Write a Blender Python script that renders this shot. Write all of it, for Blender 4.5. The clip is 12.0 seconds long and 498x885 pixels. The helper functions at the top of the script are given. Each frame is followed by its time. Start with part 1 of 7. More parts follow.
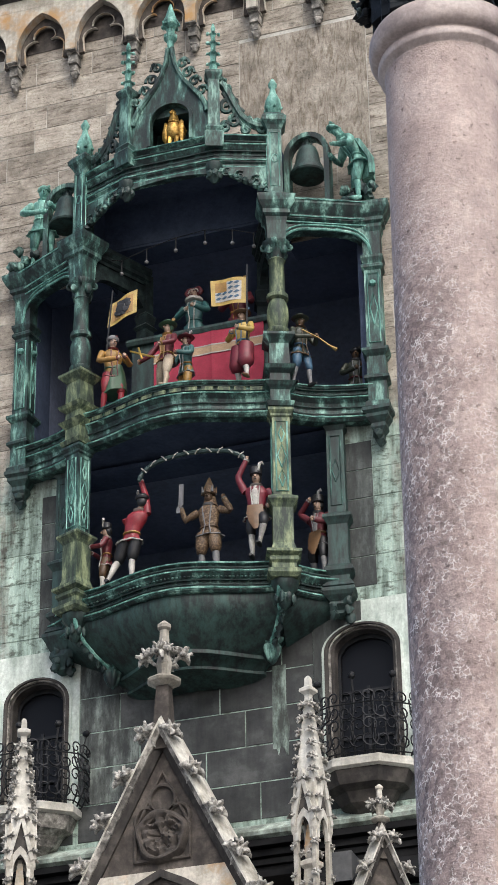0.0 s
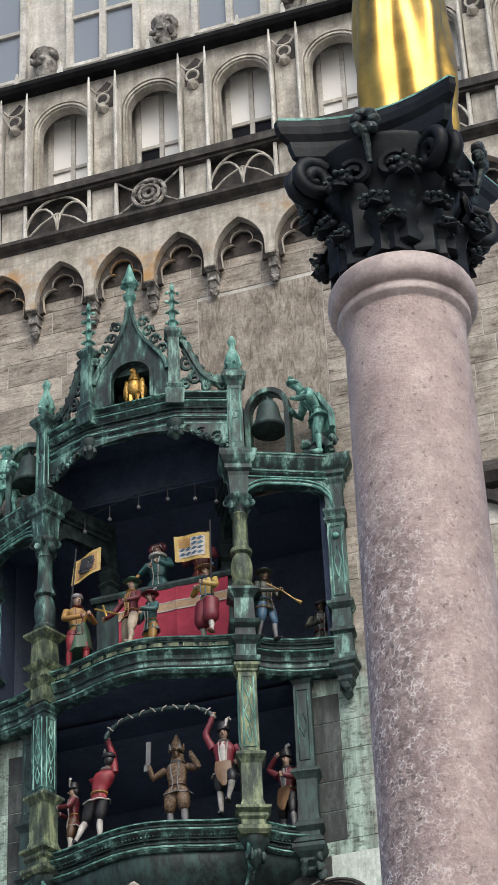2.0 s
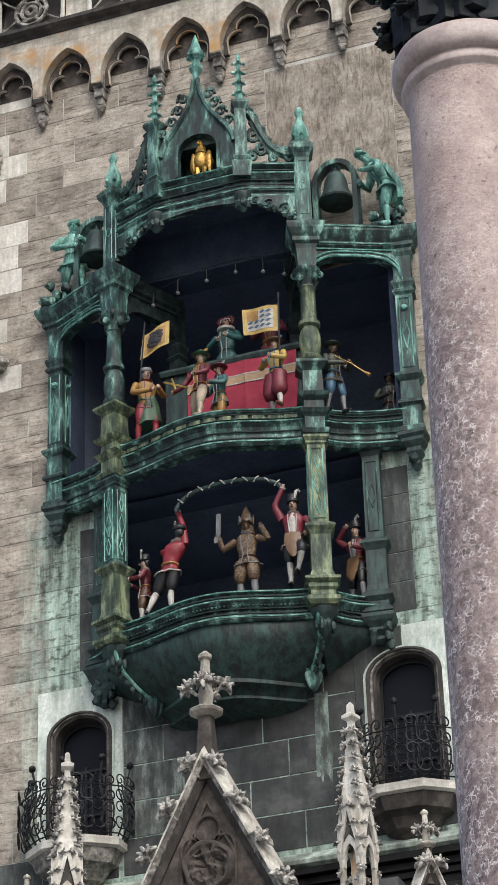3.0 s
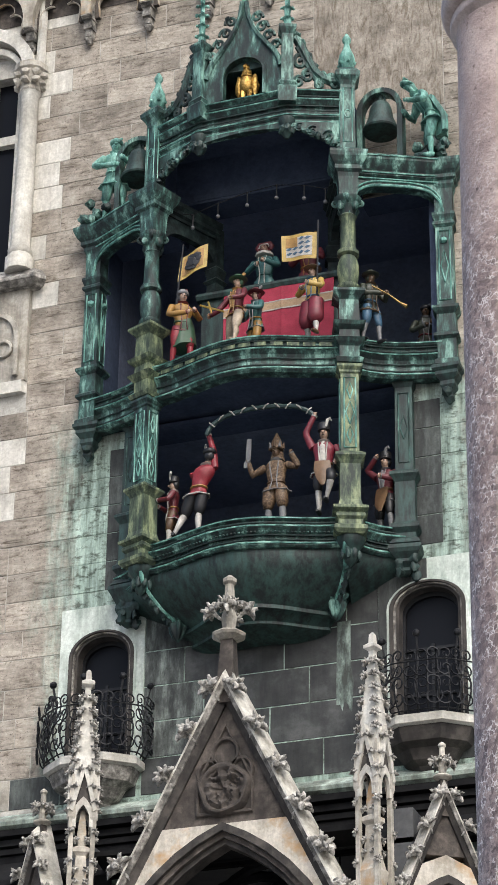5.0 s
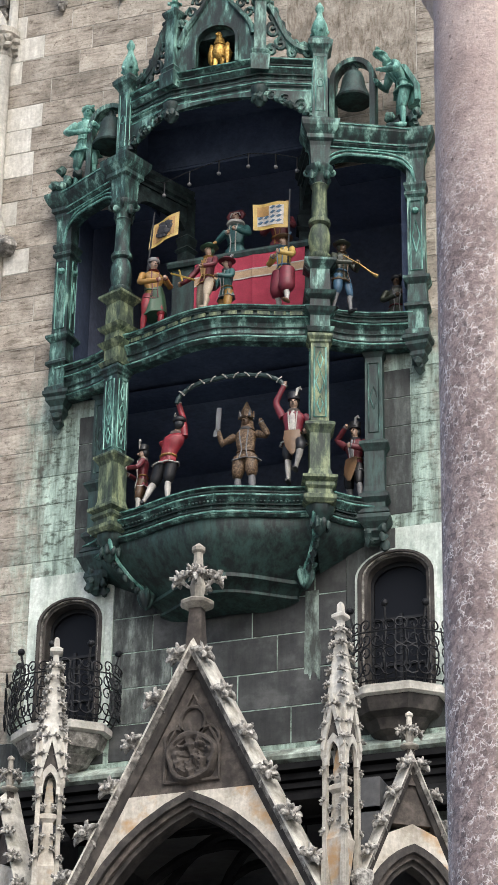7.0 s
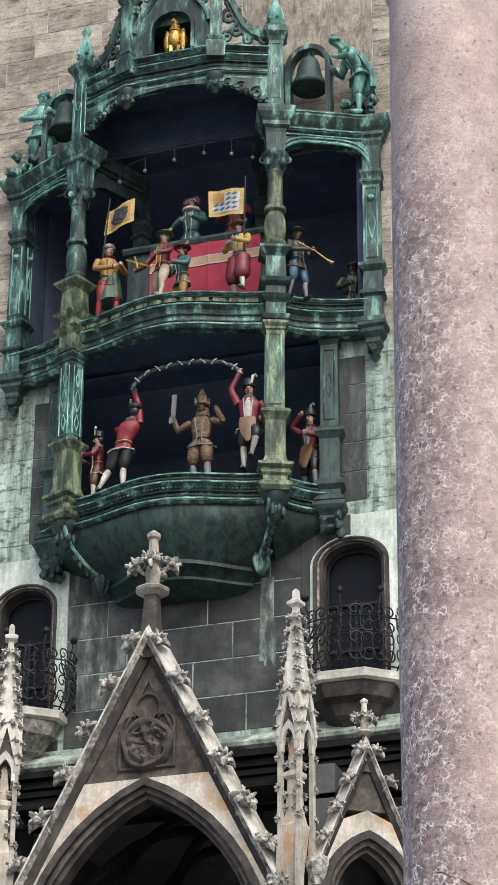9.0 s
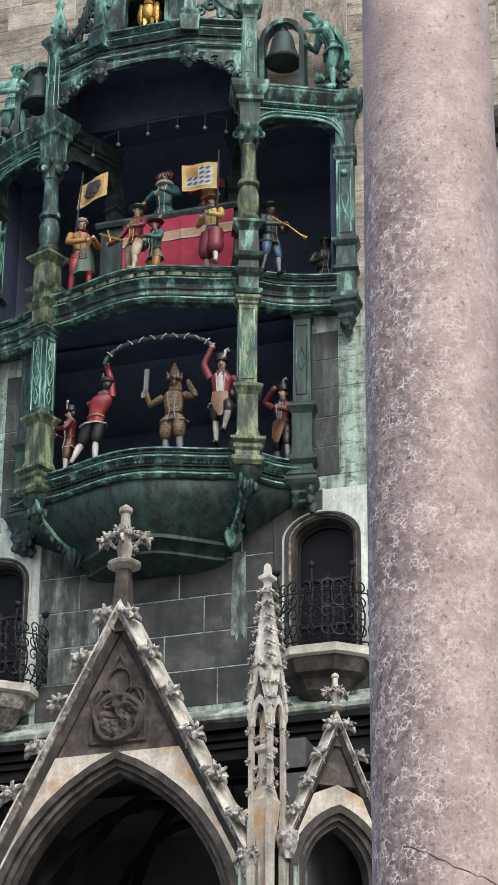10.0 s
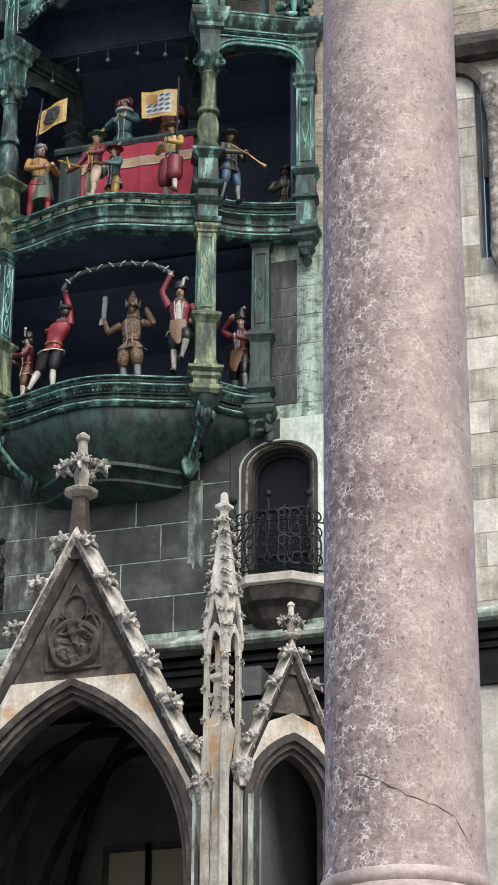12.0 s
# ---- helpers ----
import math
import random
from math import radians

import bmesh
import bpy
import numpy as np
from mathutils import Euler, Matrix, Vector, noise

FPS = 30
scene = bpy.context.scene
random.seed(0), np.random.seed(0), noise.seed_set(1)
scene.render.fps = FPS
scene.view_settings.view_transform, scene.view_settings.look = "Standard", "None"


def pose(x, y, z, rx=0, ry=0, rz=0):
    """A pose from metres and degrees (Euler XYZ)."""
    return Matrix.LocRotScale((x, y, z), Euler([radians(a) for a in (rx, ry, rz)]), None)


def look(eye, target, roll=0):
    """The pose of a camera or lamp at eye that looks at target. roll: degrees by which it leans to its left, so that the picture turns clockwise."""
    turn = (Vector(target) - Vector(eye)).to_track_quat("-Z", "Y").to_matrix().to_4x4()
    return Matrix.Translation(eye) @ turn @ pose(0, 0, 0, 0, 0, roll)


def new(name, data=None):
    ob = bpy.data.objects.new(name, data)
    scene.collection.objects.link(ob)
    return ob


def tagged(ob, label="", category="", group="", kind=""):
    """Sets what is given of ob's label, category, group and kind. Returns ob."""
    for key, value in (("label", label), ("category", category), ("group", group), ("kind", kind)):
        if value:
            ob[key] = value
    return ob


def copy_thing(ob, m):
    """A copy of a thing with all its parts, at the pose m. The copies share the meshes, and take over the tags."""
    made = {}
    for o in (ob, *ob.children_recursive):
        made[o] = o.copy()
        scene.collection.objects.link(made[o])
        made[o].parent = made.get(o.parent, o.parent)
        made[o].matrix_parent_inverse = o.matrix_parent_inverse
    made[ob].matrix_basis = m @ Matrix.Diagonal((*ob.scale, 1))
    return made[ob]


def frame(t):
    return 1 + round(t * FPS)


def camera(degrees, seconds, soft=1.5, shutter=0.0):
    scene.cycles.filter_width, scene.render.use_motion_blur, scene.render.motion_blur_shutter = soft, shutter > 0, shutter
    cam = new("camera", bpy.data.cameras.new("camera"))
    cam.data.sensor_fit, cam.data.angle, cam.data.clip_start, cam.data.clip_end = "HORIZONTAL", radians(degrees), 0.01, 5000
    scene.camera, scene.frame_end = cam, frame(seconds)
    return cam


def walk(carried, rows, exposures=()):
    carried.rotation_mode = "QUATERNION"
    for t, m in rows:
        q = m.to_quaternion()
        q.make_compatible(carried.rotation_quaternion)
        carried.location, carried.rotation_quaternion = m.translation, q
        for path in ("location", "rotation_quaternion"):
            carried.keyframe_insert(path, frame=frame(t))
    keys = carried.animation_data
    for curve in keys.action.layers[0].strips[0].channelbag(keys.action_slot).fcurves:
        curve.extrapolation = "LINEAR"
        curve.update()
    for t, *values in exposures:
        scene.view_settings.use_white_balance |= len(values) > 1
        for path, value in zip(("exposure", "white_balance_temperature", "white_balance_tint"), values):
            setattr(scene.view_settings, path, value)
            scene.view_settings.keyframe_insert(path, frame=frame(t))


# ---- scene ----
cam = camera(11.194, 12.0)
EYE = Vector((16.5, -45.5, 1.6))


def aim(yaw, pitch, roll, sway):
    """Looks from EYE, swayed to its right in metres, turned left by yaw from +y and raised by pitch, in degrees."""
    a, b = radians(yaw) + sway / 49.0, radians(pitch)
    eye = EYE + Vector((math.cos(a), math.sin(a), 0)) * sway
    way = Vector((-math.sin(a) * math.cos(b), math.cos(a) * math.cos(b), math.sin(b)))
    return look(eye, eye + way, roll)


TURNS = (
    (0, 18.436, 29.054, -0.938, 0),
    (0.5, 18.143, 29.092, -0.992, -0.0066),
    (1, 18.003, 30.526, -1.142, -0.0131),
    (1.5, 17.923, 32.644, -1.748, -0.0218),
    (2, 17.264, 34.765, -2.767, -0.0131),
    (2.5, 18.42, 32.556, -2.28, 0.0087),
    (3, 19.335, 29.714, -2.016, 0.0262),
    (3.5, 20.172, 28.323, -1.188, 0.0218),
    (5.5, 20, 28, 1, 0.0306),
    (6, 19.752, 27.493, 0.806, 0.0218),
    (6.5, 19.425, 27.292, 0.917, 0.0087),
    (8.5, 19.088, 27.721, 0.505, -0.0131),
    (9, 18.268, 27.071, 0.406, 0),
    (9.5, 17.508, 26.833, 0.239, 0.0114),
    (10, 17.565, 26.504, 0.332, 0.0131),
    (10.5, 17.828, 26.276, 0.783, 0.0175),
    (11, 17.625, 25.963, 0.822, 0.0262),
    (11.5, 17.068, 25.469, 0.495, 0.0262),
    (12, 16.494, 24.903, 0.333, 0.0218),
)
# the film's own exposure dips while it looks up at the bright gallery
walk(cam, [(t, aim(a, b, c, d)) for t, a, b, c, d in TURNS], ((0, 0.2), (1, 0.14), (1.5, 0.05), (2, -0.03), (2.5, -0.02), (3, 0.05), (3.5, 0.24), (5.5, 0.26), (9, 0.26), (10, 0.17), (10.5, 0.25), (11, 0.22), (11.5, 0.27), (12, 0.22)))


# ---- light ----
world = bpy.data.worlds.new("world")
scene.world = world
world.use_nodes = True
wn, wl = world.node_tree.nodes, world.node_tree.links
sky = wn.new("ShaderNodeTexSky")
sky.sky_type, sky.sun_disc = "NISHITA", False
SUN_EL, SUN_AZ = radians(46), radians(146)  # azimuth from +y (north) towards +x
sky.sun_elevation, sky.sun_rotation = SUN_EL, SUN_AZ
sky.air_density, sky.dust_density, sky.ozone_density = 1.0, 4.0, 1.0
soft_sky = wn.new("ShaderNodeHueSaturation")
soft_sky.inputs["Saturation"].default_value = 0.95
wl.new(sky.outputs[0], soft_sky.inputs["Color"])
wl.new(soft_sky.outputs[0], wn["Background"].inputs["Color"])
wn["Background"].inputs["Strength"].default_value = 0.2
sun = new("sun", bpy.data.lights.new("sun", "SUN"))
sun.data.energy, sun.data.angle, sun.data.color = 1.5, radians(35), (0.93, 1.0, 1.0)
sun_way = Vector((math.sin(SUN_AZ) * math.cos(SUN_EL), math.cos(SUN_AZ) * math.cos(SUN_EL), math.sin(SUN_EL)))
sun.matrix_basis = look(sun_way * 60, (0, 0, 0))


# ---- building helpers ----
X0 = 0.12  # middle of the tower front
ORIGIN = {}
rnd = random.Random(7)


def thing(name, label, category, at=(0, 0, 0), group="", kind=""):
    ob = new(name)
    ob.empty_display_size = 0.3
    ob.location = at
    ORIGIN[ob] = Vector(at)
    return tagged(ob, label, category, group, kind)


def finish(name, bm, materials, smooth=False):
    me = bpy.data.meshes.new(name)
    bmesh.ops.recalc_face_normals(bm, faces=bm.faces)
    bm.to_mesh(me)
    bm.free()
    for m in materials if isinstance(materials, (list, tuple)) else (materials,):
        me.materials.append(m)
    if smooth:
        me.polygons.foreach_set("use_smooth", [True] * len(me.polygons))
        me.set_sharp_from_angle(angle=radians(50))
    return me


def part(name, bm, materials, parent=None, label="", smooth=False):
    """One mesh object, in world coordinates, under a thing or under a part."""
    origin = ORIGIN.get(parent, Vector())
    if origin.length:
        bmesh.ops.translate(bm, verts=bm.verts, vec=-origin)
    ob = new(name, finish(name, bm, materials, smooth))
    ob.parent = parent
    ORIGIN[ob] = origin
    return tagged(ob, label)


def piece(name, me, parent, m):
    """An object on a shared mesh, at the pose m in the world."""
    ob = new(name, me)
    ob.parent = parent
    ob.matrix_basis = Matrix.Translation(-ORIGIN.get(parent, Vector())) @ m
    return ob


def box(bm, x0, x1, y0, y1, z0, z1, slot=0):
    v = [bm.verts.new((x, y, z)) for z in (z0, z1) for x, y in ((x0, y0), (x1, y0), (x1, y1), (x0, y1))]
    for f in ((3, 2, 1, 0), (4, 5, 6, 7), (0, 1, 5, 4), (1, 2, 6, 5), (2, 3, 7, 6), (3, 0, 4, 7)):
        bm.faces.new([v[i] for i in f]).material_index = slot


def rings(bm, loops, slot=0, caps=True, closed=True):
    """Skins a row of loops of equal length."""
    vs = [[bm.verts.new(p) for p in loop] for loop in loops]
    n = len(vs[0])
    for a, b in zip(vs, vs[1:]):
        for i in range(n if closed else n - 1):
            j = (i + 1) % n
            bm.faces.new((a[i], a[j], b[j], b[i])).material_index = slot
    if caps and closed:
        bm.faces.new(vs[0][::-1]).material_index = slot
        bm.faces.new(vs[-1]).material_index = slot
    return vs


def prism(bm, poly, a, b, axis="z", slot=0):
    def at(p, h):
        return (p[0], p[1], h) if axis == "z" else (p[0], h, p[1])
    rings(bm, [[at(p, a) for p in poly], [at(p, b) for p in poly]], slot)


def turned(bm, prof, cx=0.0, cy=0.0, n=16, rot=0.0, slot=0, grow=1.0):
    """A profile of (radius, z) turned about a vertical axis; n = 4 gives a square section of that half-width."""
    k = math.sqrt(2) if n == 4 else 1
    rot = radians(rot) + (math.pi / 4 if n == 4 else 0)
    rings(bm, [[(cx + grow * k * r * math.cos(rot + 2 * math.pi * i / n), cy + grow * k * r * math.sin(rot + 2 * math.pi * i / n), z)
                for i in range(n)] for r, z in prof], slot)


def sweep(bm, path, prof, slot=0):
    """A closed profile of (out, z) along a plan path; out is to the right of the way."""
    loops, n = [], len(path)
    for i, p in enumerate(path):
        a, b = Vector(path[max(i - 1, 0)]), Vector(path[min(i + 1, n - 1)])
        d0 = (Vector(p) - a).normalized() if i else (b - Vector(p)).normalized()
        d1 = (b - Vector(p)).normalized() if i < n - 1 else d0
        t = (d0 + d1).normalized()
        k = 1 / max(t.dot(d0), 0.5)
        nx, ny = t.y * k, -t.x * k
        loops.append([(p[0] + nx * o, p[1] + ny * o, z) for o, z in prof])
    rings(bm, loops, slot)


def tube(bm, pts, radius, n=6, slot=0):
    pts = [Vector(p) for p in pts]
    rad = radius if isinstance(radius, (list, tuple)) else [radius] * len(pts)
    loops, side = [], None
    for i, p in enumerate(pts):
        t = (pts[min(i + 1, len(pts) - 1)] - pts[max(i - 1, 0)]).normalized()
        if side is None:
            side = t.cross(Vector((0, 1, 0)) if abs(t.y) < 0.9 else Vector((1, 0, 0))).normalized()
        side = (side - t * side.dot(t)).normalized()
        up = t.cross(side)
        loops.append([p + rad[i] * (math.cos(2 * math.pi * j / n) * side + math.sin(2 * math.pi * j / n) * up) for j in range(n)])
    rings(bm, loops, slot)


def blob(bm, c, r, sub=1, rough=0.15, slot=0, squash=(1, 1, 1)):
    made = bmesh.ops.create_icosphere(bm, subdivisions=sub, radius=1.0)["verts"]
    for v in made:
        k = r * (1 + rough * (rnd.random() - 0.5) * 2)
        v.co = Vector((c[0] + v.co.x * k * squash[0], c[1] + v.co.y * k * squash[1], c[2] + v.co.z * k * squash[2]))
    for f in {f for v in made for f in v.link_faces}:
        f.material_index = slot


def band(bm, inner, outer, y0, y1, slot=0):
    """A flat band standing in the xz plane between two outlines of equal count, from y0 (front) to y1."""
    a = [[bm.verts.new((x, y, z)) for x, z in line] for y in (y0, y1) for line in (inner, outer)]
    for i in range(len(inner) - 1):
        for p, q in ((a[0], a[1]), (a[2], a[3]), (a[0], a[2]), (a[1], a[3])):
            vs = (p[i], p[i + 1], q[i + 1], q[i])
            if (p[i].co - p[i + 1].co).length > 1e-5 or (q[i].co - q[i + 1].co).length > 1e-5:
                try:
                    bm.faces.new(vs).material_index = slot
                except ValueError:
                    pass
    for i in (0, -1):
        bm.faces.new((a[0][i], a[1][i], a[3][i], a[2][i])).material_index = slot


def gothic(half, spring, rise, n=8, cx=0.0, foot=None):
    """A pointed arch outline from the left foot over the apex to the right foot."""
    r = (rise * rise + half * half) / (2 * half)
    top = math.atan2(rise, r - half)
    side = [(-half + r - r * math.cos(top * i / n), spring + r * math.sin(top * i / n)) for i in range(n + 1)]
    left = ([(-half, foot)] if foot is not None else []) + side
    return [(cx + x, z) for x, z in left] + [(cx - x, z) for x, z in left[:-1][::-1]]


def rounded(half, spring, rise, n=12, cx=0.0, foot=None):
    """A round or flat-elliptic arch outline, foot to foot."""
    side = [(cx - half * math.cos(math.pi * i / n), spring + rise * math.sin(math.pi * i / n)) for i in range(n + 1)]
    return ([(cx - half, foot)] if foot is not None else []) + side + ([(cx + half, foot)] if foot is not None else [])


def resample(line, n):
    d = [0.0]
    for p, q in zip(line, line[1:]):
        d.append(d[-1] + math.dist(p, q))
    out = []
    for i in range(n):
        s, k = d[-1] * i / (n - 1), 0
        while k < len(line) - 2 and d[k + 1] < s:
            k += 1
        f = (s - d[k]) / max(d[k + 1] - d[k], 1e-9)
        out.append(tuple(line[k][c] + f * (line[k + 1][c] - line[k][c]) for c in range(len(line[k]))))
    return out


def spiral(cx, cz, r0, r1, a0, turns, n=18):
    return [(cx + (r0 + (r1 - r0) * i / n) * math.cos(a0 + turns * 2 * math.pi * i / n),
             cz + (r0 + (r1 - r0) * i / n) * math.sin(a0 + turns * 2 * math.pi * i / n)) for i in range(n + 1)]


def framed(inner, cx, half, spring, top):
    """The square outline round an arch outline, point for point, with true corners."""
    out = []
    for x, z in inner:
        dx, dz = x - cx, z - spring
        if dz <= 0:
            out.append((cx + math.copysign(half, dx), z))
        else:
            k = max(abs(dx) / half, dz / (top - spring))
            out.append((cx + dx / k, spring + dz / k))
    for s in (-1, 1):
        i = min(range(len(out)), key=lambda j: math.hypot(out[j][0] - cx - s * half, out[j][1] - top))
        out[i] = (cx + s * half, top)
    return out


# ---- materials ----
def surface(name, colours, size=1.0, grain=14.0, rough=0.85, metal=0.0, bump=0.3, streak=0.0, own=0.0, stain=None, cells=None, spots=0.0, streak_tint=(0.03, 0.035, 0.03), tooled=0.0, drip=False, worn_shaded_side=None, gloss=0.5, wash=None, upright=False):
    """A weathered surface: colours along a broad noise, fine grain, runs down the face, stains, and a shade of its own for each piece."""
    m = bpy.data.materials.new(name)
    m.use_nodes = True
    nt = m.node_tree
    b = nt.nodes["Principled BSDF"]
    b.inputs["Roughness"].default_value, b.inputs["Metallic"].default_value = rough, metal

    b.inputs["Specular IOR Level"].default_value = gloss

    def node(kind, **inputs):
        nd = nt.nodes.new(kind)
        for k, v in inputs.items():
            socket = nd.inputs[k.replace("_", " ")]
            if isinstance(v, bpy.types.NodeSocket):
                nt.links.new(v, socket)
            else:
                socket.default_value = v
        return nd

    def noisy(vector, scale, detail=5.0, roughness=0.6, twist=0.0):
        return node("ShaderNodeTexNoise", Vector=vector, Scale=scale, Detail=detail, Roughness=roughness, Distortion=twist).outputs["Fac"]

    def ramp(fac, stops):
        nd = node("ShaderNodeValToRGB", Fac=fac)
        els = nd.color_ramp.elements
        while len(els) < len(stops):
            els.new(0.5)
        for e, (p, c) in zip(els, stops):
            e.position, e.color = p, (*c, 1) if len(c) == 3 else c
        return nd.outputs["Color"]

    def mixed(kind, fac, a, c):
        nd = nt.nodes.new("ShaderNodeMix")
        nd.data_type, nd.blend_type = "RGBA", kind
        for s, v in ((nd.inputs[0], fac), (nd.inputs[6], a), (nd.inputs[7], c)):
            if isinstance(v, bpy.types.NodeSocket):
                nt.links.new(v, s)
            elif isinstance(v, tuple):
                s.default_value = (*v, 1)
            else:
                s.default_value = v
        return nd.outputs[2]

    pos = node("ShaderNodeNewGeometry").outputs["Position"]
    info = node("ShaderNodeObjectInfo").outputs["Random"]
    if own:
        shift = node("ShaderNodeVectorMath", Vector=pos)
        shift.operation = "ADD"
        jump = node("ShaderNodeMath", Value=info)
        jump.operation, jump.inputs[1].default_value = "MULTIPLY", 37.0
        nt.links.new(jump.outputs[0], shift.inputs[1])
        spot_pos = shift.outputs[0]
    else:
        spot_pos = pos
    if drip:
        broad = noisy(node("ShaderNodeMapping", Vector=pos, Scale=(1.0, 1.0, 0.28)).outputs[0], 1.1 / size, 7.0, 0.68)
    else:
        broad = noisy(spot_pos, 1.1 / size, 6.0, 0.62)
    n = len(colours)
    lo, span = (0.39, 0.24) if drip else (0.34, 0.32)
    col = ramp(broad, [(lo + span * i / max(n - 1, 1), c) for i, c in enumerate(colours)])
    fine = noisy(pos, grain, 8.0, 0.7)
    col = mixed("MULTIPLY", 1.0, col, ramp(fine, [(0.3, (0.72, 0.72, 0.72)), (0.7, (1.2, 1.2, 1.2))]))
    height = fine
    if cells:
        # a net of pale calcite seams round dark and reddish grains
        bend = node("ShaderNodeTexNoise", Vector=pos, Scale=cells[0] * 0.9, Detail=3.0, Roughness=0.6).outputs["Color"]
        bent = mixed("ADD", 1.0, pos, mixed("MULTIPLY", 1.0, bend, (1.7 / cells[0],) * 3))
        seam = node("ShaderNodeTexVoronoi", Vector=bent, Scale=cells[0])
        seam.feature = "DISTANCE_TO_EDGE"
        specks = ramp(seam.outputs["Distance"], [(0.035, (1, 1, 1)), (0.11, (0, 0, 0))])
        flecks = ramp(noisy(pos, cells[0] * 0.42, 4.0, 0.65), [(0.48, (0, 0, 0)), (0.6, (1, 1, 1))])
        amount = mixed("MULTIPLY", 1.0, mixed("MULTIPLY", 1.0, specks, flecks), (cells[2],) * 3)
        grains = node("ShaderNodeTexVoronoi", Vector=bent, Scale=cells[0])
        grain_tone = ramp(grains.outputs["Color"], [(0.2, (0.36, 0.34, 0.38)), (0.45, (0.66, 0.64, 0.67)), (0.8, (0.88, 0.86, 0.87))])
        tone = mixed("MULTIPLY", 0.9, grain_tone, ramp(noisy(pos, cells[0] * 1.0, 4.0, 0.65, 0.4), [(0.36, (0.4, 0.385, 0.41)), (0.5, (0.85, 0.84, 0.86)), (0.62, (1.0, 1.0, 1.0))]))
        if worn_shaded_side:
            xyz = node("ShaderNodeSeparateXYZ", Vector=pos)

            def fade(socket, lo, hi, a, c):
                nd = node("ShaderNodeMapRange", Value=socket)
                for k, v in zip((1, 2, 3, 4), (lo, hi, a, c)):
                    nd.inputs[k].default_value = v
                nd.interpolation_type = "SMOOTHSTEP"
                return nd.outputs[0]
            west = fade(mixed("ADD", 1.0, xyz.outputs[0], mixed("MULTIPLY", 1.0, noisy(pos, 3.0), (0.2, 0.2, 0.2))), worn_shaded_side[0] - 0.28, worn_shaded_side[0] + 0.4, 1.0, 0.3)
            low = fade(xyz.outputs[2], worn_shaded_side[1], worn_shaded_side[2], 1.0, 0.12)
            worn = mixed("MULTIPLY", 1.0, west, low)
            amount = mixed("MULTIPLY", 1.0, amount, worn)
            # this side gets real wear, and also its shade as a darker tone
            col = mixed("MULTIPLY", worn, col, tone)
        else:
            col = mixed("MULTIPLY", 0.8, col, tone)
        col = mixed("MIX", amount, col, cells[1])
    if tooled:
        mp = node("ShaderNodeMapping", Vector=spot_pos, Scale=(2.6, 1.0, 0.6) if upright else (0.9, 1.0, 5.0), Rotation=(0, 0.25 if upright else 0.07, 0))
        tool = noisy(mp.outputs[0], 2.0, 7.0, 0.68, 2.2 if upright else 0.9)
        col = mixed("MULTIPLY", 1.0, col, ramp(tool, [(0.38, (0.58, 0.54, 0.5)), (0.47, (0.86, 0.84, 0.82)), (0.54, (1.0, 0.99, 0.98)), (0.66, (1.18, 1.16, 1.14))] if upright else [(0.33, (0.36, 0.325, 0.30)), (0.45, (0.88, 0.865, 0.85)), (0.54, (1.0, 0.99, 0.98)), (0.7, (1.25, 1.22, 1.19))]))
        height = mixed("ADD", tooled, height, tool)
    if spots:
        pits = ramp(noisy(pos, 26.0, 3.0, 0.5), [(0.28, (0.3, 0.26, 0.25)), (0.38, (1, 1, 1))])
        col = mixed("MULTIPLY", spots, col, pits)
    if streak:
        mp = node("ShaderNodeMapping", Vector=pos, Scale=(5.0, 5.0, 0.55))
        runs = ramp(noisy(mp.outputs[0], 1.0, 6.0, 0.7), [(0.42, (0, 0, 0)), (0.62, (1, 1, 1))])
        col = mixed("MIX", mixed("MULTIPLY", 1.0, runs, (streak,) * 3), col, streak_tint)
    if wash:
        # verdigris run down from the bay, with a ragged edge
        cx, half, soft, z0, z1 = wash
        sep = node("ShaderNodeSeparateXYZ", Vector=pos)

        def step(socket, lo, hi):
            nd = node("ShaderNodeMapRange", Value=socket)
            nd.inputs[1].default_value, nd.inputs[2].default_value = lo, hi
            nd.interpolation_type = "SMOOTHSTEP"
            return nd.outputs[0]

        def calc(op, a, c):
            nd = nt.nodes.new("ShaderNodeMath")
            nd.operation = op
            for s, v in zip(nd.inputs, (a, c)):
                if isinstance(v, bpy.types.NodeSocket):
                    nt.links.new(v, s)
                else:
                    s.default_value = v
            return nd.outputs[0]
        edge = noisy(node("ShaderNodeMapping", Vector=pos, Scale=(2.2, 2.2, 0.6)).outputs[0], 1.0, 6.0, 0.7)
        edge = calc("MULTIPLY", calc("SUBTRACT", edge, 0.5), 2.4)
        far_off = calc("ADD", calc("ABSOLUTE", calc("SUBTRACT", sep.outputs[0], cx), 0.0), edge)
        near = step(far_off, half + soft, half - soft)
        under = step(calc("ADD", sep.outputs[2], edge), z1, z0)
        runs = noisy(node("ShaderNodeMapping", Vector=pos, Scale=(4.0, 4.0, 0.5)).outputs[0], 1.0, 7.0, 0.7)
        green = ramp(runs, [(0.32, (0.075, 0.09, 0.078)), (0.44, (0.19, 0.25, 0.215)), (0.55, (0.35, 0.455, 0.40)), (0.7, (0.56, 0.68, 0.61))])
        green = mixed("MULTIPLY", 0.7, green, ramp(fine, [(0.3, (0.72, 0.72, 0.72)), (0.7, (1.2, 1.2, 1.2))]))
        pitted = node("ShaderNodeMapping", Vector=pos, Scale=(1.0, 1.0, 1.7)).outputs[0]
        green = mixed("MULTIPLY", 0.85, green, ramp(noisy(pitted, 3.6, 7.0, 0.72), [(0.38, (0.2, 0.19, 0.17)), (0.5, (1, 1, 1))]))
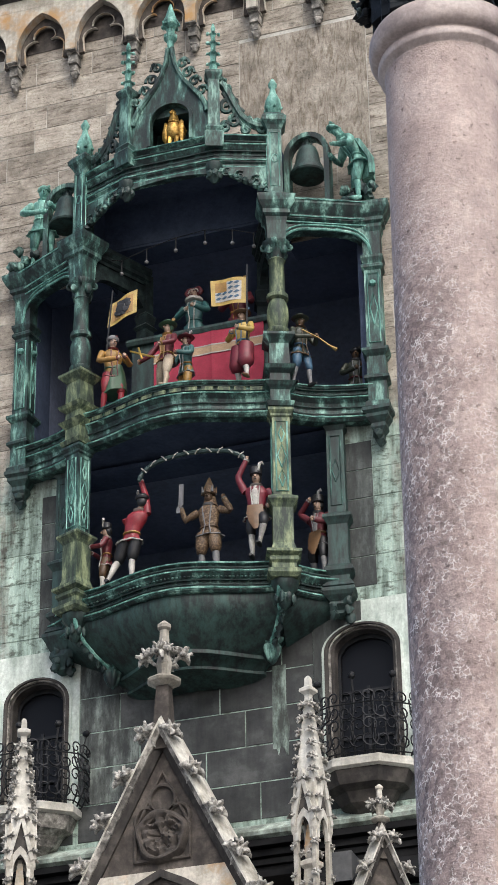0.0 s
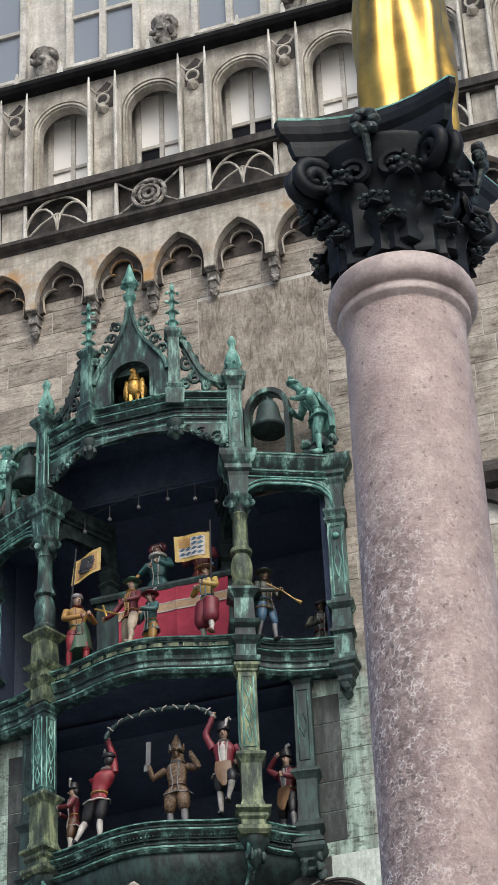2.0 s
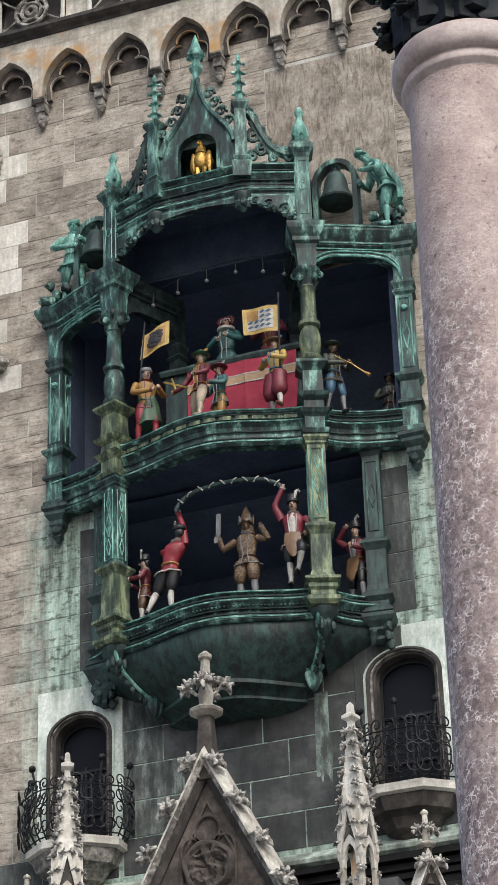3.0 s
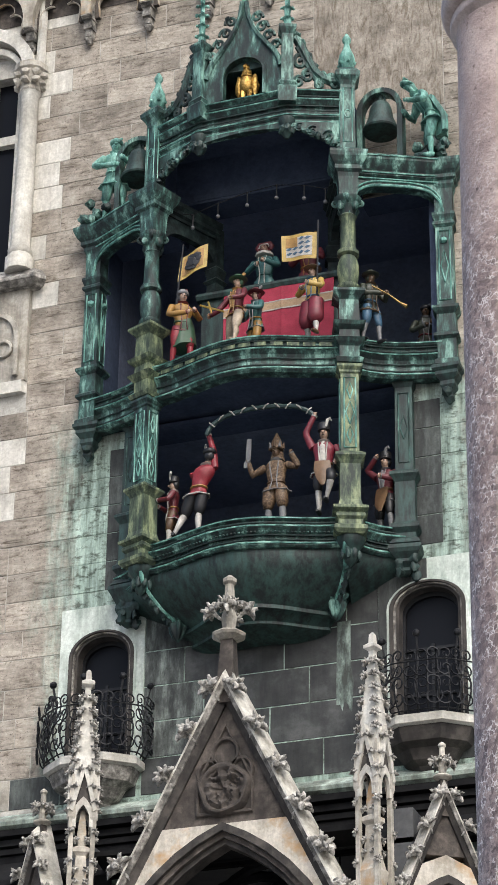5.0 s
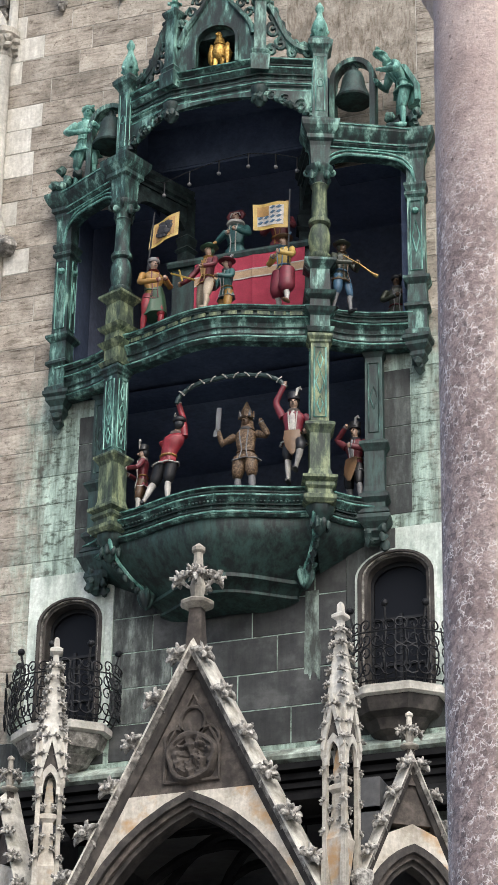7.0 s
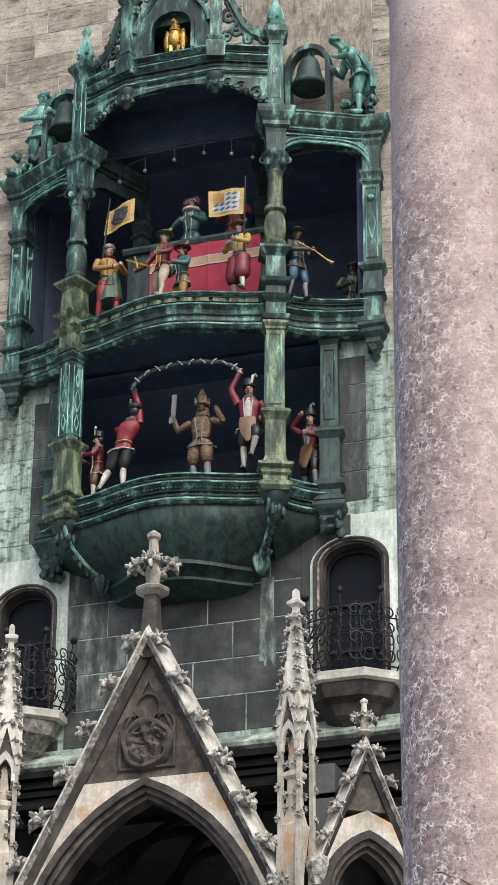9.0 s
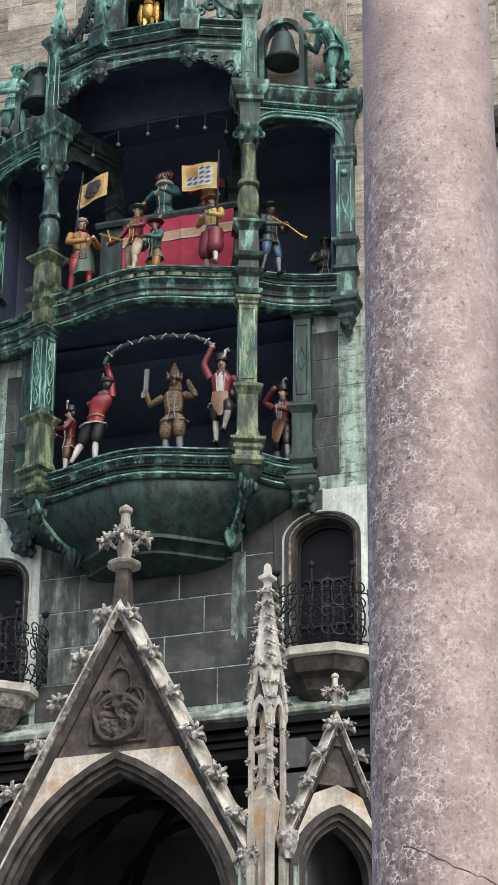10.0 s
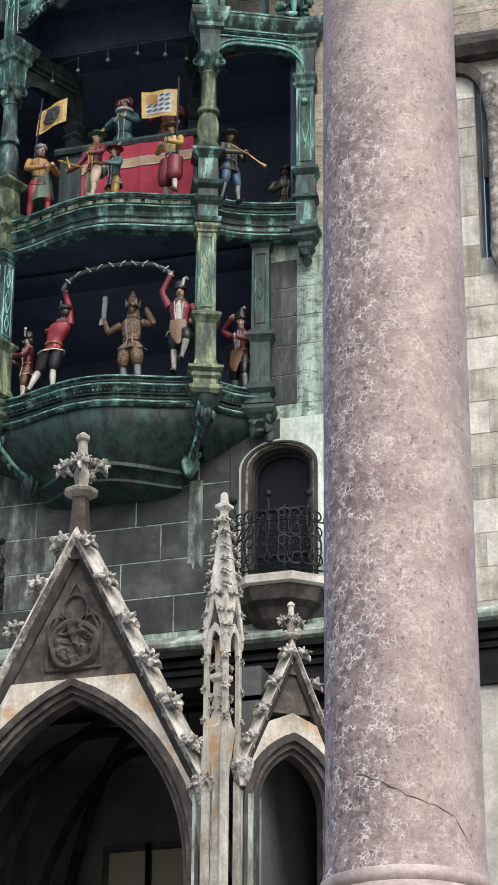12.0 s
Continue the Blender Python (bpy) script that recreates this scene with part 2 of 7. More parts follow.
        col = mixed("MIX", mixed("MULTIPLY", 1.0, near, under), col, green)
    if stain:
        wet = ramp(noisy(pos, stain[1], 5.0, 0.65), [(stain[2], (0, 0, 0)), (stain[2] + 0.14, (1, 1, 1))])
        col = mixed("MIX", wet, col, stain[0])
    if own:
        shade = ramp(info, [(0.0, (1 - own,) * 3), (1.0, (1 + own * 0.8,) * 3)])
        col = mixed("MULTIPLY", 1.0, col, shade)
    nt.links.new(col, b.inputs["Base Color"])
    nt.links.new(ramp(fine, [(0.3, (rough - 0.1,) * 3), (0.7, (min(rough + 0.12, 1),) * 3)]), b.inputs["Roughness"])
    bp = node("ShaderNodeBump", Strength=bump, Distance=0.02, Height=height)
    nt.links.new(bp.outputs[0], b.inputs["Normal"])
    return m


COPPER = surface("copper_patina", [(0.006, 0.014, 0.015), (0.014, 0.036, 0.033), (0.05, 0.125, 0.107), (0.24, 0.435, 0.37)], 0.3, 26, 0.6, 0.05, 0.4, 0.45, streak_tint=(0.005, 0.013, 0.013), drip=True)
COPPER_PALE = surface("pale_verdigris", [(0.03, 0.098, 0.085), (0.135, 0.34, 0.288), (0.34, 0.61, 0.53)], 0.26, 26, 0.7, 0.0, 0.35, 0.35, streak_tint=(0.013, 0.032, 0.029), drip=True)
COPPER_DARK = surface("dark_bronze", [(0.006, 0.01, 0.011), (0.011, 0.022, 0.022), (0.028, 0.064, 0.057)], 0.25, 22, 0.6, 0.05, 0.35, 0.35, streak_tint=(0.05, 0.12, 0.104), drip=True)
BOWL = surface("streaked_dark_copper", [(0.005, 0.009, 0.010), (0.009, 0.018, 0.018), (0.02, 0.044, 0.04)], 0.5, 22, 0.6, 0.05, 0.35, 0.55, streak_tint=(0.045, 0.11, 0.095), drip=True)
COPPER_GOLD = surface("yellowed_patina", [(0.018, 0.03, 0.023), (0.09, 0.122, 0.07), (0.29, 0.335, 0.185)], 0.2, 24, 0.65, 0.0, 0.4, 0.45, streak_tint=(0.015, 0.03, 0.024), drip=True)
BROWN = surface("brown_tufa", [(0.232, 0.207, 0.178), (0.345, 0.31, 0.267), (0.453, 0.416, 0.364)], 0.8, 12, 0.92, 0, 0.6, 0.0, own=0.2, spots=0.9, tooled=1.0, gloss=0.2, stain=((0.085, 0.077, 0.067), 1.7, 0.6), wash=(0.12, 4.7, 0.55, 27.6, 29.3))
VEINED = surface("folded_tufa", [(0.20, 0.178, 0.152), (0.295, 0.264, 0.226), (0.385, 0.352, 0.306)], 0.7, 12, 0.92, 0, 0.7, 0.0, spots=0.6, tooled=1.0, gloss=0.2, upright=True)
STAINED = surface("grey_stained_ashlar", [(0.024, 0.028, 0.028), (0.048, 0.054, 0.053), (0.105, 0.12, 0.112)], 0.4, 12, 0.9, 0, 0.5, 0.5, own=0.08, streak_tint=(0.03, 0.032, 0.033), spots=0.5, drip=True)
MOTTLED = surface("mottled_grey_ashlar", [(0.03, 0.034, 0.034), (0.085, 0.096, 0.09), (0.22, 0.255, 0.235)], 0.3, 14, 0.9, 0, 0.5, 0.45, own=0.12, streak_tint=(0.032, 0.034, 0.035), spots=0.6, drip=True)
GREEN_STAIN = surface("green_run_stain", [(0.045, 0.052, 0.048), (0.14, 0.18, 0.16), (0.34, 0.43, 0.38)], 0.22, 14, 0.9, 0, 0.4, 0.5, streak_tint=(0.045, 0.046, 0.045), spots=0.6, drip=True)
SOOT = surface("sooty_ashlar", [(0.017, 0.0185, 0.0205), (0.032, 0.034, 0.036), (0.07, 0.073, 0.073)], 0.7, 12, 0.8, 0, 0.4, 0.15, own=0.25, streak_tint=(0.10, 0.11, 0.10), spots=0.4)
GREENED = surface("green_stained_limestone", [(0.12, 0.145, 0.126), (0.30, 0.365, 0.32), (0.52, 0.61, 0.55)], 0.5, 12, 0.9, 0, 0.5, 0.45, own=0.04, streak_tint=(0.17, 0.165, 0.14), spots=0.6, drip=True)
WASHED = surface("greenish_whitewashed_stone", [(0.37, 0.425, 0.385), (0.56, 0.62, 0.57), (0.70, 0.75, 0.70)], 0.5, 12, 0.88, 0, 0.3, 0.35, streak_tint=(0.22, 0.27, 0.24), drip=True)
PALE = surface("pale_limestone", [(0.40, 0.38, 0.34), (0.56, 0.54, 0.49), (0.68, 0.66, 0.61)], 0.8, 12, 0.85, 0, 0.3, 0.35, own=0.08, streak_tint=(0.22, 0.20, 0.17))
COPING = surface("soot_marked_coping", [(0.35, 0.33, 0.28), (0.58, 0.555, 0.50), (0.74, 0.72, 0.66)], 0.5, 14, 0.88, 0, 0.4, 0.4, own=0.08, streak_tint=(0.16, 0.145, 0.12), stain=((0.06, 0.056, 0.05), 2.4, 0.61))
CREAM = surface("cream_sandstone", [(0.27, 0.245, 0.205), (0.43, 0.40, 0.345), (0.57, 0.535, 0.475)], 0.6, 14, 0.88, 0, 0.4, 0.4, own=0.1, streak_tint=(0.075, 0.068, 0.06))
CREAM_RUST = surface("rust_stained_sandstone", [(0.27, 0.245, 0.20), (0.45, 0.415, 0.355), (0.55, 0.51, 0.45)], 0.6, 12, 0.88, 0, 0.3, 0.4, streak_tint=(0.16, 0.13, 0.105), stain=((0.40, 0.235, 0.10), 0.9, 0.53))
SPANDREL = surface("rust_run_cream_stone", [(0.31, 0.28, 0.23), (0.53, 0.49, 0.425), (0.64, 0.60, 0.535)], 0.6, 12, 0.88, 0, 0.3, 0.35, streak_tint=(0.17, 0.14, 0.11), stain=((0.42, 0.245, 0.10), 0.9, 0.53))
WEATHERED = surface("weathered_grey_stone", [(0.05, 0.048, 0.045), (0.22, 0.205, 0.185), (0.52, 0.495, 0.45)], 0.22, 18, 0.9, 0, 0.6, 0.4, streak_tint=(0.035, 0.034, 0.032))
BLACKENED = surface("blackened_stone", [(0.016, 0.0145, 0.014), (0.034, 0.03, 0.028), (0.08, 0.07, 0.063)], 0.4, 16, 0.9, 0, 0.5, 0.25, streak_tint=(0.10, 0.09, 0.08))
SMOKED_SHADED = surface("smoked_and_shaded_stone", [(0.03, 0.025, 0.022), (0.066, 0.055, 0.048), (0.13, 0.11, 0.095)], 0.35, 16, 0.9, 0, 0.5, 0.35, streak_tint=(0.022, 0.019, 0.018))
LEAFSTONE = surface("pale_carved_stone", [(0.06, 0.058, 0.053), (0.32, 0.305, 0.28), (0.66, 0.64, 0.59)], 0.12, 20, 0.9, 0, 0.5, 0.2, streak_tint=(0.05, 0.048, 0.045))
MORTAR = surface("pale_mortar", [(0.28, 0.265, 0.24), (0.40, 0.385, 0.35), (0.55, 0.53, 0.49)], 0.7, 20, 0.95, 0, 0.2, wash=(0.12, 4.7, 0.55, 27.6, 29.3))
MARBLE = surface("red_marble", [(0.315, 0.243, 0.224), (0.42, 0.328, 0.30), (0.525, 0.43, 0.394)], 0.35, 40, 0.5, 0, 0.6, 0.15, streak_tint=(0.40, 0.28, 0.245), cells=(27.0, (0.82, 0.78, 0.775), 0.95), spots=0.8, worn_shaded_side=(13.41, 9.8, 11.6))
MARBLE_PLAIN = surface("worn_red_marble", [(0.26, 0.21, 0.20), (0.42, 0.345, 0.325), (0.5, 0.42, 0.4)], 0.3, 30, 0.5, 0, 0.2, 0.25, streak_tint=(0.16, 0.13, 0.12))
BLACK_BRONZE = surface("black_bronze", [(0.004, 0.005, 0.007), (0.007, 0.009, 0.012), (0.014, 0.018, 0.022)], 0.3, 30, 0.5, 0.0, 0.2, 0.0, stain=((0.05, 0.08, 0.075), 5.0, 0.66), gloss=0.18)
GREEN_HIGHLIT_BRONZE = surface("green_highlit_bronze", [(0.006, 0.009, 0.011), (0.02, 0.03, 0.032), (0.11, 0.16, 0.15)], 0.06, 30, 0.5, 0.0, 0.3, gloss=0.3)
# darker copy of the copper, with the shade inside the stage in its colour
GLOOM = surface("shade_darkened_copper", [(0.005, 0.008, 0.009), (0.011, 0.018, 0.019), (0.026, 0.045, 0.043)], 0.25, 24, 0.75, 0.0, 0.3, gloss=0.2)
GOLD = surface("gilding", [(0.36, 0.21, 0.045), (0.52, 0.325, 0.08), (0.66, 0.44, 0.125)], 0.9, 6, 0.36, 1.0, 0.03)
BRASS_GILT = surface("dulled_gilding", [(0.22, 0.12, 0.03), (0.45, 0.27, 0.07), (0.66, 0.45, 0.16)], 0.06, 24, 0.5, 0.85, 0.2)
IRON = surface("wrought_iron", [(0.010, 0.011, 0.014), (0.022, 0.023, 0.026)], 0.3, 40, 0.55, 0.6, 0.1)
# the deep shade of the rooms, with some haze, is put into these colours
DARKNESS = surface("shade_toned_plaster", [(0.12, 0.148, 0.215), (0.17, 0.20, 0.285)], 1.0, 8, 0.95, 0, 0.1)
INNER = surface("shade_toned_lining", [(0.043, 0.058, 0.095), (0.068, 0.088, 0.138)], 0.8, 10, 0.9, 0, 0.1, gloss=0.1)
VAULT = surface("shade_dimmed_vault_plaster", [(0.07, 0.073, 0.082), (0.11, 0.113, 0.12)], 1.5, 6, 0.95, 0, 0.1)
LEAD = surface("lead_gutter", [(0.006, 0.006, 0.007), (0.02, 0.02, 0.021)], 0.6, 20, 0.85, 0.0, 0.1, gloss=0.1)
PAVING = surface("granite_paving", [(0.16, 0.155, 0.15), (0.24, 0.235, 0.225)], 2.0, 6, 0.85, 0, 0.2)
RED_CLOTH = surface("crimson_cloth", [(0.27, 0.02, 0.045), (0.40, 0.04, 0.075)], 0.4, 30, 0.85, 0, 0.15)
TAN = surface("tan_band", [(0.30, 0.20, 0.12), (0.42, 0.29, 0.18)], 0.3, 30, 0.8, 0, 0.1)


def paint(name, c, rough=0.5):
    c = tuple(v * 0.62 for v in c)
    return surface(name, [tuple(v * 0.7 for v in c), c, tuple(min(v * 1.2, 1) for v in c)], 0.25, 40, rough, 0, 0.1, 0.15, streak_tint=tuple(v * 0.3 for v in c))


P_RED = paint("red_paint", (0.36, 0.025, 0.04))
BRASS = surface("dull_brass", [(0.20, 0.13, 0.045), (0.34, 0.23, 0.09)], 0.2, 20, 0.45, 0.8, 0.1)
P_MAROON = paint("maroon_paint", (0.17, 0.018, 0.03))
P_GREEN = paint("green_paint", (0.04, 0.12, 0.06))
P_OCHRE = paint("ochre_paint", (0.46, 0.25, 0.06))
P_BLUE = paint("blue_paint", (0.06, 0.15, 0.25))
P_TEAL = paint("teal_paint", (0.05, 0.17, 0.17))
P_BLACK = paint("black_paint", (0.014, 0.014, 0.018))
P_WHITE = paint("white_paint", (0.66, 0.63, 0.58))
P_SKIN = paint("ivory_paint", (0.5, 0.33, 0.24))
P_BROWN = paint("brown_paint", (0.14, 0.075, 0.035))
P_LEATHER = paint("leather_brown_paint", (0.22, 0.12, 0.055))
P_CRIMSON = paint("crimson_paint", (0.24, 0.02, 0.04))
P_CREAM = paint("cream_paint", (0.55, 0.44, 0.32))
P_DIM = paint("dull_olive_paint", (0.05, 0.06, 0.04))
P_CHECK = surface("brown_chequered_paint", [(0.035, 0.02, 0.012), (0.11, 0.065, 0.035), (0.26, 0.18, 0.11)], 0.05, 40, 0.6, 0, 0.1)
GARLAND = paint("dark_leaf_paint", (0.035, 0.075, 0.075))
P_GREY = paint("grey_paint", (0.28, 0.28, 0.29))
P_YELLOW = paint("yellow_paint", (0.62, 0.42, 0.10))


def glass(name, tint, rough, gloss=0.35):
    m = bpy.data.materials.new(name)
    m.use_nodes = True
    b = m.node_tree.nodes["Principled BSDF"]
    b.inputs["Base Color"].default_value, b.inputs["Roughness"].default_value = (*tint, 1), rough
    b.inputs["Specular IOR Level"].default_value = gloss
    return m


DARK_PANE = glass("dark_window_glass", (0.008, 0.009, 0.012), 0.3, 0.08)
PALE_PANE = glass("curtained_window_glass", (0.82, 0.81, 0.77), 0.3)
BLUE_PANE = glass("sky_lit_window_glass", (0.22, 0.25, 0.29), 0.1)
LIT_PANE = glass("dim_yellow_pane", (0.24, 0.22, 0.16), 0.35)


# ---- ground and tower wall ----
def structure(name, bm, material, label, category, smooth=False):
    return tagged(part(name, bm, material, None, label, smooth), category=category, kind="structure")


bm = bmesh.new()
box(bm, -900, 900, -900, 900, -0.4, 0.0)
structure("ground", bm, PAVING, "grey granite paving of a wide square", "paving")

WIN_X = (X0 - 3.58, X0 + 3.58)
HOLES = [(X0 - 3.0, X0 + 3.0, 24.5, 28.2), (X0 - 3.85, X0 + 3.85, 28.2, 33.2), (X0 - 2.2, X0 + 2.2, 33.2, 33.9)]
WIN_K = (1.2, 1.3)  # the two tower windows are not of one width
HOLES += [(x - 0.54 * k, x + 0.54 * k, 20.3, 23.5) for x, k in zip(WIN_X, WIN_K)]
HOLES += [(-8.2, -6.15, 33.0, 38.6), (8.0, 10.6, 27.2, 31.6), (X0 - 3.0, X0 + 3.0, 9.0, 18.2), (3.55, 5.1, 9.0, 17.0), (-4.85, -3.3, 9.0, 17.0)]


def free_spans(x0, x1, z0, z1, holes):
    """The stretches of x0..x1 that no hole takes between z0 and z1."""
    spans = [(x0, x1)]
    for a, b, c, d in holes:
        if c < z1 - 0.01 and d > z0 + 0.01:
            cut = []
            for s, e in spans:
                if b <= s or a >= e:
                    cut.append((s, e))
                else:
                    cut += [(s, min(a, e))] if a > s else []
                    cut += [(max(b, s), e)] if b < e else []
            spans = cut
    return spans


bm = bmesh.new()
levels = sorted({0.0, 41.5, *(h for hole in HOLES for h in hole[2:])})
for z0, z1 in zip(levels, levels[1:]):
    for s, e in free_spans(-9.5, 12.0, z0, z1, HOLES):
        box(bm, s, e, 0.0, 0.7, z0, z1)
wall = structure("wall_tower", bm, MORTAR, "tall town hall tower wall of coursed stone with pale joints", "wall")

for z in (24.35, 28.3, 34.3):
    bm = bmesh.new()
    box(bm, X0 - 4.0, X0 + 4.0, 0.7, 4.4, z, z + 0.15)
    structure("floor_carillon_chamber" if z < 34 else "ceiling_carillon_chamber", bm, DARKNESS, "floor slab behind the carillon bay, coloured as deep shade" if z < 34 else "ceiling behind the carillon bay, coloured as deep shade", "floor" if z < 34 else "ceiling")
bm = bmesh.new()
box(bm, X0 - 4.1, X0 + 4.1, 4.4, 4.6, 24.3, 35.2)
structure("wall_chamber_back", bm, DARKNESS, "back wall of the carillon chamber, coloured as deep shade", "wall")
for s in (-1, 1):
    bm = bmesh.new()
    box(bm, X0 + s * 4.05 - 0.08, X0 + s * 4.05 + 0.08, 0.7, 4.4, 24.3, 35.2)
    structure("wall_chamber_side", bm, DARKNESS, "side wall of the carillon chamber, coloured as deep shade", "wall")

bm = bmesh.new()
for x in WIN_X:
    box(bm, x - 0.9, x + 0.9, 1.7, 1.8, 20.0, 24.0)
box(bm, -8.6, -5.9, 1.9, 2.0, 32.5, 39.0)
box(bm, 7.8, 11.0, 1.9, 2.0, 27.0, 32.0)
structure("wall_rooms", bm, DARKNESS, "unlit back walls of the rooms behind the windows", "wall")

# ---- cornice under the windows ----
bm = bmesh.new()
sweep(bm, [(-9.5, 0.0), (12.0, 0.0)], [(-0.1, 19.1), (0.28, 19.1), (0.38, 19.16), (0.4, 19.24), (0.36, 19.28), (0.05, 19.5), (-0.1, 19.5)])
structure("trim_cornice", bm, GREENED, "pale green-stained stone cornice with a sloping weathered top", "cornice")
bm = bmesh.new()
for z0, z1, y in ((18.96, 19.095, -0.32), (18.78, 18.92, -0.2), (18.62, 18.74, -0.14), (17.9, 18.6, -0.08)):
    box(bm, -9.5, 12.0, y, 0.05, z0, z1)
structure("trim_gutter", bm, LEAD, "dark lead gutter below the cornice", "gutter")

# ---- gallery with trefoil arches on corbels ----
PITCH, FIRST = 1.54, -2.91 - 4 * 1.54
bm = bmesh.new()
sweep(bm, [(-9.5, 0.0), (12.0, 0.0)], [(-0.1, 41.2), (0.445, 41.2), (0.445, 41.52), (-0.1, 41.52)])
gallery = structure("trim_gallery", bm, [CREAM_RUST], "cream stone gallery moulding stained with rust", "cornice")
bm = bmesh.new()
sweep(bm, [(-9.5, 0.0), (12.0, 0.0)], [(-0.1, 41.525), (0.46, 41.525), (0.5, 41.58), (0.6, 41.62), (0.68, 41.68), (0.68, 41.78), (0.56, 41.87), (-0.1, 41.87)])
structure("trim_gallery_ledge", bm, BLACKENED, "sooty stone ledge under the balustrade", "cornice")
mb = bmesh.new()
inner = gothic(0.64, 0.5, 1.04, 8, 0.0, 0.25)
n = len(inner)
outer = framed(inner, 0.0, 0.77, 0.5, 1.76)
band(mb, inner, outer, -0.44, 0.0)
lobes = []
for cx, cz, r, a0, a1 in ((-0.27, 0.62, 0.27, 200, 60), (0.0, 0.98, 0.3, 190, -10), (0.27, 0.62, 0.27, 120, -20)):
    for i in range(7):
        a = radians(a0 + (a1 - a0) * i / 6)
        lobes.append((cx + r * math.cos(a), cz + r * math.sin(a)))
lobes = [(-0.5, 0.25)] + lobes + [(0.5, 0.25)]
# slot 1 puts the shade of the deep arch head into dark stone
band(mb, resample(lobes, 41), resample(inner, 41), -0.2, -0.1, 1)
band(mb, resample([(x * 0.95, z - 0.01) for x, z in lobes], 41), resample(lobes, 41), -0.23, -0.16, 0)
prism(mb, [(x * 0.99, z) for x, z in inner if z > 0.6], -0.03, -0.02, "y", 1)
arch_me = finish("corbel_arch", mb, [CREAM_RUST, SMOKED_SHADED])
mb = bmesh.new()
for r, z0, z1 in ((0.16, -0.45, -0.05), (0.13, -0.7, -0.43), (0.1, -0.9, -0.68)):
    prism(mb, [(-r, 0.0), (-r * 0.8, -0.42 * (r / 0.2)), (r * 0.8, -0.42 * (r / 0.2)), (r, 0.0)], z0, z1)
blob(mb, (0, -0.12, -0.95), 0.11, 2, 0.25, 0, (1, 1, 1.3))
box(mb, -0.13, 0.13, -0.43, -0.3, -0.42, -0.35)
corbel_me = finish("corbel", mb, [WEATHERED])
for k in range(14):
    x = FIRST + PITCH * k
    if x < -9 or x > 11:
        continue
    piece("corbel_arch", arch_me, gallery, Matrix.Translation((x + PITCH / 2, 0, 39.46)))
    piece("corbel", corbel_me, gallery, Matrix.Translation((x, 0, 40.1)))

# ---- arcade and balustrade above the gallery ----
WIDE = 1.72
PERIOD = 2.44
BAY0 = 0.22 - 4 * PERIOD
bm = bmesh.new()
box(bm, -9.5, 12.0, 0.75, 1.4, 41.0, 56.0)
upper = structure("wall_upper", bm, PALE, "pale limestone wall set back above the gallery", "wall")
bm = bmesh.new()
box(bm, -9.5, 12.0, -0.4, 0.75, 41.5, 41.84)
structure("floor_gallery", bm, CREAM, "stone floor of the gallery walk", "floor")

mb = bmesh.new()
hole = rounded(0.68, 45.75, 0.68, 14, 0.0, 41.9)
n = len(hole)
band(mb, hole, framed(hole, 0.0, PERIOD / 2, 45.75, 47.2), 0.0, 0.28)
for k, r in enumerate((0.05, 0.14)):
    band(mb, [(x * (1 + 0.001), z) for x, z in rounded(0.68 + r, 45.75, 0.68 + r, 14, 0.0, 41.9)],
         rounded(0.74 + r, 45.75, 0.74 + r, 14, 0.0, 41.9), -0.05 - 0.02 * k, 0.01)
arcade_me = finish("arcade_bay", mb, [CREAM])
mb = bmesh.new()
turned(mb, [(0.055, 41.88), (0.075, 42.0), (0.06, 42.1), (0.05, 43.1), (0.07, 43.25), (0.05, 43.35), (0.045, 46.4), (0.02, 46.85)], 0, -0.42, 8)
box(mb, -0.03, 0.03, -0.42, 0.02, 43.4, 46.3)
post_me = finish("post", mb, [PALE])
mb = bmesh.new()
for cx in (-0.43, 0.43):
    tube(mb, [(cx + 0.43 * math.cos(math.pi * i / 10), -0.42, 42.0 + 0.8 * math.sin(math.pi * i / 10)) for i in range(11)], 0.032, 6)
tube(mb, [(0.86 * math.cos(math.pi * i / 14), -0.42, 42.0 + 1.05 * math.sin(math.pi * i / 14)) for i in range(15)], 0.035, 6)
for s in (-1, 1):
    tube(mb, [(s * 0.8, -0.42, 41.95), (s * 0.45, -0.42, 42.3), (0, -0.42, 42.55)], 0.028, 6)
tube(mb, [(0, -0.42, 41.9), (0, -0.42, 42.5)], 0.03, 6)
tracery_me = finish("tracery", mb, [CREAM])
mb = bmesh.new()
for r, w in ((0.42, 0.055), (0.26, 0.05), (0.12, 0.07)):
    tube(mb, [(r * math.cos(math.pi * i / 10), -0.42, 42.45 + r * math.sin(math.pi * i / 10)) for i in range(21)], w, 6)
for a in range(6):
    blob(mb, (0.33 * math.cos(a * 1.047), -0.42, 42.45 + 0.33 * math.sin(a * 1.047)), 0.07, 1, 0.2)
for s in (-1, 1):
    tube(mb, [(s * 0.86, -0.42, 43.05), (s * 0.6, -0.42, 42.8), (s * 0.4, -0.42, 42.65)], 0.03, 6)
    tube(mb, [(s * 0.86, -0.42, 41.95), (s * 0.6, -0.42, 42.1), (s * 0.4, -0.42, 42.25)], 0.03, 6)
rosette_me = finish("rosette", mb, [WEATHERED])
mb = bmesh.new()
box(mb, -0.3, 0.3, -0.36, -0.28, 41.86, 43.05)
panel_me = finish("panel", mb, [CREAM])
# added dark board standing in for the shade seen through the tracery
mb = bmesh.new()
box(mb, -0.84, 0.84, -0.2, -0.14, 41.86, 43.05)
back_me = finish("back_panel", mb, [BLACKENED])
mb = bmesh.new()
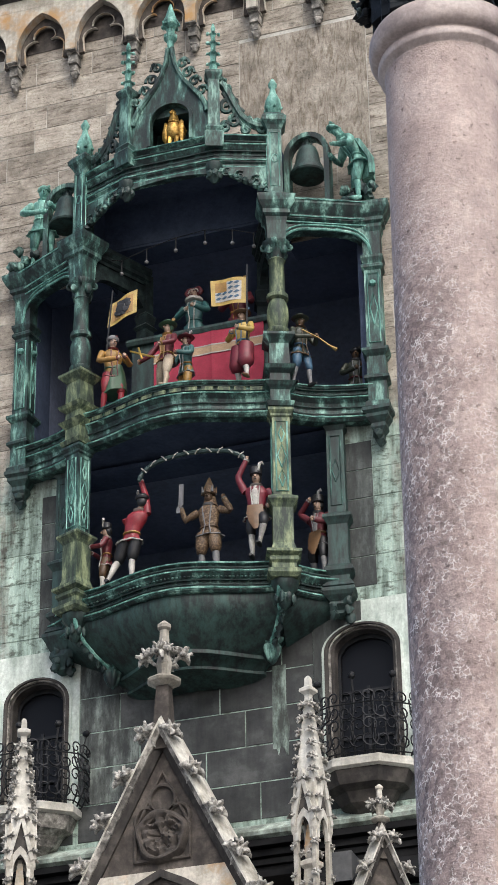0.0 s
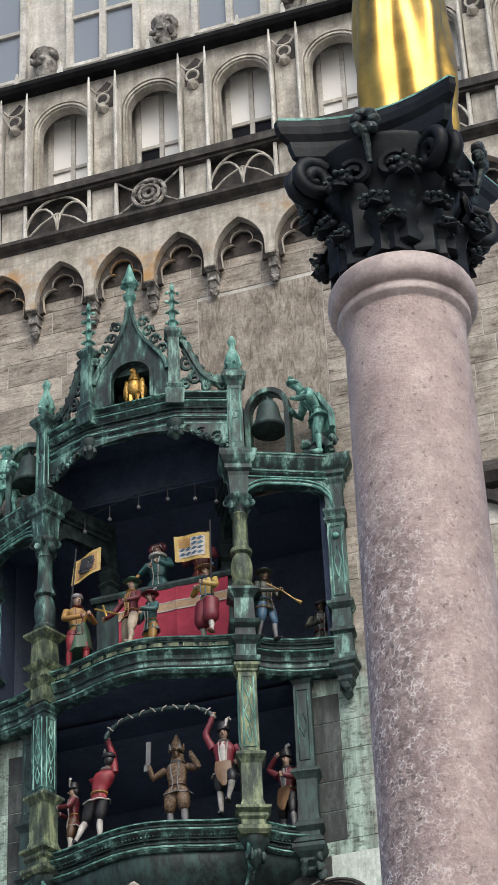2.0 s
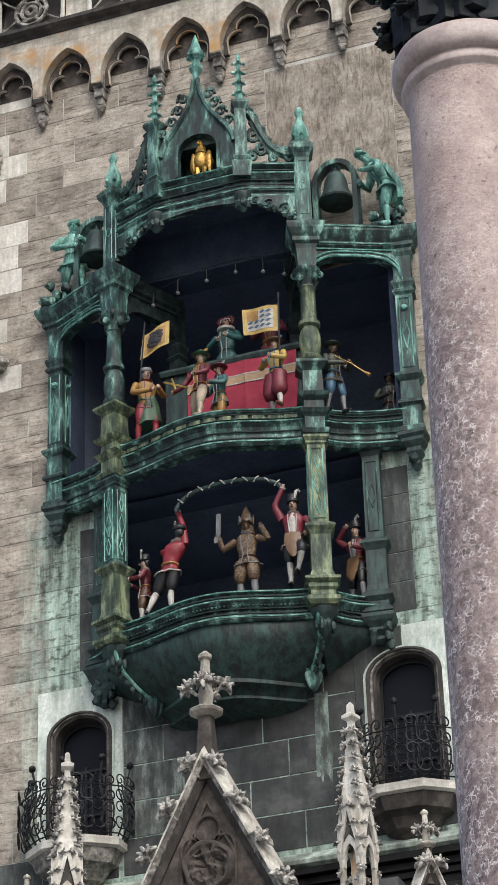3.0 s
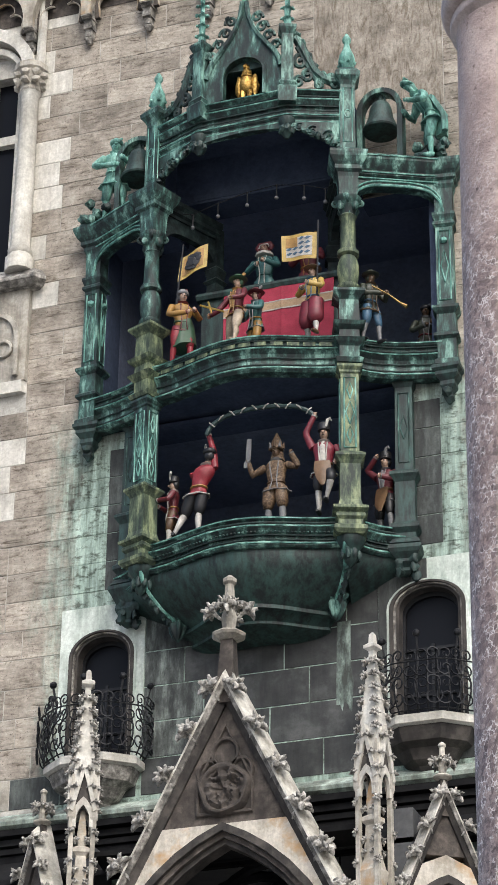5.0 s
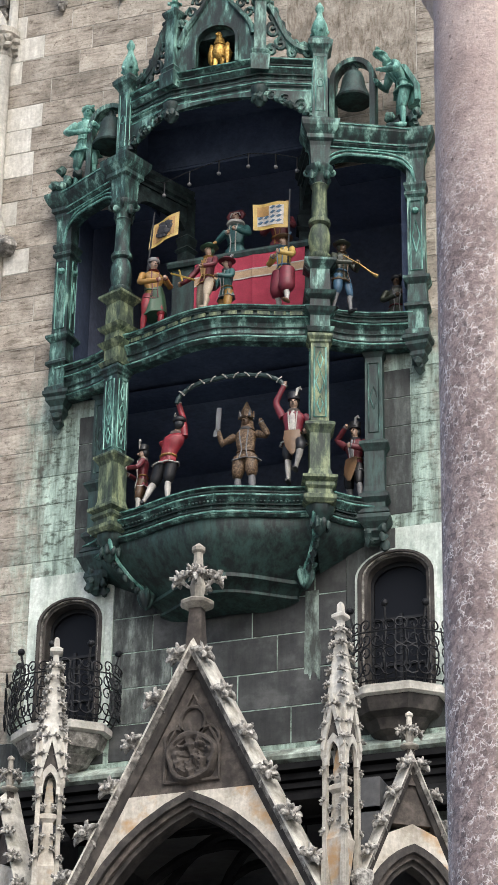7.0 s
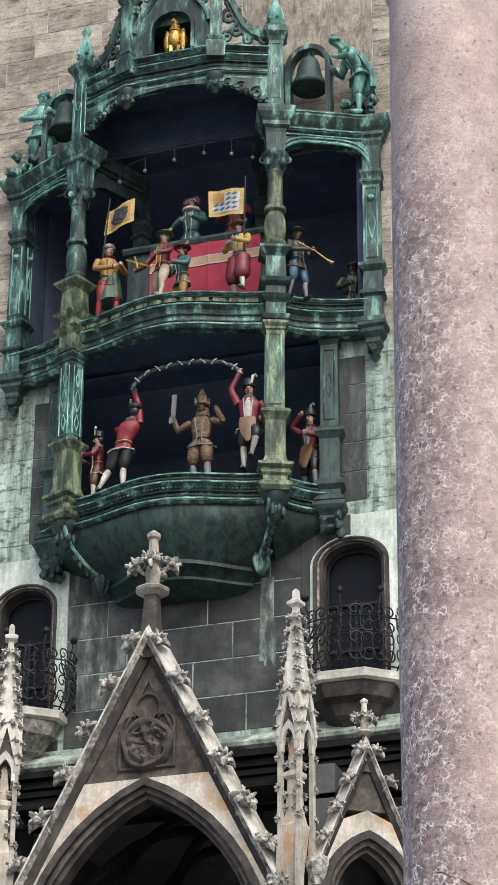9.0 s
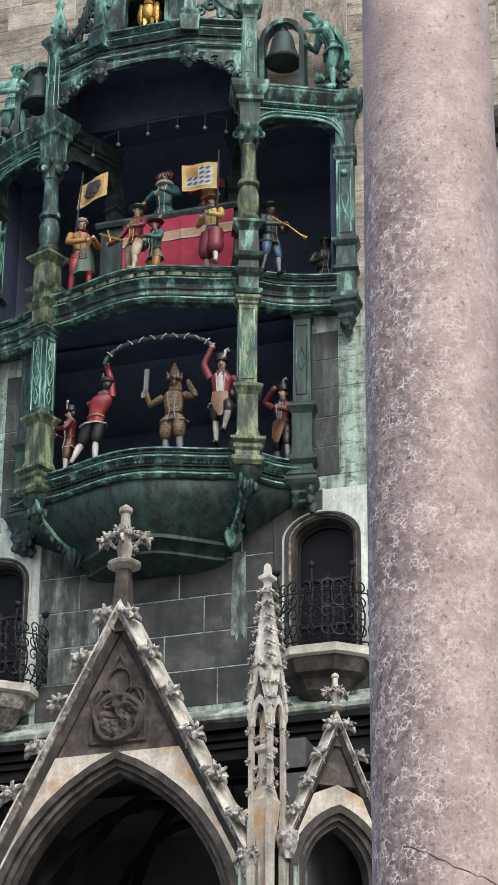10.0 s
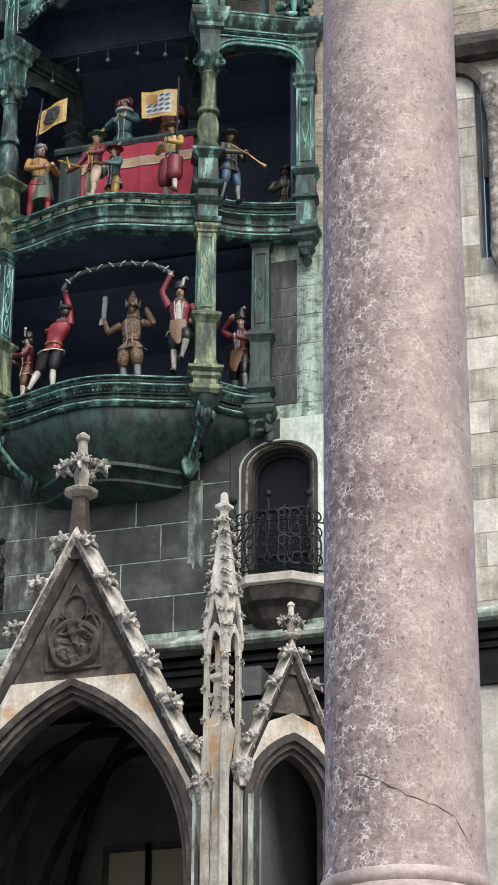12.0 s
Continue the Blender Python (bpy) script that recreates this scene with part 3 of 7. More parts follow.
tube(mb, [(0.17 * math.cos(math.pi * i / 8), -0.38, 46.0 + 0.17 * math.sin(math.pi * i / 8)) for i in range(17)], 0.035, 6)
tube(mb, [(-0.34, -0.4, 46.5), (-0.17, -0.38, 46.25), (0, -0.38, 46.2), (0.17, -0.38, 46.25), (0.34, -0.4, 46.5)], 0.03, 6)
blob(mb, (0, -0.3, 45.8), 0.17, 1, 0.3)
box(mb, -0.3, 0.3, -0.24, -0.03, 43.3, 45.8)
prism(mb, [(-0.3, 45.82), (0.3, 45.82), (0.3, 46.6), (0, 46.9), (-0.3, 46.6)], -0.06, -0.04, "y", 1)
niche_me = finish("blind_niche", mb, [CREAM, BLACKENED])
balustrade = thing("balustrade", "dark-capped stone balustrade with tracery panels and slim posts", "balustrade", (0.2, -0.42, 41.86))
bm = bmesh.new()
# rail height takes in the band of shade below it, all in dark stone
box(bm, -9.5, 12.0, -0.6, -0.12, 43.1, 43.34)
box(bm, -9.5, 12.0, -0.52, -0.2, 43.02, 43.1)
part("handrail", bm, BLACKENED, balustrade, "dark stone handrail, deepened by the shade under it")
arcade = thing("gallery_arcade", "pale stone arcade of round arches above the gallery", "arcade", (0.2, 0, 41.86))
for k in range(9):
    cx = BAY0 + PERIOD * k
    piece("arcade_bay", arcade_me, arcade, Matrix.Translation((cx, 0, 0)))
    piece("blind_niche", niche_me, arcade, Matrix.Translation((cx + PERIOD / 2, 0, 0)))
    piece("panel", panel_me, balustrade, Matrix.Translation((cx + PERIOD / 2, 0, 0)))
    piece("rosette" if k % 2 == 0 else "tracery", rosette_me if k % 2 == 0 else tracery_me, balustrade, Matrix.Translation((cx, 0, 0)))
    piece("back_panel", back_me, balustrade, Matrix.Translation((cx, 0, 0)))
    for s in (-1, 1):
        piece("post", post_me, balustrade, Matrix.Translation((cx + s * WIDE / 2, 0, 0)))

# windows behind the arcade and in the storey above
mb = bmesh.new()
for x in (-0.62, 0.0, 0.62):
    box(mb, x - 0.06, x + 0.06, 0.62, 0.75, 42.0, 46.8)
for z in (43.0, 44.9, 46.7):
    box(mb, -0.68, 0.68, 0.63, 0.75, z - 0.05, z + 0.05)
gw_frame = finish("window_frame", mb, [PALE])
for k in range(9):
    cx = BAY0 + PERIOD * k
    win = tagged(thing("window_1" if not k else "window_gallery", "pale framed gallery window with curtained panes", "window", (cx, 0.75, 42.0), "gallery windows"), kind="structure")
    piece("window_frame", gw_frame, win, Matrix.Translation((cx, 0, 0)))
    for s in (-1, 1):
        for z0, z1 in ((43.05, 44.85), (44.95, 46.65)):
            dark = z0 < 44 and (k, s) in ((4, -1), (5, 1), (5, -1))
            bm = bmesh.new()
            box(bm, cx + s * 0.31 - 0.25, cx + s * 0.31 + 0.25, 0.69, 0.735, z0, z1)
            part("pane", bm, DARK_PANE if dark else PALE_PANE, win)
bm = bmesh.new()
sweep(bm, [(-9.5, -0.2), (12.0, -0.2)], [(-0.5, 47.1), (0.12, 47.1), (0.2, 47.2), (0.2, 47.32), (-0.5, 47.32)])
gutter = structure("trim_upper_gutter", bm, LEAD, "dark metal gutter above the arcade", "gutter")
bm = bmesh.new()
box(bm, -9.5, 12.0, -0.1, 0.8, 47.32, 47.5)
structure("roof_arcade", bm, LEAD, "lead-covered lean-to roof over the arcade", "roof")
mb = bmesh.new()
prism(mb, [(-0.09, 0), (0.09, 0), (0.02, 0.42), (-0.02, 0.42)], -0.03, 0.03, "y")
cleat_me = finish("cleat", mb, [PALE])
for k in range(18):
    piece("cleat", cleat_me, gutter, Matrix.Translation((-8.3 + 1.22 * k, -0.3, 47.32)))
bm = bmesh.new()
sweep(bm, [(-9.5, 0.75), (12.0, 0.75)], [(-0.1, 48.05), (0.25, 48.05), (0.35, 48.2), (0.1, 48.4), (-0.1, 48.4)])
structure("trim_upper_sill", bm, PALE, "pale stone sill course", "cornice")
for cx in (-4.6, -1.35, 2.2, 5.6):
    win = tagged(thing("window_upper", "tall upper window with blue-grey panes", "window", (cx, 0.75, 48.5), "upper windows"), kind="structure")
    bm = bmesh.new()
    for x in (-0.95, 0.0, 0.95):
        box(bm, cx + x - 0.09, cx + x + 0.09, 0.57, 0.75, 48.4, 53.0)
    for z in (48.45, 50.2, 52.9):
        box(bm, cx - 1.0, cx + 1.0, 0.6, 0.75, z - 0.06, z + 0.06)
    part("window_frame", bm, PALE, win)
    for s in (-1, 1):
        for z0, z1 in ((48.52, 50.13), (50.27, 52.83)):
            bm = bmesh.new()
            box(bm, cx + s * 0.475 - 0.38, cx + s * 0.475 + 0.38, 0.69, 0.735, z0, z1)
            part("pane", bm, BLUE_PANE, win)
for cx in (-3.0, 0.4, 4.0):
    bm = bmesh.new()
    turned(bm, [(0.05, 47.9), (0.2, 48.2), (0.34, 48.7), (0.3, 48.9), (0.38, 49.0), (0.36, 49.1)], cx, 0.6, 10)
    for i in range(14):
        blob(bm, (cx + rnd.uniform(-0.3, 0.3), 0.42 + rnd.uniform(-0.1, 0.1), 48.4 + rnd.uniform(0, 0.6)), 0.11, 1, 0.3)
    tagged(part("wall_console", bm, WEATHERED, None, "carved leafy stone console between upper windows", True), category="console")


# ---- tower windows with iron balconies ----
def tower_window(x, number, k, lift):
    win = tagged(thing(f"window_{number}", "dark round-headed tower window in a pale stone surround" if k < 1.3 else "wide dark tower window under a flat basket arch", "window", (x, 0, 20.3), "tower windows"), kind="structure")
    spring = 22.82 + lift

    def arch(h, less=0.0, at=0.0):
        return rounded(h * k, spring + at, h + less, 16, x, 20.32)
    hole_line = arch(0.66, -0.06)
    square, half = framed(hole_line, x, 0.76 * k + 0.06, spring, 24.0 + lift * 0.4), len(hole_line) // 2
    for a, b, m in ((0, half + 1, STAINED if number == 3 else WASHED), (half, len(hole_line), WASHED)):
        bm = bmesh.new()
        band(bm, hole_line[a:b], square[a:b], -0.035, 0.03)
        part("surround", bm, m, win, "greenish whitewashed stone surround" if m is WASHED else "sooty stone surround")
    for i, (h, w0, w1, y0, y1, m) in enumerate(((0.625, 0.04, 0.04, -0.06, 0.08, WASHED), (0.59, 0.03, 0.03, -0.085, 0.1, BLACKENED), (0.555, 0.025, 0.02, -0.04, 0.12, WEATHERED), (0.52, 0.04, 0.03, 0.02, 0.3, BLACKENED))):
        bm = bmesh.new()
        band(bm, arch(h - w0, -0.02), arch(h + w1, -0.04), y0, y1)
        part("arch_moulding", bm, m, win)
    bm = bmesh.new()
    band(bm, arch(0.43, -0.02, -0.05), arch(0.5), 0.28, 0.36)
    for z in (21.2, 22.2):
        box(bm, x - 0.46 * k, x + 0.46 * k, 0.3, 0.34, z - 0.03, z + 0.03)
    box(bm, x - 0.03, x + 0.03, 0.29, 0.34, 20.3, 22.3)
    part("window_frame", bm, IRON, win, "dark window frame")
    for s in (-1, 1):
        bm = bmesh.new()
        prism(bm, [(x, 20.3), (x + s * 0.49 * k, 20.3), (x + s * 0.49 * k, spring), (x + s * 0.35 * k, spring + 0.34), (x, spring + 0.48)], 0.35, 0.37, "y")
        part("pane", bm, DARK_PANE, win)
    bal = thing("window_balcony", "small stone balcony with a curled wrought-iron basket rail", "balcony", (x, 0, 19.6), "window balconies")
    plan = [(x - 1.06, 0.0), (x - 1.04, -0.42), (x - 0.48, -0.86), (x + 0.48, -0.86), (x + 1.04, -0.42), (x + 1.06, 0.0)]
    bm = bmesh.new()
    loops = []
    for k, z in ((0.93, 20.13), (1.0, 20.17), (1.0, 20.30), (0.95, 20.36)):
        loops.append([(x + (px - x) * k, py * k, z) for px, py in plan])
    rings(bm, loops)
    part("slab", bm, PALE, bal, "pale worn stone slab")
    bm = bmesh.new()
    loops = []
    for k, z in ((0.25, 19.3), (0.35, 19.45), (0.5, 19.55), (0.62, 19.75), (0.8, 19.85), (0.86, 20.0), (0.9, 20.13)):
        loops.append([(x + (px - x) * k, py * k, z) for px, py in plan])
    rings(bm, loops)
    part("corbel", bm, BLACKENED if number == 3 else WEATHERED, bal, "stepped stone corbel")
    line = resample([(px * 0.97 + x * 0.03, py * 0.95) for px, py in plan], 17)
    scrolls = bmesh.new()
    mid = Vector((x, 0.0))
    for i, (px, py) in enumerate(line):
        o = (Vector((px, py)) - mid).normalized()
        pts = []
        for j in range(9):
            f = j / 8
            bulge = 0.20 * math.sin(math.pi * min(f * 1.5, 1.0)) * (1 - f * 0.5) + (0.10 * (f - 0.75) * 4 if f > 0.75 else 0)
            pts.append((px + o.x * bulge, py + o.y * bulge, 20.36 + 1.6 * f))
        tall = i % 4 == 0
        bar = bmesh.new()
        tube(bar, pts if tall else pts[:7], 0.026 if tall else 0.018, 5)
        if tall:
            blob(bar, (pts[-1][0], pts[-1][1], pts[-1][2] + 0.06), 0.08, 2, 0.1)
        part("baluster", bar, IRON, bal, "black iron bar topped by a ball knob" if tall else "")
        if i % 2 == 0:
            t = Vector((-o.y, o.x))
            for zc, r, d in ((20.6, 0.2, 1), (20.9, 0.17, -1), (21.2, 0.18, 1), (21.5, 0.15, -1)):
                base = Vector((px, py)) + o * 0.19
                for sgn in (-1, 1):
                    tube(scrolls, [(base.x + t.x * sgn * u, base.y + t.y * sgn * u, w) for u, w in spiral(0.13, zc, r, 0.03, 2.6 * d, 1.3 * d, 13)], 0.017, 4)
    for z, g in ((20.42, 0.03), (21.4, 0.16)):
        rail = bmesh.new()
        tube(rail, [(px + (Vector((px, py)) - mid).normalized().x * g, py + (Vector((px, py)) - mid).normalized().y * g, z) for px, py in line], 0.017, 5)
        part("rail", rail, IRON, bal)
    tagged(part("scrollwork", scrolls, IRON, bal, "black iron scrolls"), kind="stuff")


tower_window(WIN_X[0], 2, WIN_K[0], 0.03)
tower_window(WIN_X[1], 3, WIN_K[1], 0.16)

# ---- oriel at the tower's left edge, and its like on the other side ----
ori = thing("oriel_window", "pale stone oriel window with a slim capital-topped colonnette", "oriel", (-5.9, 0, 32.3))
bm = bmesh.new()
turned(bm, [(0.34, 32.75), (0.34, 33.1), (0.26, 33.2), (0.3, 33.3), (0.24, 33.42), (0.22, 37.75), (0.26, 37.8)], -5.9, -0.22, 10)
part("colonnette", bm, PALE, ori, "", True)
bm = bmesh.new()
turned(bm, [(0.22, 37.75), (0.27, 37.85), (0.24, 37.95), (0.36, 38.35), (0.42, 38.4), (0.42, 38.55), (0.36, 38.6)], -5.9, -0.22, 10)
for i in range(16):
    a = i * 0.785
    blob(bm, (-5.9 + 0.33 * math.cos(a), -0.22 + 0.33 * math.sin(a), 38.05 + 0.22 * (i // 8)), 0.11, 1, 0.3)
part("capital", bm, CREAM, ori, "leafy stone capital")
bm = bmesh.new()
sweep(bm, [(-9.5, -0.12), (-6.1, -0.12), (-5.55, -0.12), (-5.45, 0.0)], [(-0.3, 32.3), (0.2, 32.3), (0.34, 32.42), (0.34, 32.5), (0.12, 32.78), (-0.3, 32.78)])
part("ledge", bm, WEATHERED, ori, "soot-edged stone ledge")
bm = bmesh.new()
band(bm, gothic(0.95, 38.5, 1.15, 8, -7.05, 38.3), gothic(1.25, 38.5, 1.5, 8, -7.05, 38.3), -0.3, 0.1)
band(bm, gothic(0.8, 38.5, 0.75, 8, -7.05, 38.3), gothic(0.92, 38.5, 0.95, 8, -7.05, 38.3), -0.18, 0.15)
turned(bm, [(0.12, 38.6), (0.1, 41.2)], -5.72, -0.12, 8)
part("pointed_arch", bm, PALE, ori)
bm = bmesh.new()
box(bm, -8.1, -6.1, 0.3, 0.34, 33.0, 38.6)
part("pane", bm, DARK_PANE, ori)
bm = bmesh.new()
for x in (-6.3, -7.05):
    box(bm, x - 0.08, x + 0.08, 0.1, 0.3, 33.0, 38.6)
box(bm, -8.1, -6.1, 0.12, 0.3, 36.7, 36.95)
part("mullion", bm, PALE, ori)
bm = bmesh.new()
box(bm, -9.0, -5.62, -0.16, 0.0, 29.9, 32.3)
band(bm, rounded(0.5, 31.0, 0.62, 10, -6.4, 30.0), rounded(0.62, 31.0, 0.74, 10, -6.4, 30.0), -0.26, -0.15)
for cx in (-6.62, -6.18):
    tube(bm, [(cx + 0.2 * math.cos(math.pi * i / 8), -0.2, 30.75 + 0.2 * math.sin(math.pi * i / 8)) for i in range(17)], 0.04, 6)
part("parapet_panel", bm, CREAM, ori, "blind tracery parapet panel")
bm = bmesh.new()
prism(bm, [(-9.0, 0.0), (-9.0, -0.16), (-5.7, -0.16), (-5.62, 0.0)], 29.6, 29.9)
part("foot_moulding", bm, PALE, ori)

ori = thing("oriel_window", "grey weathered oriel window with a hanging colonnette", "oriel", (9.0, 0, 26.9))
bm = bmesh.new()
turned(bm, [(0.03, 26.7), (0.14, 26.95), (0.2, 27.3), (0.17, 27.5), (0.16, 30.5), (0.22, 30.7), (0.3, 31.2), (0.3, 31.35)], 8.45, -0.25, 8)
part("colonnette", bm, WEATHERED, ori, "", True)
bm = bmesh.new()
band(bm, rounded(0.62, 31.0, 0.7, 12, 7.55, 29.0), rounded(0.84, 31.0, 0.95, 12, 7.55, 29.0), -0.2, 0.05)
part("arch_moulding", bm, BLACKENED, ori)
bm = bmesh.new()
box(bm, 8.2, 10.5, 0.2, 0.24, 27.2, 31.6)
part("pane", bm, DARK_PANE, ori)
bm = bmesh.new()
sweep(bm, [(7.0, 0.0), (12.0, 0.0)], [(-0.05, 32.0), (0.3, 32.0), (0.45, 32.2), (0.45, 32.35), (0.1, 32.7), (-0.05, 32.7)])
part("ledge", bm, BLACKENED, ori)


# ---- carillon bay: copper-clad, two storeys of stages for the figures ----
PX, PY = 2.29, -1.13  # the two free-standing piers
bay = thing("carillon_bay", "two-storey carillon bay of dark copper with green patina on a tower", "carillon", (X0, 0, 22.3))


def bay_line(wall_x, wall_y, px=PX, py=PY, bulge=0.6, n=14, k=1.0, hollow=0.25):
    """The plan of a balcony front, left to right: hollow sides and a swelling middle."""
    left = []
    for i in range(7):
        t = i / 6
        a, b, c = Vector((-wall_x, wall_y)), Vector((-px - hollow, wall_y + hollow * 0.2 + (py - wall_y) * 0.35)), Vector((-px, py))
        left.append((1 - t) ** 2 * a + 2 * t * (1 - t) * b + t * t * c)
    mid = [Vector((-px + 2 * px * i / n, py - bulge * math.sin(math.pi * i / n) ** 1.9)) for i in range(1, n)]
    pts = left + mid + [Vector((-p.x, p.y)) for p in left[::-1]]
    return [(X0 + p.x * k, p.y * k) for p in pts]


up_line = bay_line(4.1, -0.22)
low_line = bay_line(3.2, -0.2)


def slab(name, line, z0, z1, material, label=""):
    bm = bmesh.new()
    prism(bm, [(line[0][0], 0.75)] + list(line) + [(line[-1][0], 0.75)], z0, z1)
    part(name, bm, material, bay, label)


slab("upper_floor", bay_line(4.1, -0.15, PX, PY + 0.12), 28.32, 28.6, INNER)
slab("lower_floor", low_line, 24.1, 24.45, COPPER_DARK)
bm = bmesh.new()
sweep(bm, up_line, [(-0.22, 28.12), (0.02, 28.12), (0.07, 28.17), (0.07, 28.24), (0.0, 28.28), (-0.03, 28.42), (0.02, 28.56), (0.10, 28.64), (0.10, 28.69), (0.03, 28.72), (0.03, 28.84), (0.12, 28.88), (0.14, 28.93), (0.10, 28.98), (-0.12, 28.98), (-0.22, 28.6)])
part("upper_balcony_front", bm, COPPER, bay, "curved copper balcony front with mouldings")
for (x, y), (x2, y2) in zip(up_line[7:20], up_line[8:21]):
    bm = bmesh.new()
    d = Vector((x2 - x, y2 - y)).normalized()
    c = Vector(((x + x2) / 2, (y + y2) / 2)) + Vector((d.y, -d.x)) * 0.045
    w = 0.13
    rings(bm, [[(c.x + d.x * s * w + d.y * o, c.y + d.y * s * w - d.x * o, z) for s, o in ((-1, 0), (1, 0), (1, 0.03), (-1, 0.03))] for z in (28.74, 28.83)])
    part("balcony_panel", bm, COPPER_GOLD, bay)
bm = bmesh.new()
sweep(bm, low_line, [(-0.2, 24.02), (0.03, 24.02), (0.08, 24.06), (0.06, 24.14), (0.0, 24.18), (0.0, 24.32), (0.06, 24.38), (0.12, 24.44), (0.12, 24.5), (0.05, 24.53), (0.05, 24.6), (0.10, 24.63), (0.10, 24.68), (-0.14, 24.68), (-0.2, 24.4)])
part("lower_balcony_front", bm, COPPER, bay, "curved copper balcony front with a beaded rim")
bead_bm = bmesh.new()  # beads too small to pick apart
for x, y in resample(low_line, 90):
    blob(bead_bm, (x, y - 0.09 if abs(x - X0) < 2.3 else y - 0.05, 24.345), 0.028, 1, 0.0)
tagged(part("beading", bead_bm, COPPER, bay), kind="stuff")

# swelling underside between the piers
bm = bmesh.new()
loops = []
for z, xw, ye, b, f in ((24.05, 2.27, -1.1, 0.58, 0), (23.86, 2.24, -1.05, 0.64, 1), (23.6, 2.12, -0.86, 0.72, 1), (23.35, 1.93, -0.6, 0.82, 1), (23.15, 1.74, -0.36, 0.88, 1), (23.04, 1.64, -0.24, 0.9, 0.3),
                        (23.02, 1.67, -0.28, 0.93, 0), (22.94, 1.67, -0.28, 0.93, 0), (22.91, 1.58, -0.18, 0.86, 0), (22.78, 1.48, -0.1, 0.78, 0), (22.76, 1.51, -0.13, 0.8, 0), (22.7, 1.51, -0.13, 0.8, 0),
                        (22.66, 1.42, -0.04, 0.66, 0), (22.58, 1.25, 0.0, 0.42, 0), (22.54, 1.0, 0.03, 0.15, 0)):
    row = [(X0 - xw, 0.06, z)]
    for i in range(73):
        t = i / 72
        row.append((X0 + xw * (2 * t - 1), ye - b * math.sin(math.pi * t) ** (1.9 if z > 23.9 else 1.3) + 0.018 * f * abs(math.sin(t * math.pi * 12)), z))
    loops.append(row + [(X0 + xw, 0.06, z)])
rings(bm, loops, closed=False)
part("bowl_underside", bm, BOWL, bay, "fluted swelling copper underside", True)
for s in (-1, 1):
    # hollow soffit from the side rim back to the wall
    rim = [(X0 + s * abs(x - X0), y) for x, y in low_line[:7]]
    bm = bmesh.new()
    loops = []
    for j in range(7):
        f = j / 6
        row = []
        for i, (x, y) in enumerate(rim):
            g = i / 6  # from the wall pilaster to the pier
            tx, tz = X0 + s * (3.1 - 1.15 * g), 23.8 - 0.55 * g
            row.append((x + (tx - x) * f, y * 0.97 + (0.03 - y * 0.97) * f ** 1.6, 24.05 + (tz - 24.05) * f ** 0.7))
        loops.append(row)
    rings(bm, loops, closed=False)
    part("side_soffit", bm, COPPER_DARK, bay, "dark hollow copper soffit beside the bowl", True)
    line = [(X0 + s * (PX - 0.05), PY - 0.16, 24.08), (X0 + s * (PX - 0.08), PY - 0.12, 23.88), (X0 + s * 2.14, -0.98, 23.64), (X0 + s * 1.97, -0.74, 23.4), (X0 + s * 1.8, -0.5, 23.22), (X0 + s * 1.74, -0.38, 23.15)]
    bm = bmesh.new()
    tube(bm, line, [0.05, 0.05, 0.045, 0.04, 0.04, 0.05], 7)
    rib = part("bowl_rib", bm, COPPER_PALE, bay, "curved copper rib ending in a leaf drop", True)
    for x, y, z in resample(line, 9)[1:-1]:
        bm = bmesh.new()
        blob(bm, (x + s * 0.06, y, z - 0.02), 0.075, 2, 0.4, 0, (0.8, 0.8, 1.5))
        part("rib_leaf", bm, COPPER_DARK, rib, "", True)
    bm = bmesh.new()
    px, py = X0 + s * 1.74, -0.34
    rings(bm, [[(px + r * math.cos(a) * (1 + 0.16 * math.cos(6 * a)), py + r * math.sin(a) * (1 + 0.16 * math.cos(6 * a)), z) for a in [2 * math.pi * i / 36 for i in range(36)]]
               for r, z in ((0.02, 22.78), (0.1, 22.86), (0.17, 23.02), (0.19, 23.14), (0.15, 23.22), (0.2, 23.26), (0.23, 23.3), (0.23, 23.35), (0.16, 23.4))])
    part("leaf_drop", bm, COPPER, rib, "fluted copper leaf drop", True)
    bm = bmesh.new()
    tube(bm, [(px, py, 23.3), (px, -0.15, 23.25), (px, 0.05, 23.15)], 0.09, 7)
    part("drop_arm", bm, COPPER_DARK, rib)


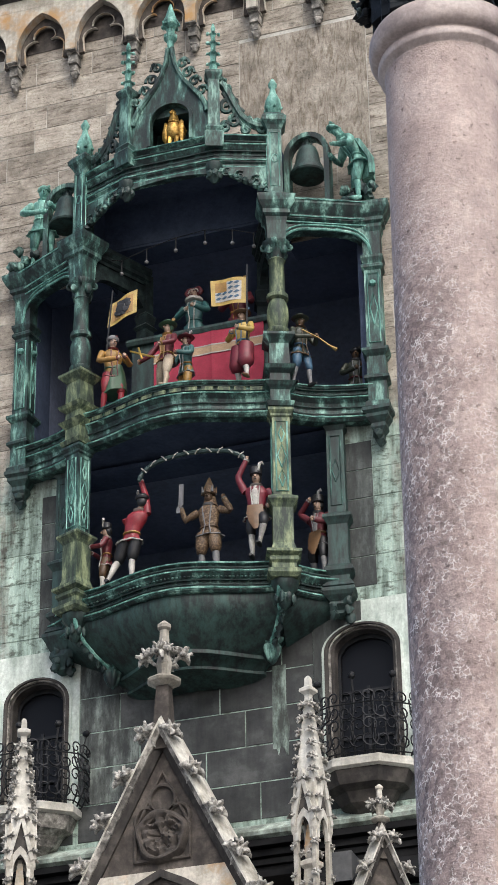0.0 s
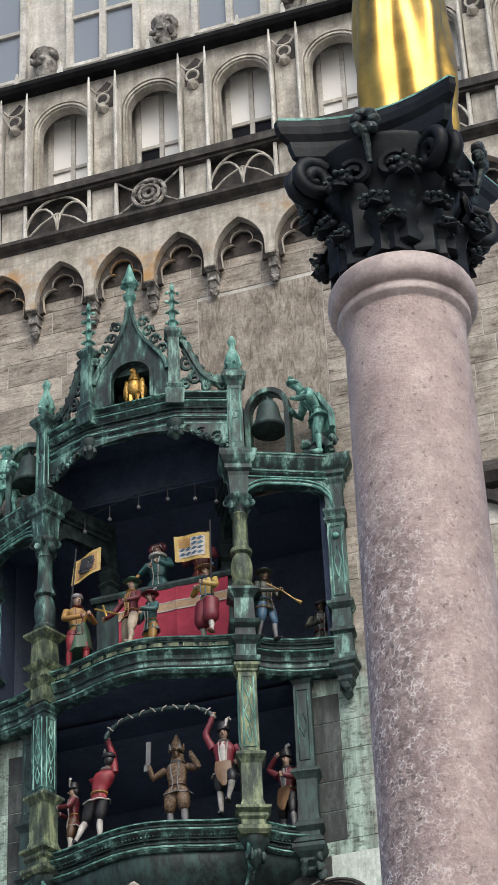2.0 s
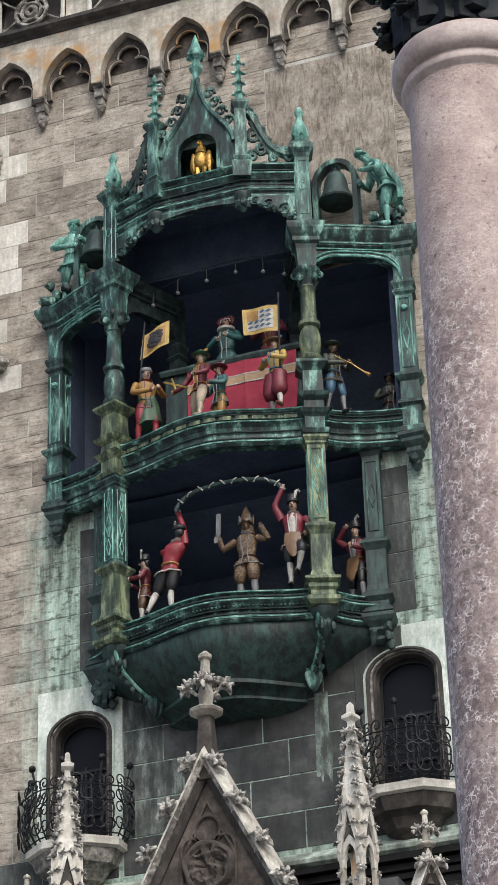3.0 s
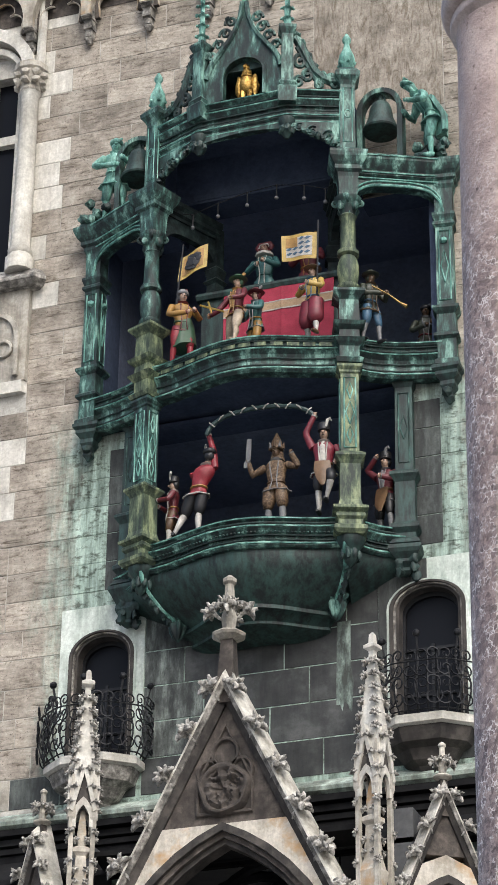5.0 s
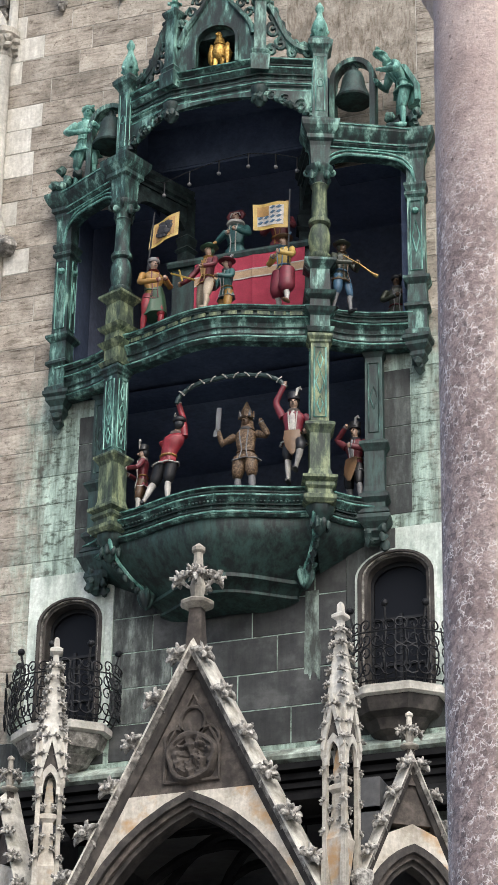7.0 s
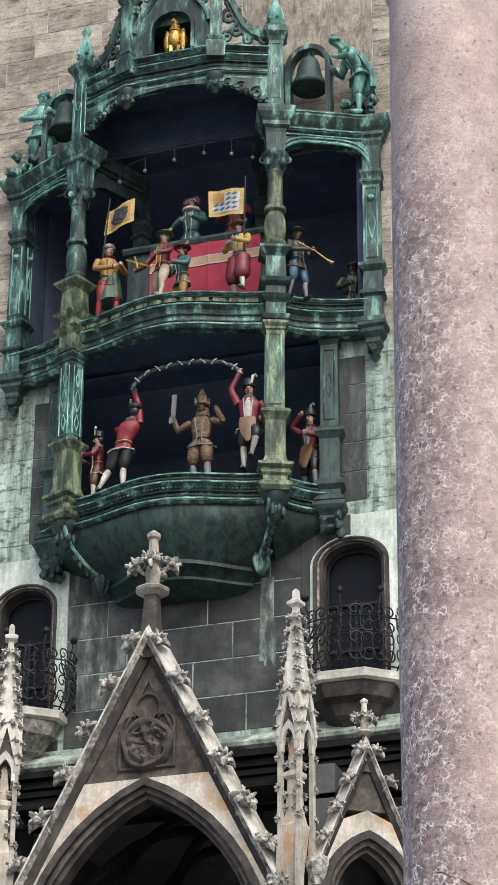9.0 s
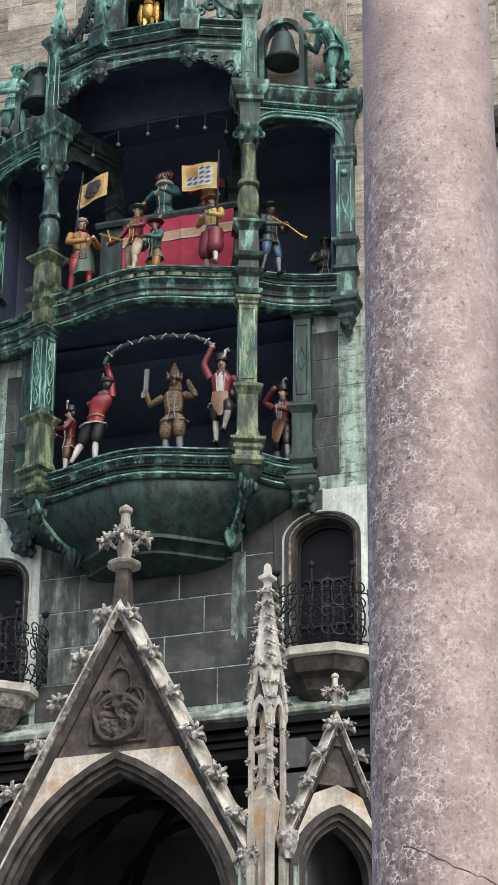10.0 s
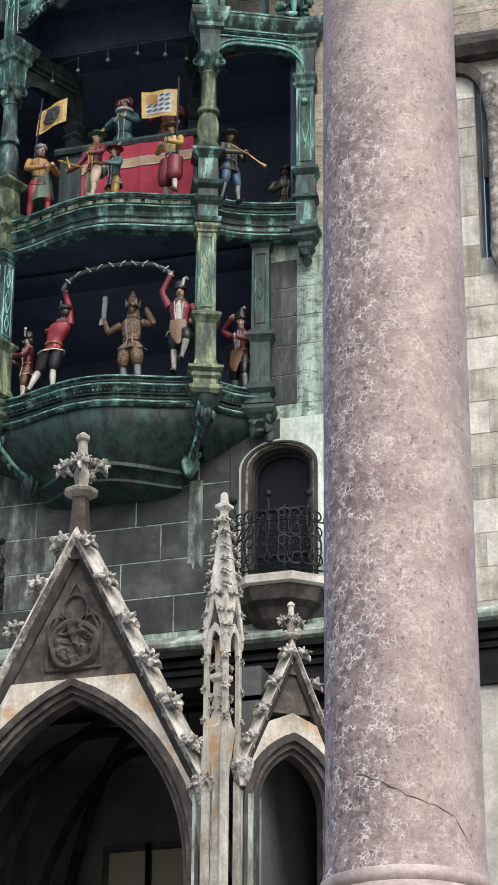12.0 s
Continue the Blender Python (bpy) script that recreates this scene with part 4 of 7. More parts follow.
# ---- piers ----
def lower_pier(s):
    cx, cy, rot = X0 + s * PX, PY, 22 * s
    bm = bmesh.new()
    turned(bm, [(0.28, 24.2), (0.34, 24.28), (0.34, 24.36), (0.25, 24.42), (0.25, 24.52), (0.3, 24.58), (0.3, 24.64), (0.27, 24.68), (0.36, 24.74), (0.36, 24.8), (0.25, 24.86), (0.22, 24.97), (0.21, 25.0), (0.21, 25.82), (0.25, 25.9), (0.31, 25.98), (0.31, 26.03), (0.22, 26.1)], cx, cy, 4, rot)
    part("pier_pedestal", bm, COPPER_GOLD, bay, "yellowish patinated pier pedestal")
    bm = bmesh.new()
    turned(bm, [(0.19, 26.08), (0.19, 27.95), (0.22, 27.98), (0.22, 28.03), (0.27, 28.1), (0.27, 28.16), (0.2, 28.2)], cx, cy, 4, rot)
    part("pier_shaft", bm, COPPER if s < 0 else COPPER_GOLD, bay, "square copper pier with sunk diamond panels")
    bm = bmesh.new()
    for face in (-90 + rot, -90 + rot + 90 * (1 if s < 0 else -1)):
        a = radians(face)
        o, t = Vector((math.cos(a), math.sin(a))), Vector((-math.sin(a), math.cos(a)))
        c = Vector((cx, cy)) + o * 0.197
        for pts in ([(-0.12, 26.2), (0.12, 26.2), (0.12, 27.85), (-0.12, 27.85), (-0.12, 26.2)],
                    [(0, 26.75), (0.09, 27.02), (0, 27.3), (-0.09, 27.02), (0, 26.75)],
                    [(0, 26.3), (0.06, 26.5), (0, 26.7), (-0.06, 26.5), (0, 26.3)], [(0, 27.35), (0.06, 27.55), (0, 27.75), (-0.06, 27.55), (0, 27.35)]):
            tube(bm, [(c.x + t.x * u, c.y + t.y * u, z) for u, z in pts], 0.017, 4)
    part("pier_panel_moulding", bm, COPPER_PALE, bay)
    bm = bmesh.new()
    turned(bm, [(0.03, 23.6), (0.13, 23.7), (0.19, 23.84), (0.16, 23.92), (0.24, 24.02), (0.3, 24.1), (0.31, 24.2)], cx, cy + 0.04, 8)
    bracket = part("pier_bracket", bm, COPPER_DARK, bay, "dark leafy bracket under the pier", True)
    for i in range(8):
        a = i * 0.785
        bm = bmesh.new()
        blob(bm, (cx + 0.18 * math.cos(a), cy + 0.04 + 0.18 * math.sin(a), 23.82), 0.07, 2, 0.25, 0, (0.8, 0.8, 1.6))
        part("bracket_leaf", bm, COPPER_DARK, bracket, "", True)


def scroll_head(parent, cx, cy, z, r):
    for i in range(8):
        a = i * math.pi / 4 + 0.3
        o = Vector((math.cos(a), math.sin(a)))
        bm = bmesh.new()
        if i % 2 == 0:
            tube(bm, [(cx + o.x * (r + u), cy + o.y * (r + u), w) for u, w in spiral(0.04, z, 0.09, 0.02, 1.6, -1.2, 12)], 0.03, 5)
            part("capital_scroll", bm, COPPER, parent, "", True)
        else:
            blob(bm, (cx + o.x * r, cy + o.y * r, z - 0.12), 0.085, 2, 0.25, 0, (1, 1, 1.3))
            part("capital_leaf", bm, COPPER, parent, "", True)


def upper_pier(s):
    cx, cy, rot = X0 + s * PX, PY, 22 * s
    bm = bmesh.new()
    turned(bm, [(0.26, 28.2), (0.3, 28.3), (0.21, 28.36), (0.21, 28.62), (0.28, 28.7), (0.33, 28.78), (0.22, 28.84), (0.21, 29.02), (0.3, 29.1), (0.34, 29.18), (0.22, 29.24), (0.205, 29.76), (0.27, 29.84), (0.34, 29.92), (0.34, 29.98), (0.22, 30.05)], cx, cy, 4, rot)
    part("pier_pedestal", bm, COPPER_GOLD if s < 0 else COPPER, bay, "moulded pier pedestal")
    for face in (-90 + rot, -90 + rot + 90 * (1 if s < 0 else -1)):
        a = radians(face)
        o, t = Vector((math.cos(a), math.sin(a))), Vector((-math.sin(a), math.cos(a)))
        c = Vector((cx, cy)) + o * 0.17
        bm = bmesh.new()
        tube(bm, [(c.x + t.x * u, c.y + t.y * u, z) for u, z in ((-0.12, 29.32), (0.12, 29.32), (0.12, 29.7), (-0.12, 29.7), (-0.12, 29.32))], 0.02, 4)
        part("pedestal_panel", bm, COPPER_PALE, bay, "pale framed pedestal panel")
    bm = bmesh.new()
    turned(bm, [(0.2, 30.04), (0.25, 30.1), (0.25, 30.18), (0.19, 30.22), (0.21, 30.3), (0.24, 30.5), (0.235, 30.7), (0.2, 30.85), (0.17, 30.92), (0.24, 30.97), (0.24, 31.06), (0.18, 31.1), (0.175, 31.2), (0.16, 31.9), (0.2, 31.95), (0.16, 32.0)], cx, cy, 14)
    part("pier_baluster", bm, COPPER_GOLD if s > 0 else COPPER, bay, "vase-shaped baluster column", True)
    bm = bmesh.new()
    turned(bm, [(0.16, 31.98), (0.18, 32.1), (0.27, 32.3), (0.31, 32.36), (0.31, 32.42), (0.2, 32.46)], cx, cy, 10)
    scroll_head(part("pier_capital", bm, COPPER, bay, "scrolled copper capital", True), cx, cy, 32.3, 0.22)
    bm = bmesh.new()
    turned(bm, [(0.2, 32.44), (0.22, 32.9), (0.24, 33.0), (0.3, 33.06), (0.3, 33.16), (0.34, 33.22), (0.4, 33.34), (0.42, 33.44), (0.42, 33.5), (0.2, 33.56)], cx, cy, 4, rot)
    part("pier_entablature", bm, COPPER, bay)
    # slim upper post with an urn
    bm = bmesh.new()
    turned(bm, [(0.22, 33.54), (0.24, 33.62), (0.17, 33.7), (0.16, 35.4), (0.2, 35.5), (0.27, 35.6), (0.28, 35.7), (0.2, 35.82), (0.12, 35.9)], cx, cy, 4, rot)
    post = part("finial_post", bm, COPPER, bay, "square finial post")
    bm = bmesh.new()
    for face in (-90 + rot, -90 + rot + 90 * (1 if s < 0 else -1)):
        a = radians(face)
        o, t = Vector((math.cos(a), math.sin(a))), Vector((-math.sin(a), math.cos(a)))
        c = Vector((cx, cy)) + o * 0.165
        tube(bm, [(c.x + t.x * u, c.y + t.y * u, z) for u, z in ((-0.1, 33.85), (0.1, 33.85), (0.1, 35.3), (-0.1, 35.3), (-0.1, 33.85))], 0.016, 4)
        tube(bm, [(c.x + t.x * 0.07 * math.cos(i * 0.7854), c.y + t.y * 0.07 * math.cos(i * 0.7854), 34.6 + 0.11 * math.sin(i * 0.7854)) for i in range(9)], 0.016, 4)
    part("post_panel_moulding", bm, COPPER_PALE, post)
    bm = bmesh.new()
    turned(bm, [(0.1, 35.88), (0.17, 35.98), (0.2, 36.12), (0.17, 36.28), (0.08, 36.5), (0.06, 36.62), (0.1, 36.7), (0.1, 36.76), (0.03, 36.9)], cx, cy, 12)
    for i in range(6):
        blob(bm, (cx + 0.18 * math.cos(i * 1.047), cy + 0.18 * math.sin(i * 1.047), 36.04), 0.05, 1, 0.2)
    part("urn", bm, COPPER_PALE, post, "pale green urn finial", True)


for side in (-1, 1):
    lower_pier(side)
    upper_pier(side)


# ---- side fronts: wall pilasters, arches, entablature ----
def strip(bm, p0, p1, thick, top, foot, n=14):
    """An upright strip from p0 to p1 on plan with a shaped lower edge."""
    a, b = Vector(p0), Vector(p1)
    d = (b - a).normalized()
    o = Vector((d.y, -d.x)) * thick / 2
    loops = []
    for i in range(n + 1):
        t = i / n
        c = a + (b - a) * t
        z0 = foot(t)
        loops.append([(c.x + o.x, c.y + o.y, z0), (c.x + o.x, c.y + o.y, top), (c.x - o.x, c.y - o.y, top), (c.x - o.x, c.y - o.y, z0)])
    rings(bm, loops)


for s in (-1, 1):
    wx = X0 + (4.2 if s > 0 else -4.05)
    ends = [(wx, -0.2), (X0 + s * PX, PY)]
    if s > 0:
        ends.reverse()
    bm = bmesh.new()
    strip(bm, ends[0], ends[1], 0.24, 33.0, lambda t: 31.95 + 0.8 * math.sqrt(max(0.0, 1 - (2 * t - 1) ** 4)))
    part("side_arch", bm, COPPER, bay, "flat-arched copper side opening")
    a0, a1 = Vector(ends[0]), Vector(ends[1])
    out = Vector(((a1 - a0).y, -(a1 - a0).x)).normalized() * 0.135
    # verdigris rolls that also put bright edge highlights into colour
    for lift, r in ((0.03, 0.03), (0.14, 0.02)):
        bm = bmesh.new()
        tube(bm, [(a0.x + (a1.x - a0.x) * t + out.x, a0.y + (a1.y - a0.y) * t + out.y, lift + 31.95 + 0.8 * math.sqrt(max(0.0, 1 - (2 * t - 1) ** 4))) for t in [i / 20 for i in range(21)]], r, 6)
        part("arch_roll", bm, COPPER_PALE, bay, "pale weathered roll round the side arch, edge highlight in its colour")
    bm = bmesh.new()
    turned(bm, [(0.2, 32.8), (0.24, 32.9), (0.24, 32.98), (0.3, 33.03), (0.3, 33.12), (0.36, 33.2), (0.42, 33.33), (0.44, 33.4), (0.44, 33.47), (0.2, 33.52)], wx, -0.16, 4, 8 * s)
    part("cornice_block", bm, COPPER, bay, "stepped cornice block over the wall pilaster")
    bm = bmesh.new()
    d = (Vector(ends[1]) - Vector(ends[0])).normalized()
    pts = [Vector(ends[0]) - d * 0.2, Vector(ends[1])]
    sweep(bm, [tuple(p) for p in pts], [(-0.2, 32.9), (0.13, 32.9), (0.13, 32.98), (0.19, 33.02), (0.19, 33.12), (0.25, 33.2), (0.34, 33.34), (0.36, 33.46), (-0.2, 33.5)])
    part("side_entablature", bm, COPPER, bay)
    for off, z in ((0.205, 33.07), (0.15, 32.94), (0.36, 33.42)):
        o = Vector((d.y, -d.x)) * off
        bm = bmesh.new()
        tube(bm, [(p.x + o.x, p.y + o.y, z) for p in pts], 0.02, 5)
        part("entablature_roll", bm, COPPER_PALE, bay, "pale weathered roll with the edge highlight in its colour")
    bm = bmesh.new()
    turned(bm, [(0.2, 28.3), (0.26, 28.36), (0.26, 28.46), (0.2, 28.52), (0.2, 28.98), (0.27, 29.04), (0.27, 29.1), (0.21, 29.16), (0.2, 29.6), (0.25, 29.66), (0.29, 29.72), (0.29, 29.78), (0.19, 29.84), (0.185, 31.8), (0.24, 31.86), (0.24, 31.92), (0.2, 31.97), (0.25, 32.1), (0.25, 32.16), (0.19, 32.2), (0.2, 32.9)], wx, -0.16, 4, 8 * s)
    part("wall_pilaster", bm, COPPER, bay, "panelled copper wall pilaster")
    bm = bmesh.new()
    for face in (-90 + 8 * s,) + ((0,) if s < 0 else ()):
        a = radians(face)
        o, t = Vector((math.cos(a), math.sin(a))), Vector((-math.sin(a), math.cos(a)))
        c = Vector((wx, -0.16)) + o * 0.2
        for pts in ([(-0.12, 29.95), (0.12, 29.95), (0.12, 31.7), (-0.12, 31.7), (-0.12, 29.95)], [(0, 30.4), (0.08, 30.8), (0, 31.2), (-0.08, 30.8), (0, 30.4)]):
            tube(bm, [(c.x + t.x * u, c.y + t.y * u, z) for u, z in pts], 0.017, 4)
        blob(bm, (c.x, c.y, 31.45), 0.09, 1, 0.1)
    part("pilaster_moulding", bm, COPPER_PALE, bay)
    bm = bmesh.new()
    turned(bm, [(0.03, 27.5), (0.1, 27.62), (0.08, 27.75), (0.16, 27.9), (0.15, 28.0), (0.24, 28.12), (0.24, 28.2), (0.3, 28.26), (0.3, 28.34)], wx, -0.16, 4, 0)
    blob(bm, (wx, -0.26, 27.75), 0.12, 1, 0.3)
    part("pilaster_bracket", bm, COPPER_DARK, bay, "stepped pendant bracket")
    # lower wall pilaster
    lx = X0 + (3.2 if s > 0 else -2.95)
    bm = bmesh.new()
    turned(bm, [(0.05, 23.7), (0.12, 23.76), (0.1, 23.82), (0.16, 23.88), (0.15, 23.94), (0.22, 24.02), (0.22, 24.12), (0.2, 24.2), (0.32, 24.3), (0.27, 24.4), (0.22, 24.46), (0.22, 24.56), (0.3, 24.66), (0.3, 24.74), (0.23, 24.82), (0.21, 24.95), (0.21, 25.75), (0.26, 25.84), (0.3, 25.9), (0.3, 25.96), (0.19, 26.04), (0.18, 28.0), (0.23, 28.08), (0.23, 28.2)], lx, -0.12, 4, 8 * s)
    part("wall_pilaster", bm, COPPER_DARK, bay, "dark panelled wall pilaster")
    bm = bmesh.new()
    deep = 0.0 if s > 0 else 0.3
    turned(bm, [(0.05, 23.66 - deep), (0.14, 23.72 - deep), (0.12, 23.8 - deep), (0.22, 23.9 - deep * 0.6), (0.2, 23.97 - deep * 0.4), (0.3, 24.08), (0.34, 24.16), (0.34, 24.24)], lx, -0.16, 4, 8 * s)
    console = part("pilaster_console", bm, COPPER_DARK, bay, "dark stepped console under the pilaster")
    for i in range(9):
        bm = bmesh.new()
        blob(bm, (lx + 0.2 * math.cos(i * 2.1), -0.2 - 0.14 * abs(math.sin(i * 1.3)), 23.62 - deep * 0.7 + 0.055 * i), 0.1, 2, 0.35, 0, (0.9, 0.8, 1.2))
        part("console_leaf", bm, COPPER_DARK, console, "", True)
    # inner column, with a beam and a flat arch to the front pier; stage shade is in their colour
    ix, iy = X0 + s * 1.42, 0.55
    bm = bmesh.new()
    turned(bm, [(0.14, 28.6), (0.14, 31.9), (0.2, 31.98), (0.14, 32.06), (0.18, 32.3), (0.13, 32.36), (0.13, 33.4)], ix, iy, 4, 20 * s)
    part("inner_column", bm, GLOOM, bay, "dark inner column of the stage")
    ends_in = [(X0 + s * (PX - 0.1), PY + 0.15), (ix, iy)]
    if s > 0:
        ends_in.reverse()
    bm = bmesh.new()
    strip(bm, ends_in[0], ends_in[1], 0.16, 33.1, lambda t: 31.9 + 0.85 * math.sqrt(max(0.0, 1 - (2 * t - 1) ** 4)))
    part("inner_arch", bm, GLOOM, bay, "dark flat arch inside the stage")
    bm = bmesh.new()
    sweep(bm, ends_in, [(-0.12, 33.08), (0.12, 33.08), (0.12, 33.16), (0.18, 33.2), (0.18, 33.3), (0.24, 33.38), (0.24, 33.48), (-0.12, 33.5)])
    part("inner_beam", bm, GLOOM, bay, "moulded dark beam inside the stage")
    bm = bmesh.new()
    for face in (-90 + 8 * s,):
        a = radians(face)
        o, t = Vector((math.cos(a), math.sin(a))), Vector((-math.sin(a), math.cos(a)))
        c = Vector((lx, -0.12)) + o * 0.19
        for pts in ([(-0.11, 26.2), (0.11, 26.2), (0.11, 27.85), (-0.11, 27.85), (-0.11, 26.2)], [(0, 26.75), (0.08, 27.02), (0, 27.3), (-0.08, 27.02), (0, 26.75)]):
            tube(bm, [(c.x + t.x * u, c.y + t.y * u, z) for u, z in pts], 0.017, 4)
    part("pilaster_moulding", bm, COPPER, bay)
    bm = bmesh.new()
    prism(bm, [(X0 + s * 4.2, 0.0), (X0 + s * 4.2, -0.3), (X0 + s * PX, PY), (X0 + s * (PX - 0.1), 0.0)], 33.38, 33.47)
    part("side_roof", bm, COPPER_DARK, bay)
    bm = bmesh.new()
    x = X0 + s * (PX - 0.02)
    box(bm, x - 0.06, x + 0.06, PY, 0.0, 33.3, 35.2)
    part("crown_side", bm, INNER, bay)

# ---- crown: faceted canopy with ogee gable ----
CX, CY = 1.04, -1.62
crown_line = [(X0 - PX, PY), (X0 - CX, CY), (X0 + CX, CY), (X0 + PX, PY)]
bm = bmesh.new()
sweep(bm, crown_line, [(-0.2, 34.42), (0.03, 34.42), (0.03, 34.52), (0.08, 34.56), (0.08, 34.66), (0.0, 34.7), (0.0, 34.86), (0.06, 34.9), (0.12, 34.98), (0.12, 35.04), (0.04, 35.08), (0.06, 35.14), (0.15, 35.2), (0.15, 35.26), (-0.2, 35.3)])
part("crown_cornice", bm, COPPER, bay, "faceted copper canopy cornice")
# pale rolls: verdigris, and the highlight along each edge put into colour
for off, z in ((0.04, 34.45), (0.09, 34.61), (0.13, 35.01), (0.16, 35.23)):
    path = [(X0 - PX, PY - off), (X0 - CX - off * 0.2, CY - off), (X0 + CX + off * 0.2, CY - off), (X0 + PX, PY - off)]
    bm = bmesh.new()
    tube(bm, [(x, y, z) for x, y in path], 0.02, 5)
    part("cornice_roll", bm, COPPER_PALE, bay, "pale weathered canopy roll with the edge highlight in its colour")
for line, rows in ((up_line, ((0.08, 28.205), (0.11, 28.665), (0.145, 28.93))), (low_line, ((0.085, 24.1), (0.125, 24.47), (0.105, 24.655)))):
    for off, z in rows:
        pts = []
        for i, p in enumerate(line):
            a, c = Vector(line[max(i - 1, 0)]), Vector(line[min(i + 1, len(line) - 1)])
            t = (c - a).normalized()
            pts.append((p[0] + t.y * off, p[1] - t.x * off, z))
        bm = bmesh.new()
        tube(bm, pts, 0.018, 5)
        part("balcony_roll", bm, COPPER_PALE, bay, "pale weathered balcony roll with the edge highlight in its colour")
# dark strips in the hollows of the mouldings, shade put into colour
for line, rows in ((up_line, ((0.015, 28.3), (0.0, 28.47), (0.055, 28.75), (0.07, 28.855))), (low_line, ((0.02, 24.2), (0.07, 24.56), (0.03, 24.3)))):
    for off, z in rows:
        pts = []
        for i, p in enumerate(line):
            a, c = Vector(line[max(i - 1, 0)]), Vector(line[min(i + 1, len(line) - 1)])
            t = (c - a).normalized()
            pts.append((p[0] + t.y * off, p[1] - t.x * off, z))
        bm = bmesh.new()
        tube(bm, pts, 0.02, 5)
        part("balcony_seam", bm, COPPER_DARK, bay, "dark line for the shade between the balcony mouldings")
for off, z in ((0.05, 34.74), (0.05, 34.87), (0.08, 35.11)):
    bm = bmesh.new()
    tube(bm, [(X0 - PX, PY - off, z), (X0 - CX - off * 0.2, CY - off, z), (X0 + CX + off * 0.2, CY - off, z), (X0 + PX, PY - off, z)], 0.022, 5)
    part("cornice_seam", bm, COPPER_DARK, bay, "dark line for the shade in the canopy cornice")
bm = bmesh.new()
prism(bm, [(X0 - PX, 0.1)] + crown_line + [(X0 + PX, 0.1)], 35.02, 35.24)
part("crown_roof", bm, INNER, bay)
for k, (a, b) in enumerate(zip(crown_line, crown_line[1:])):
    bm = bmesh.new()
    if k == 1:
        strip(bm, a, b, 0.1, 34.45, lambda t: 34.25 + 0.12 * math.sin(math.pi * t))
    else:
        strip(bm, a, b, 0.1, 34.45, (lambda t: 33.5 + 0.85 * t ** 0.55) if k == 0 else (lambda t: 33.5 + 0.85 * (1 - t) ** 0.55))
        for i in range(12):
            t = (i + 0.5) / 12
            f = t if k == 0 else 1 - t
            blob(bm, (a[0] + (b[0] - a[0]) * t, a[1] + (b[1] - a[1]) * t - 0.07, 33.55 + 0.8 * f ** 0.6), 0.085, 1, 0.35)
        for t, r in ((0.2, 0.12), (0.42, 0.15), (0.68, 0.17), (0.88, 0.12)):
            f = t if k == 0 else 1 - t
            q = Vector((b[0] - a[0], b[1] - a[1])).normalized()
            c = (a[0] + (b[0] - a[0]) * t, a[1] + (b[1] - a[1]) * t)
            tube(bm, [(c[0] + q.x * u + q.y * 0.08, c[1] + q.y * u - q.x * 0.08, z) for u, z in spiral(0, 33.72 + 0.62 * f ** 0.6, r, 0.03, 1.0, 1.4, 14)], 0.03, 5)
    part("crown_fringe", bm, COPPER, bay, "scrolled copper fringe under the canopy")
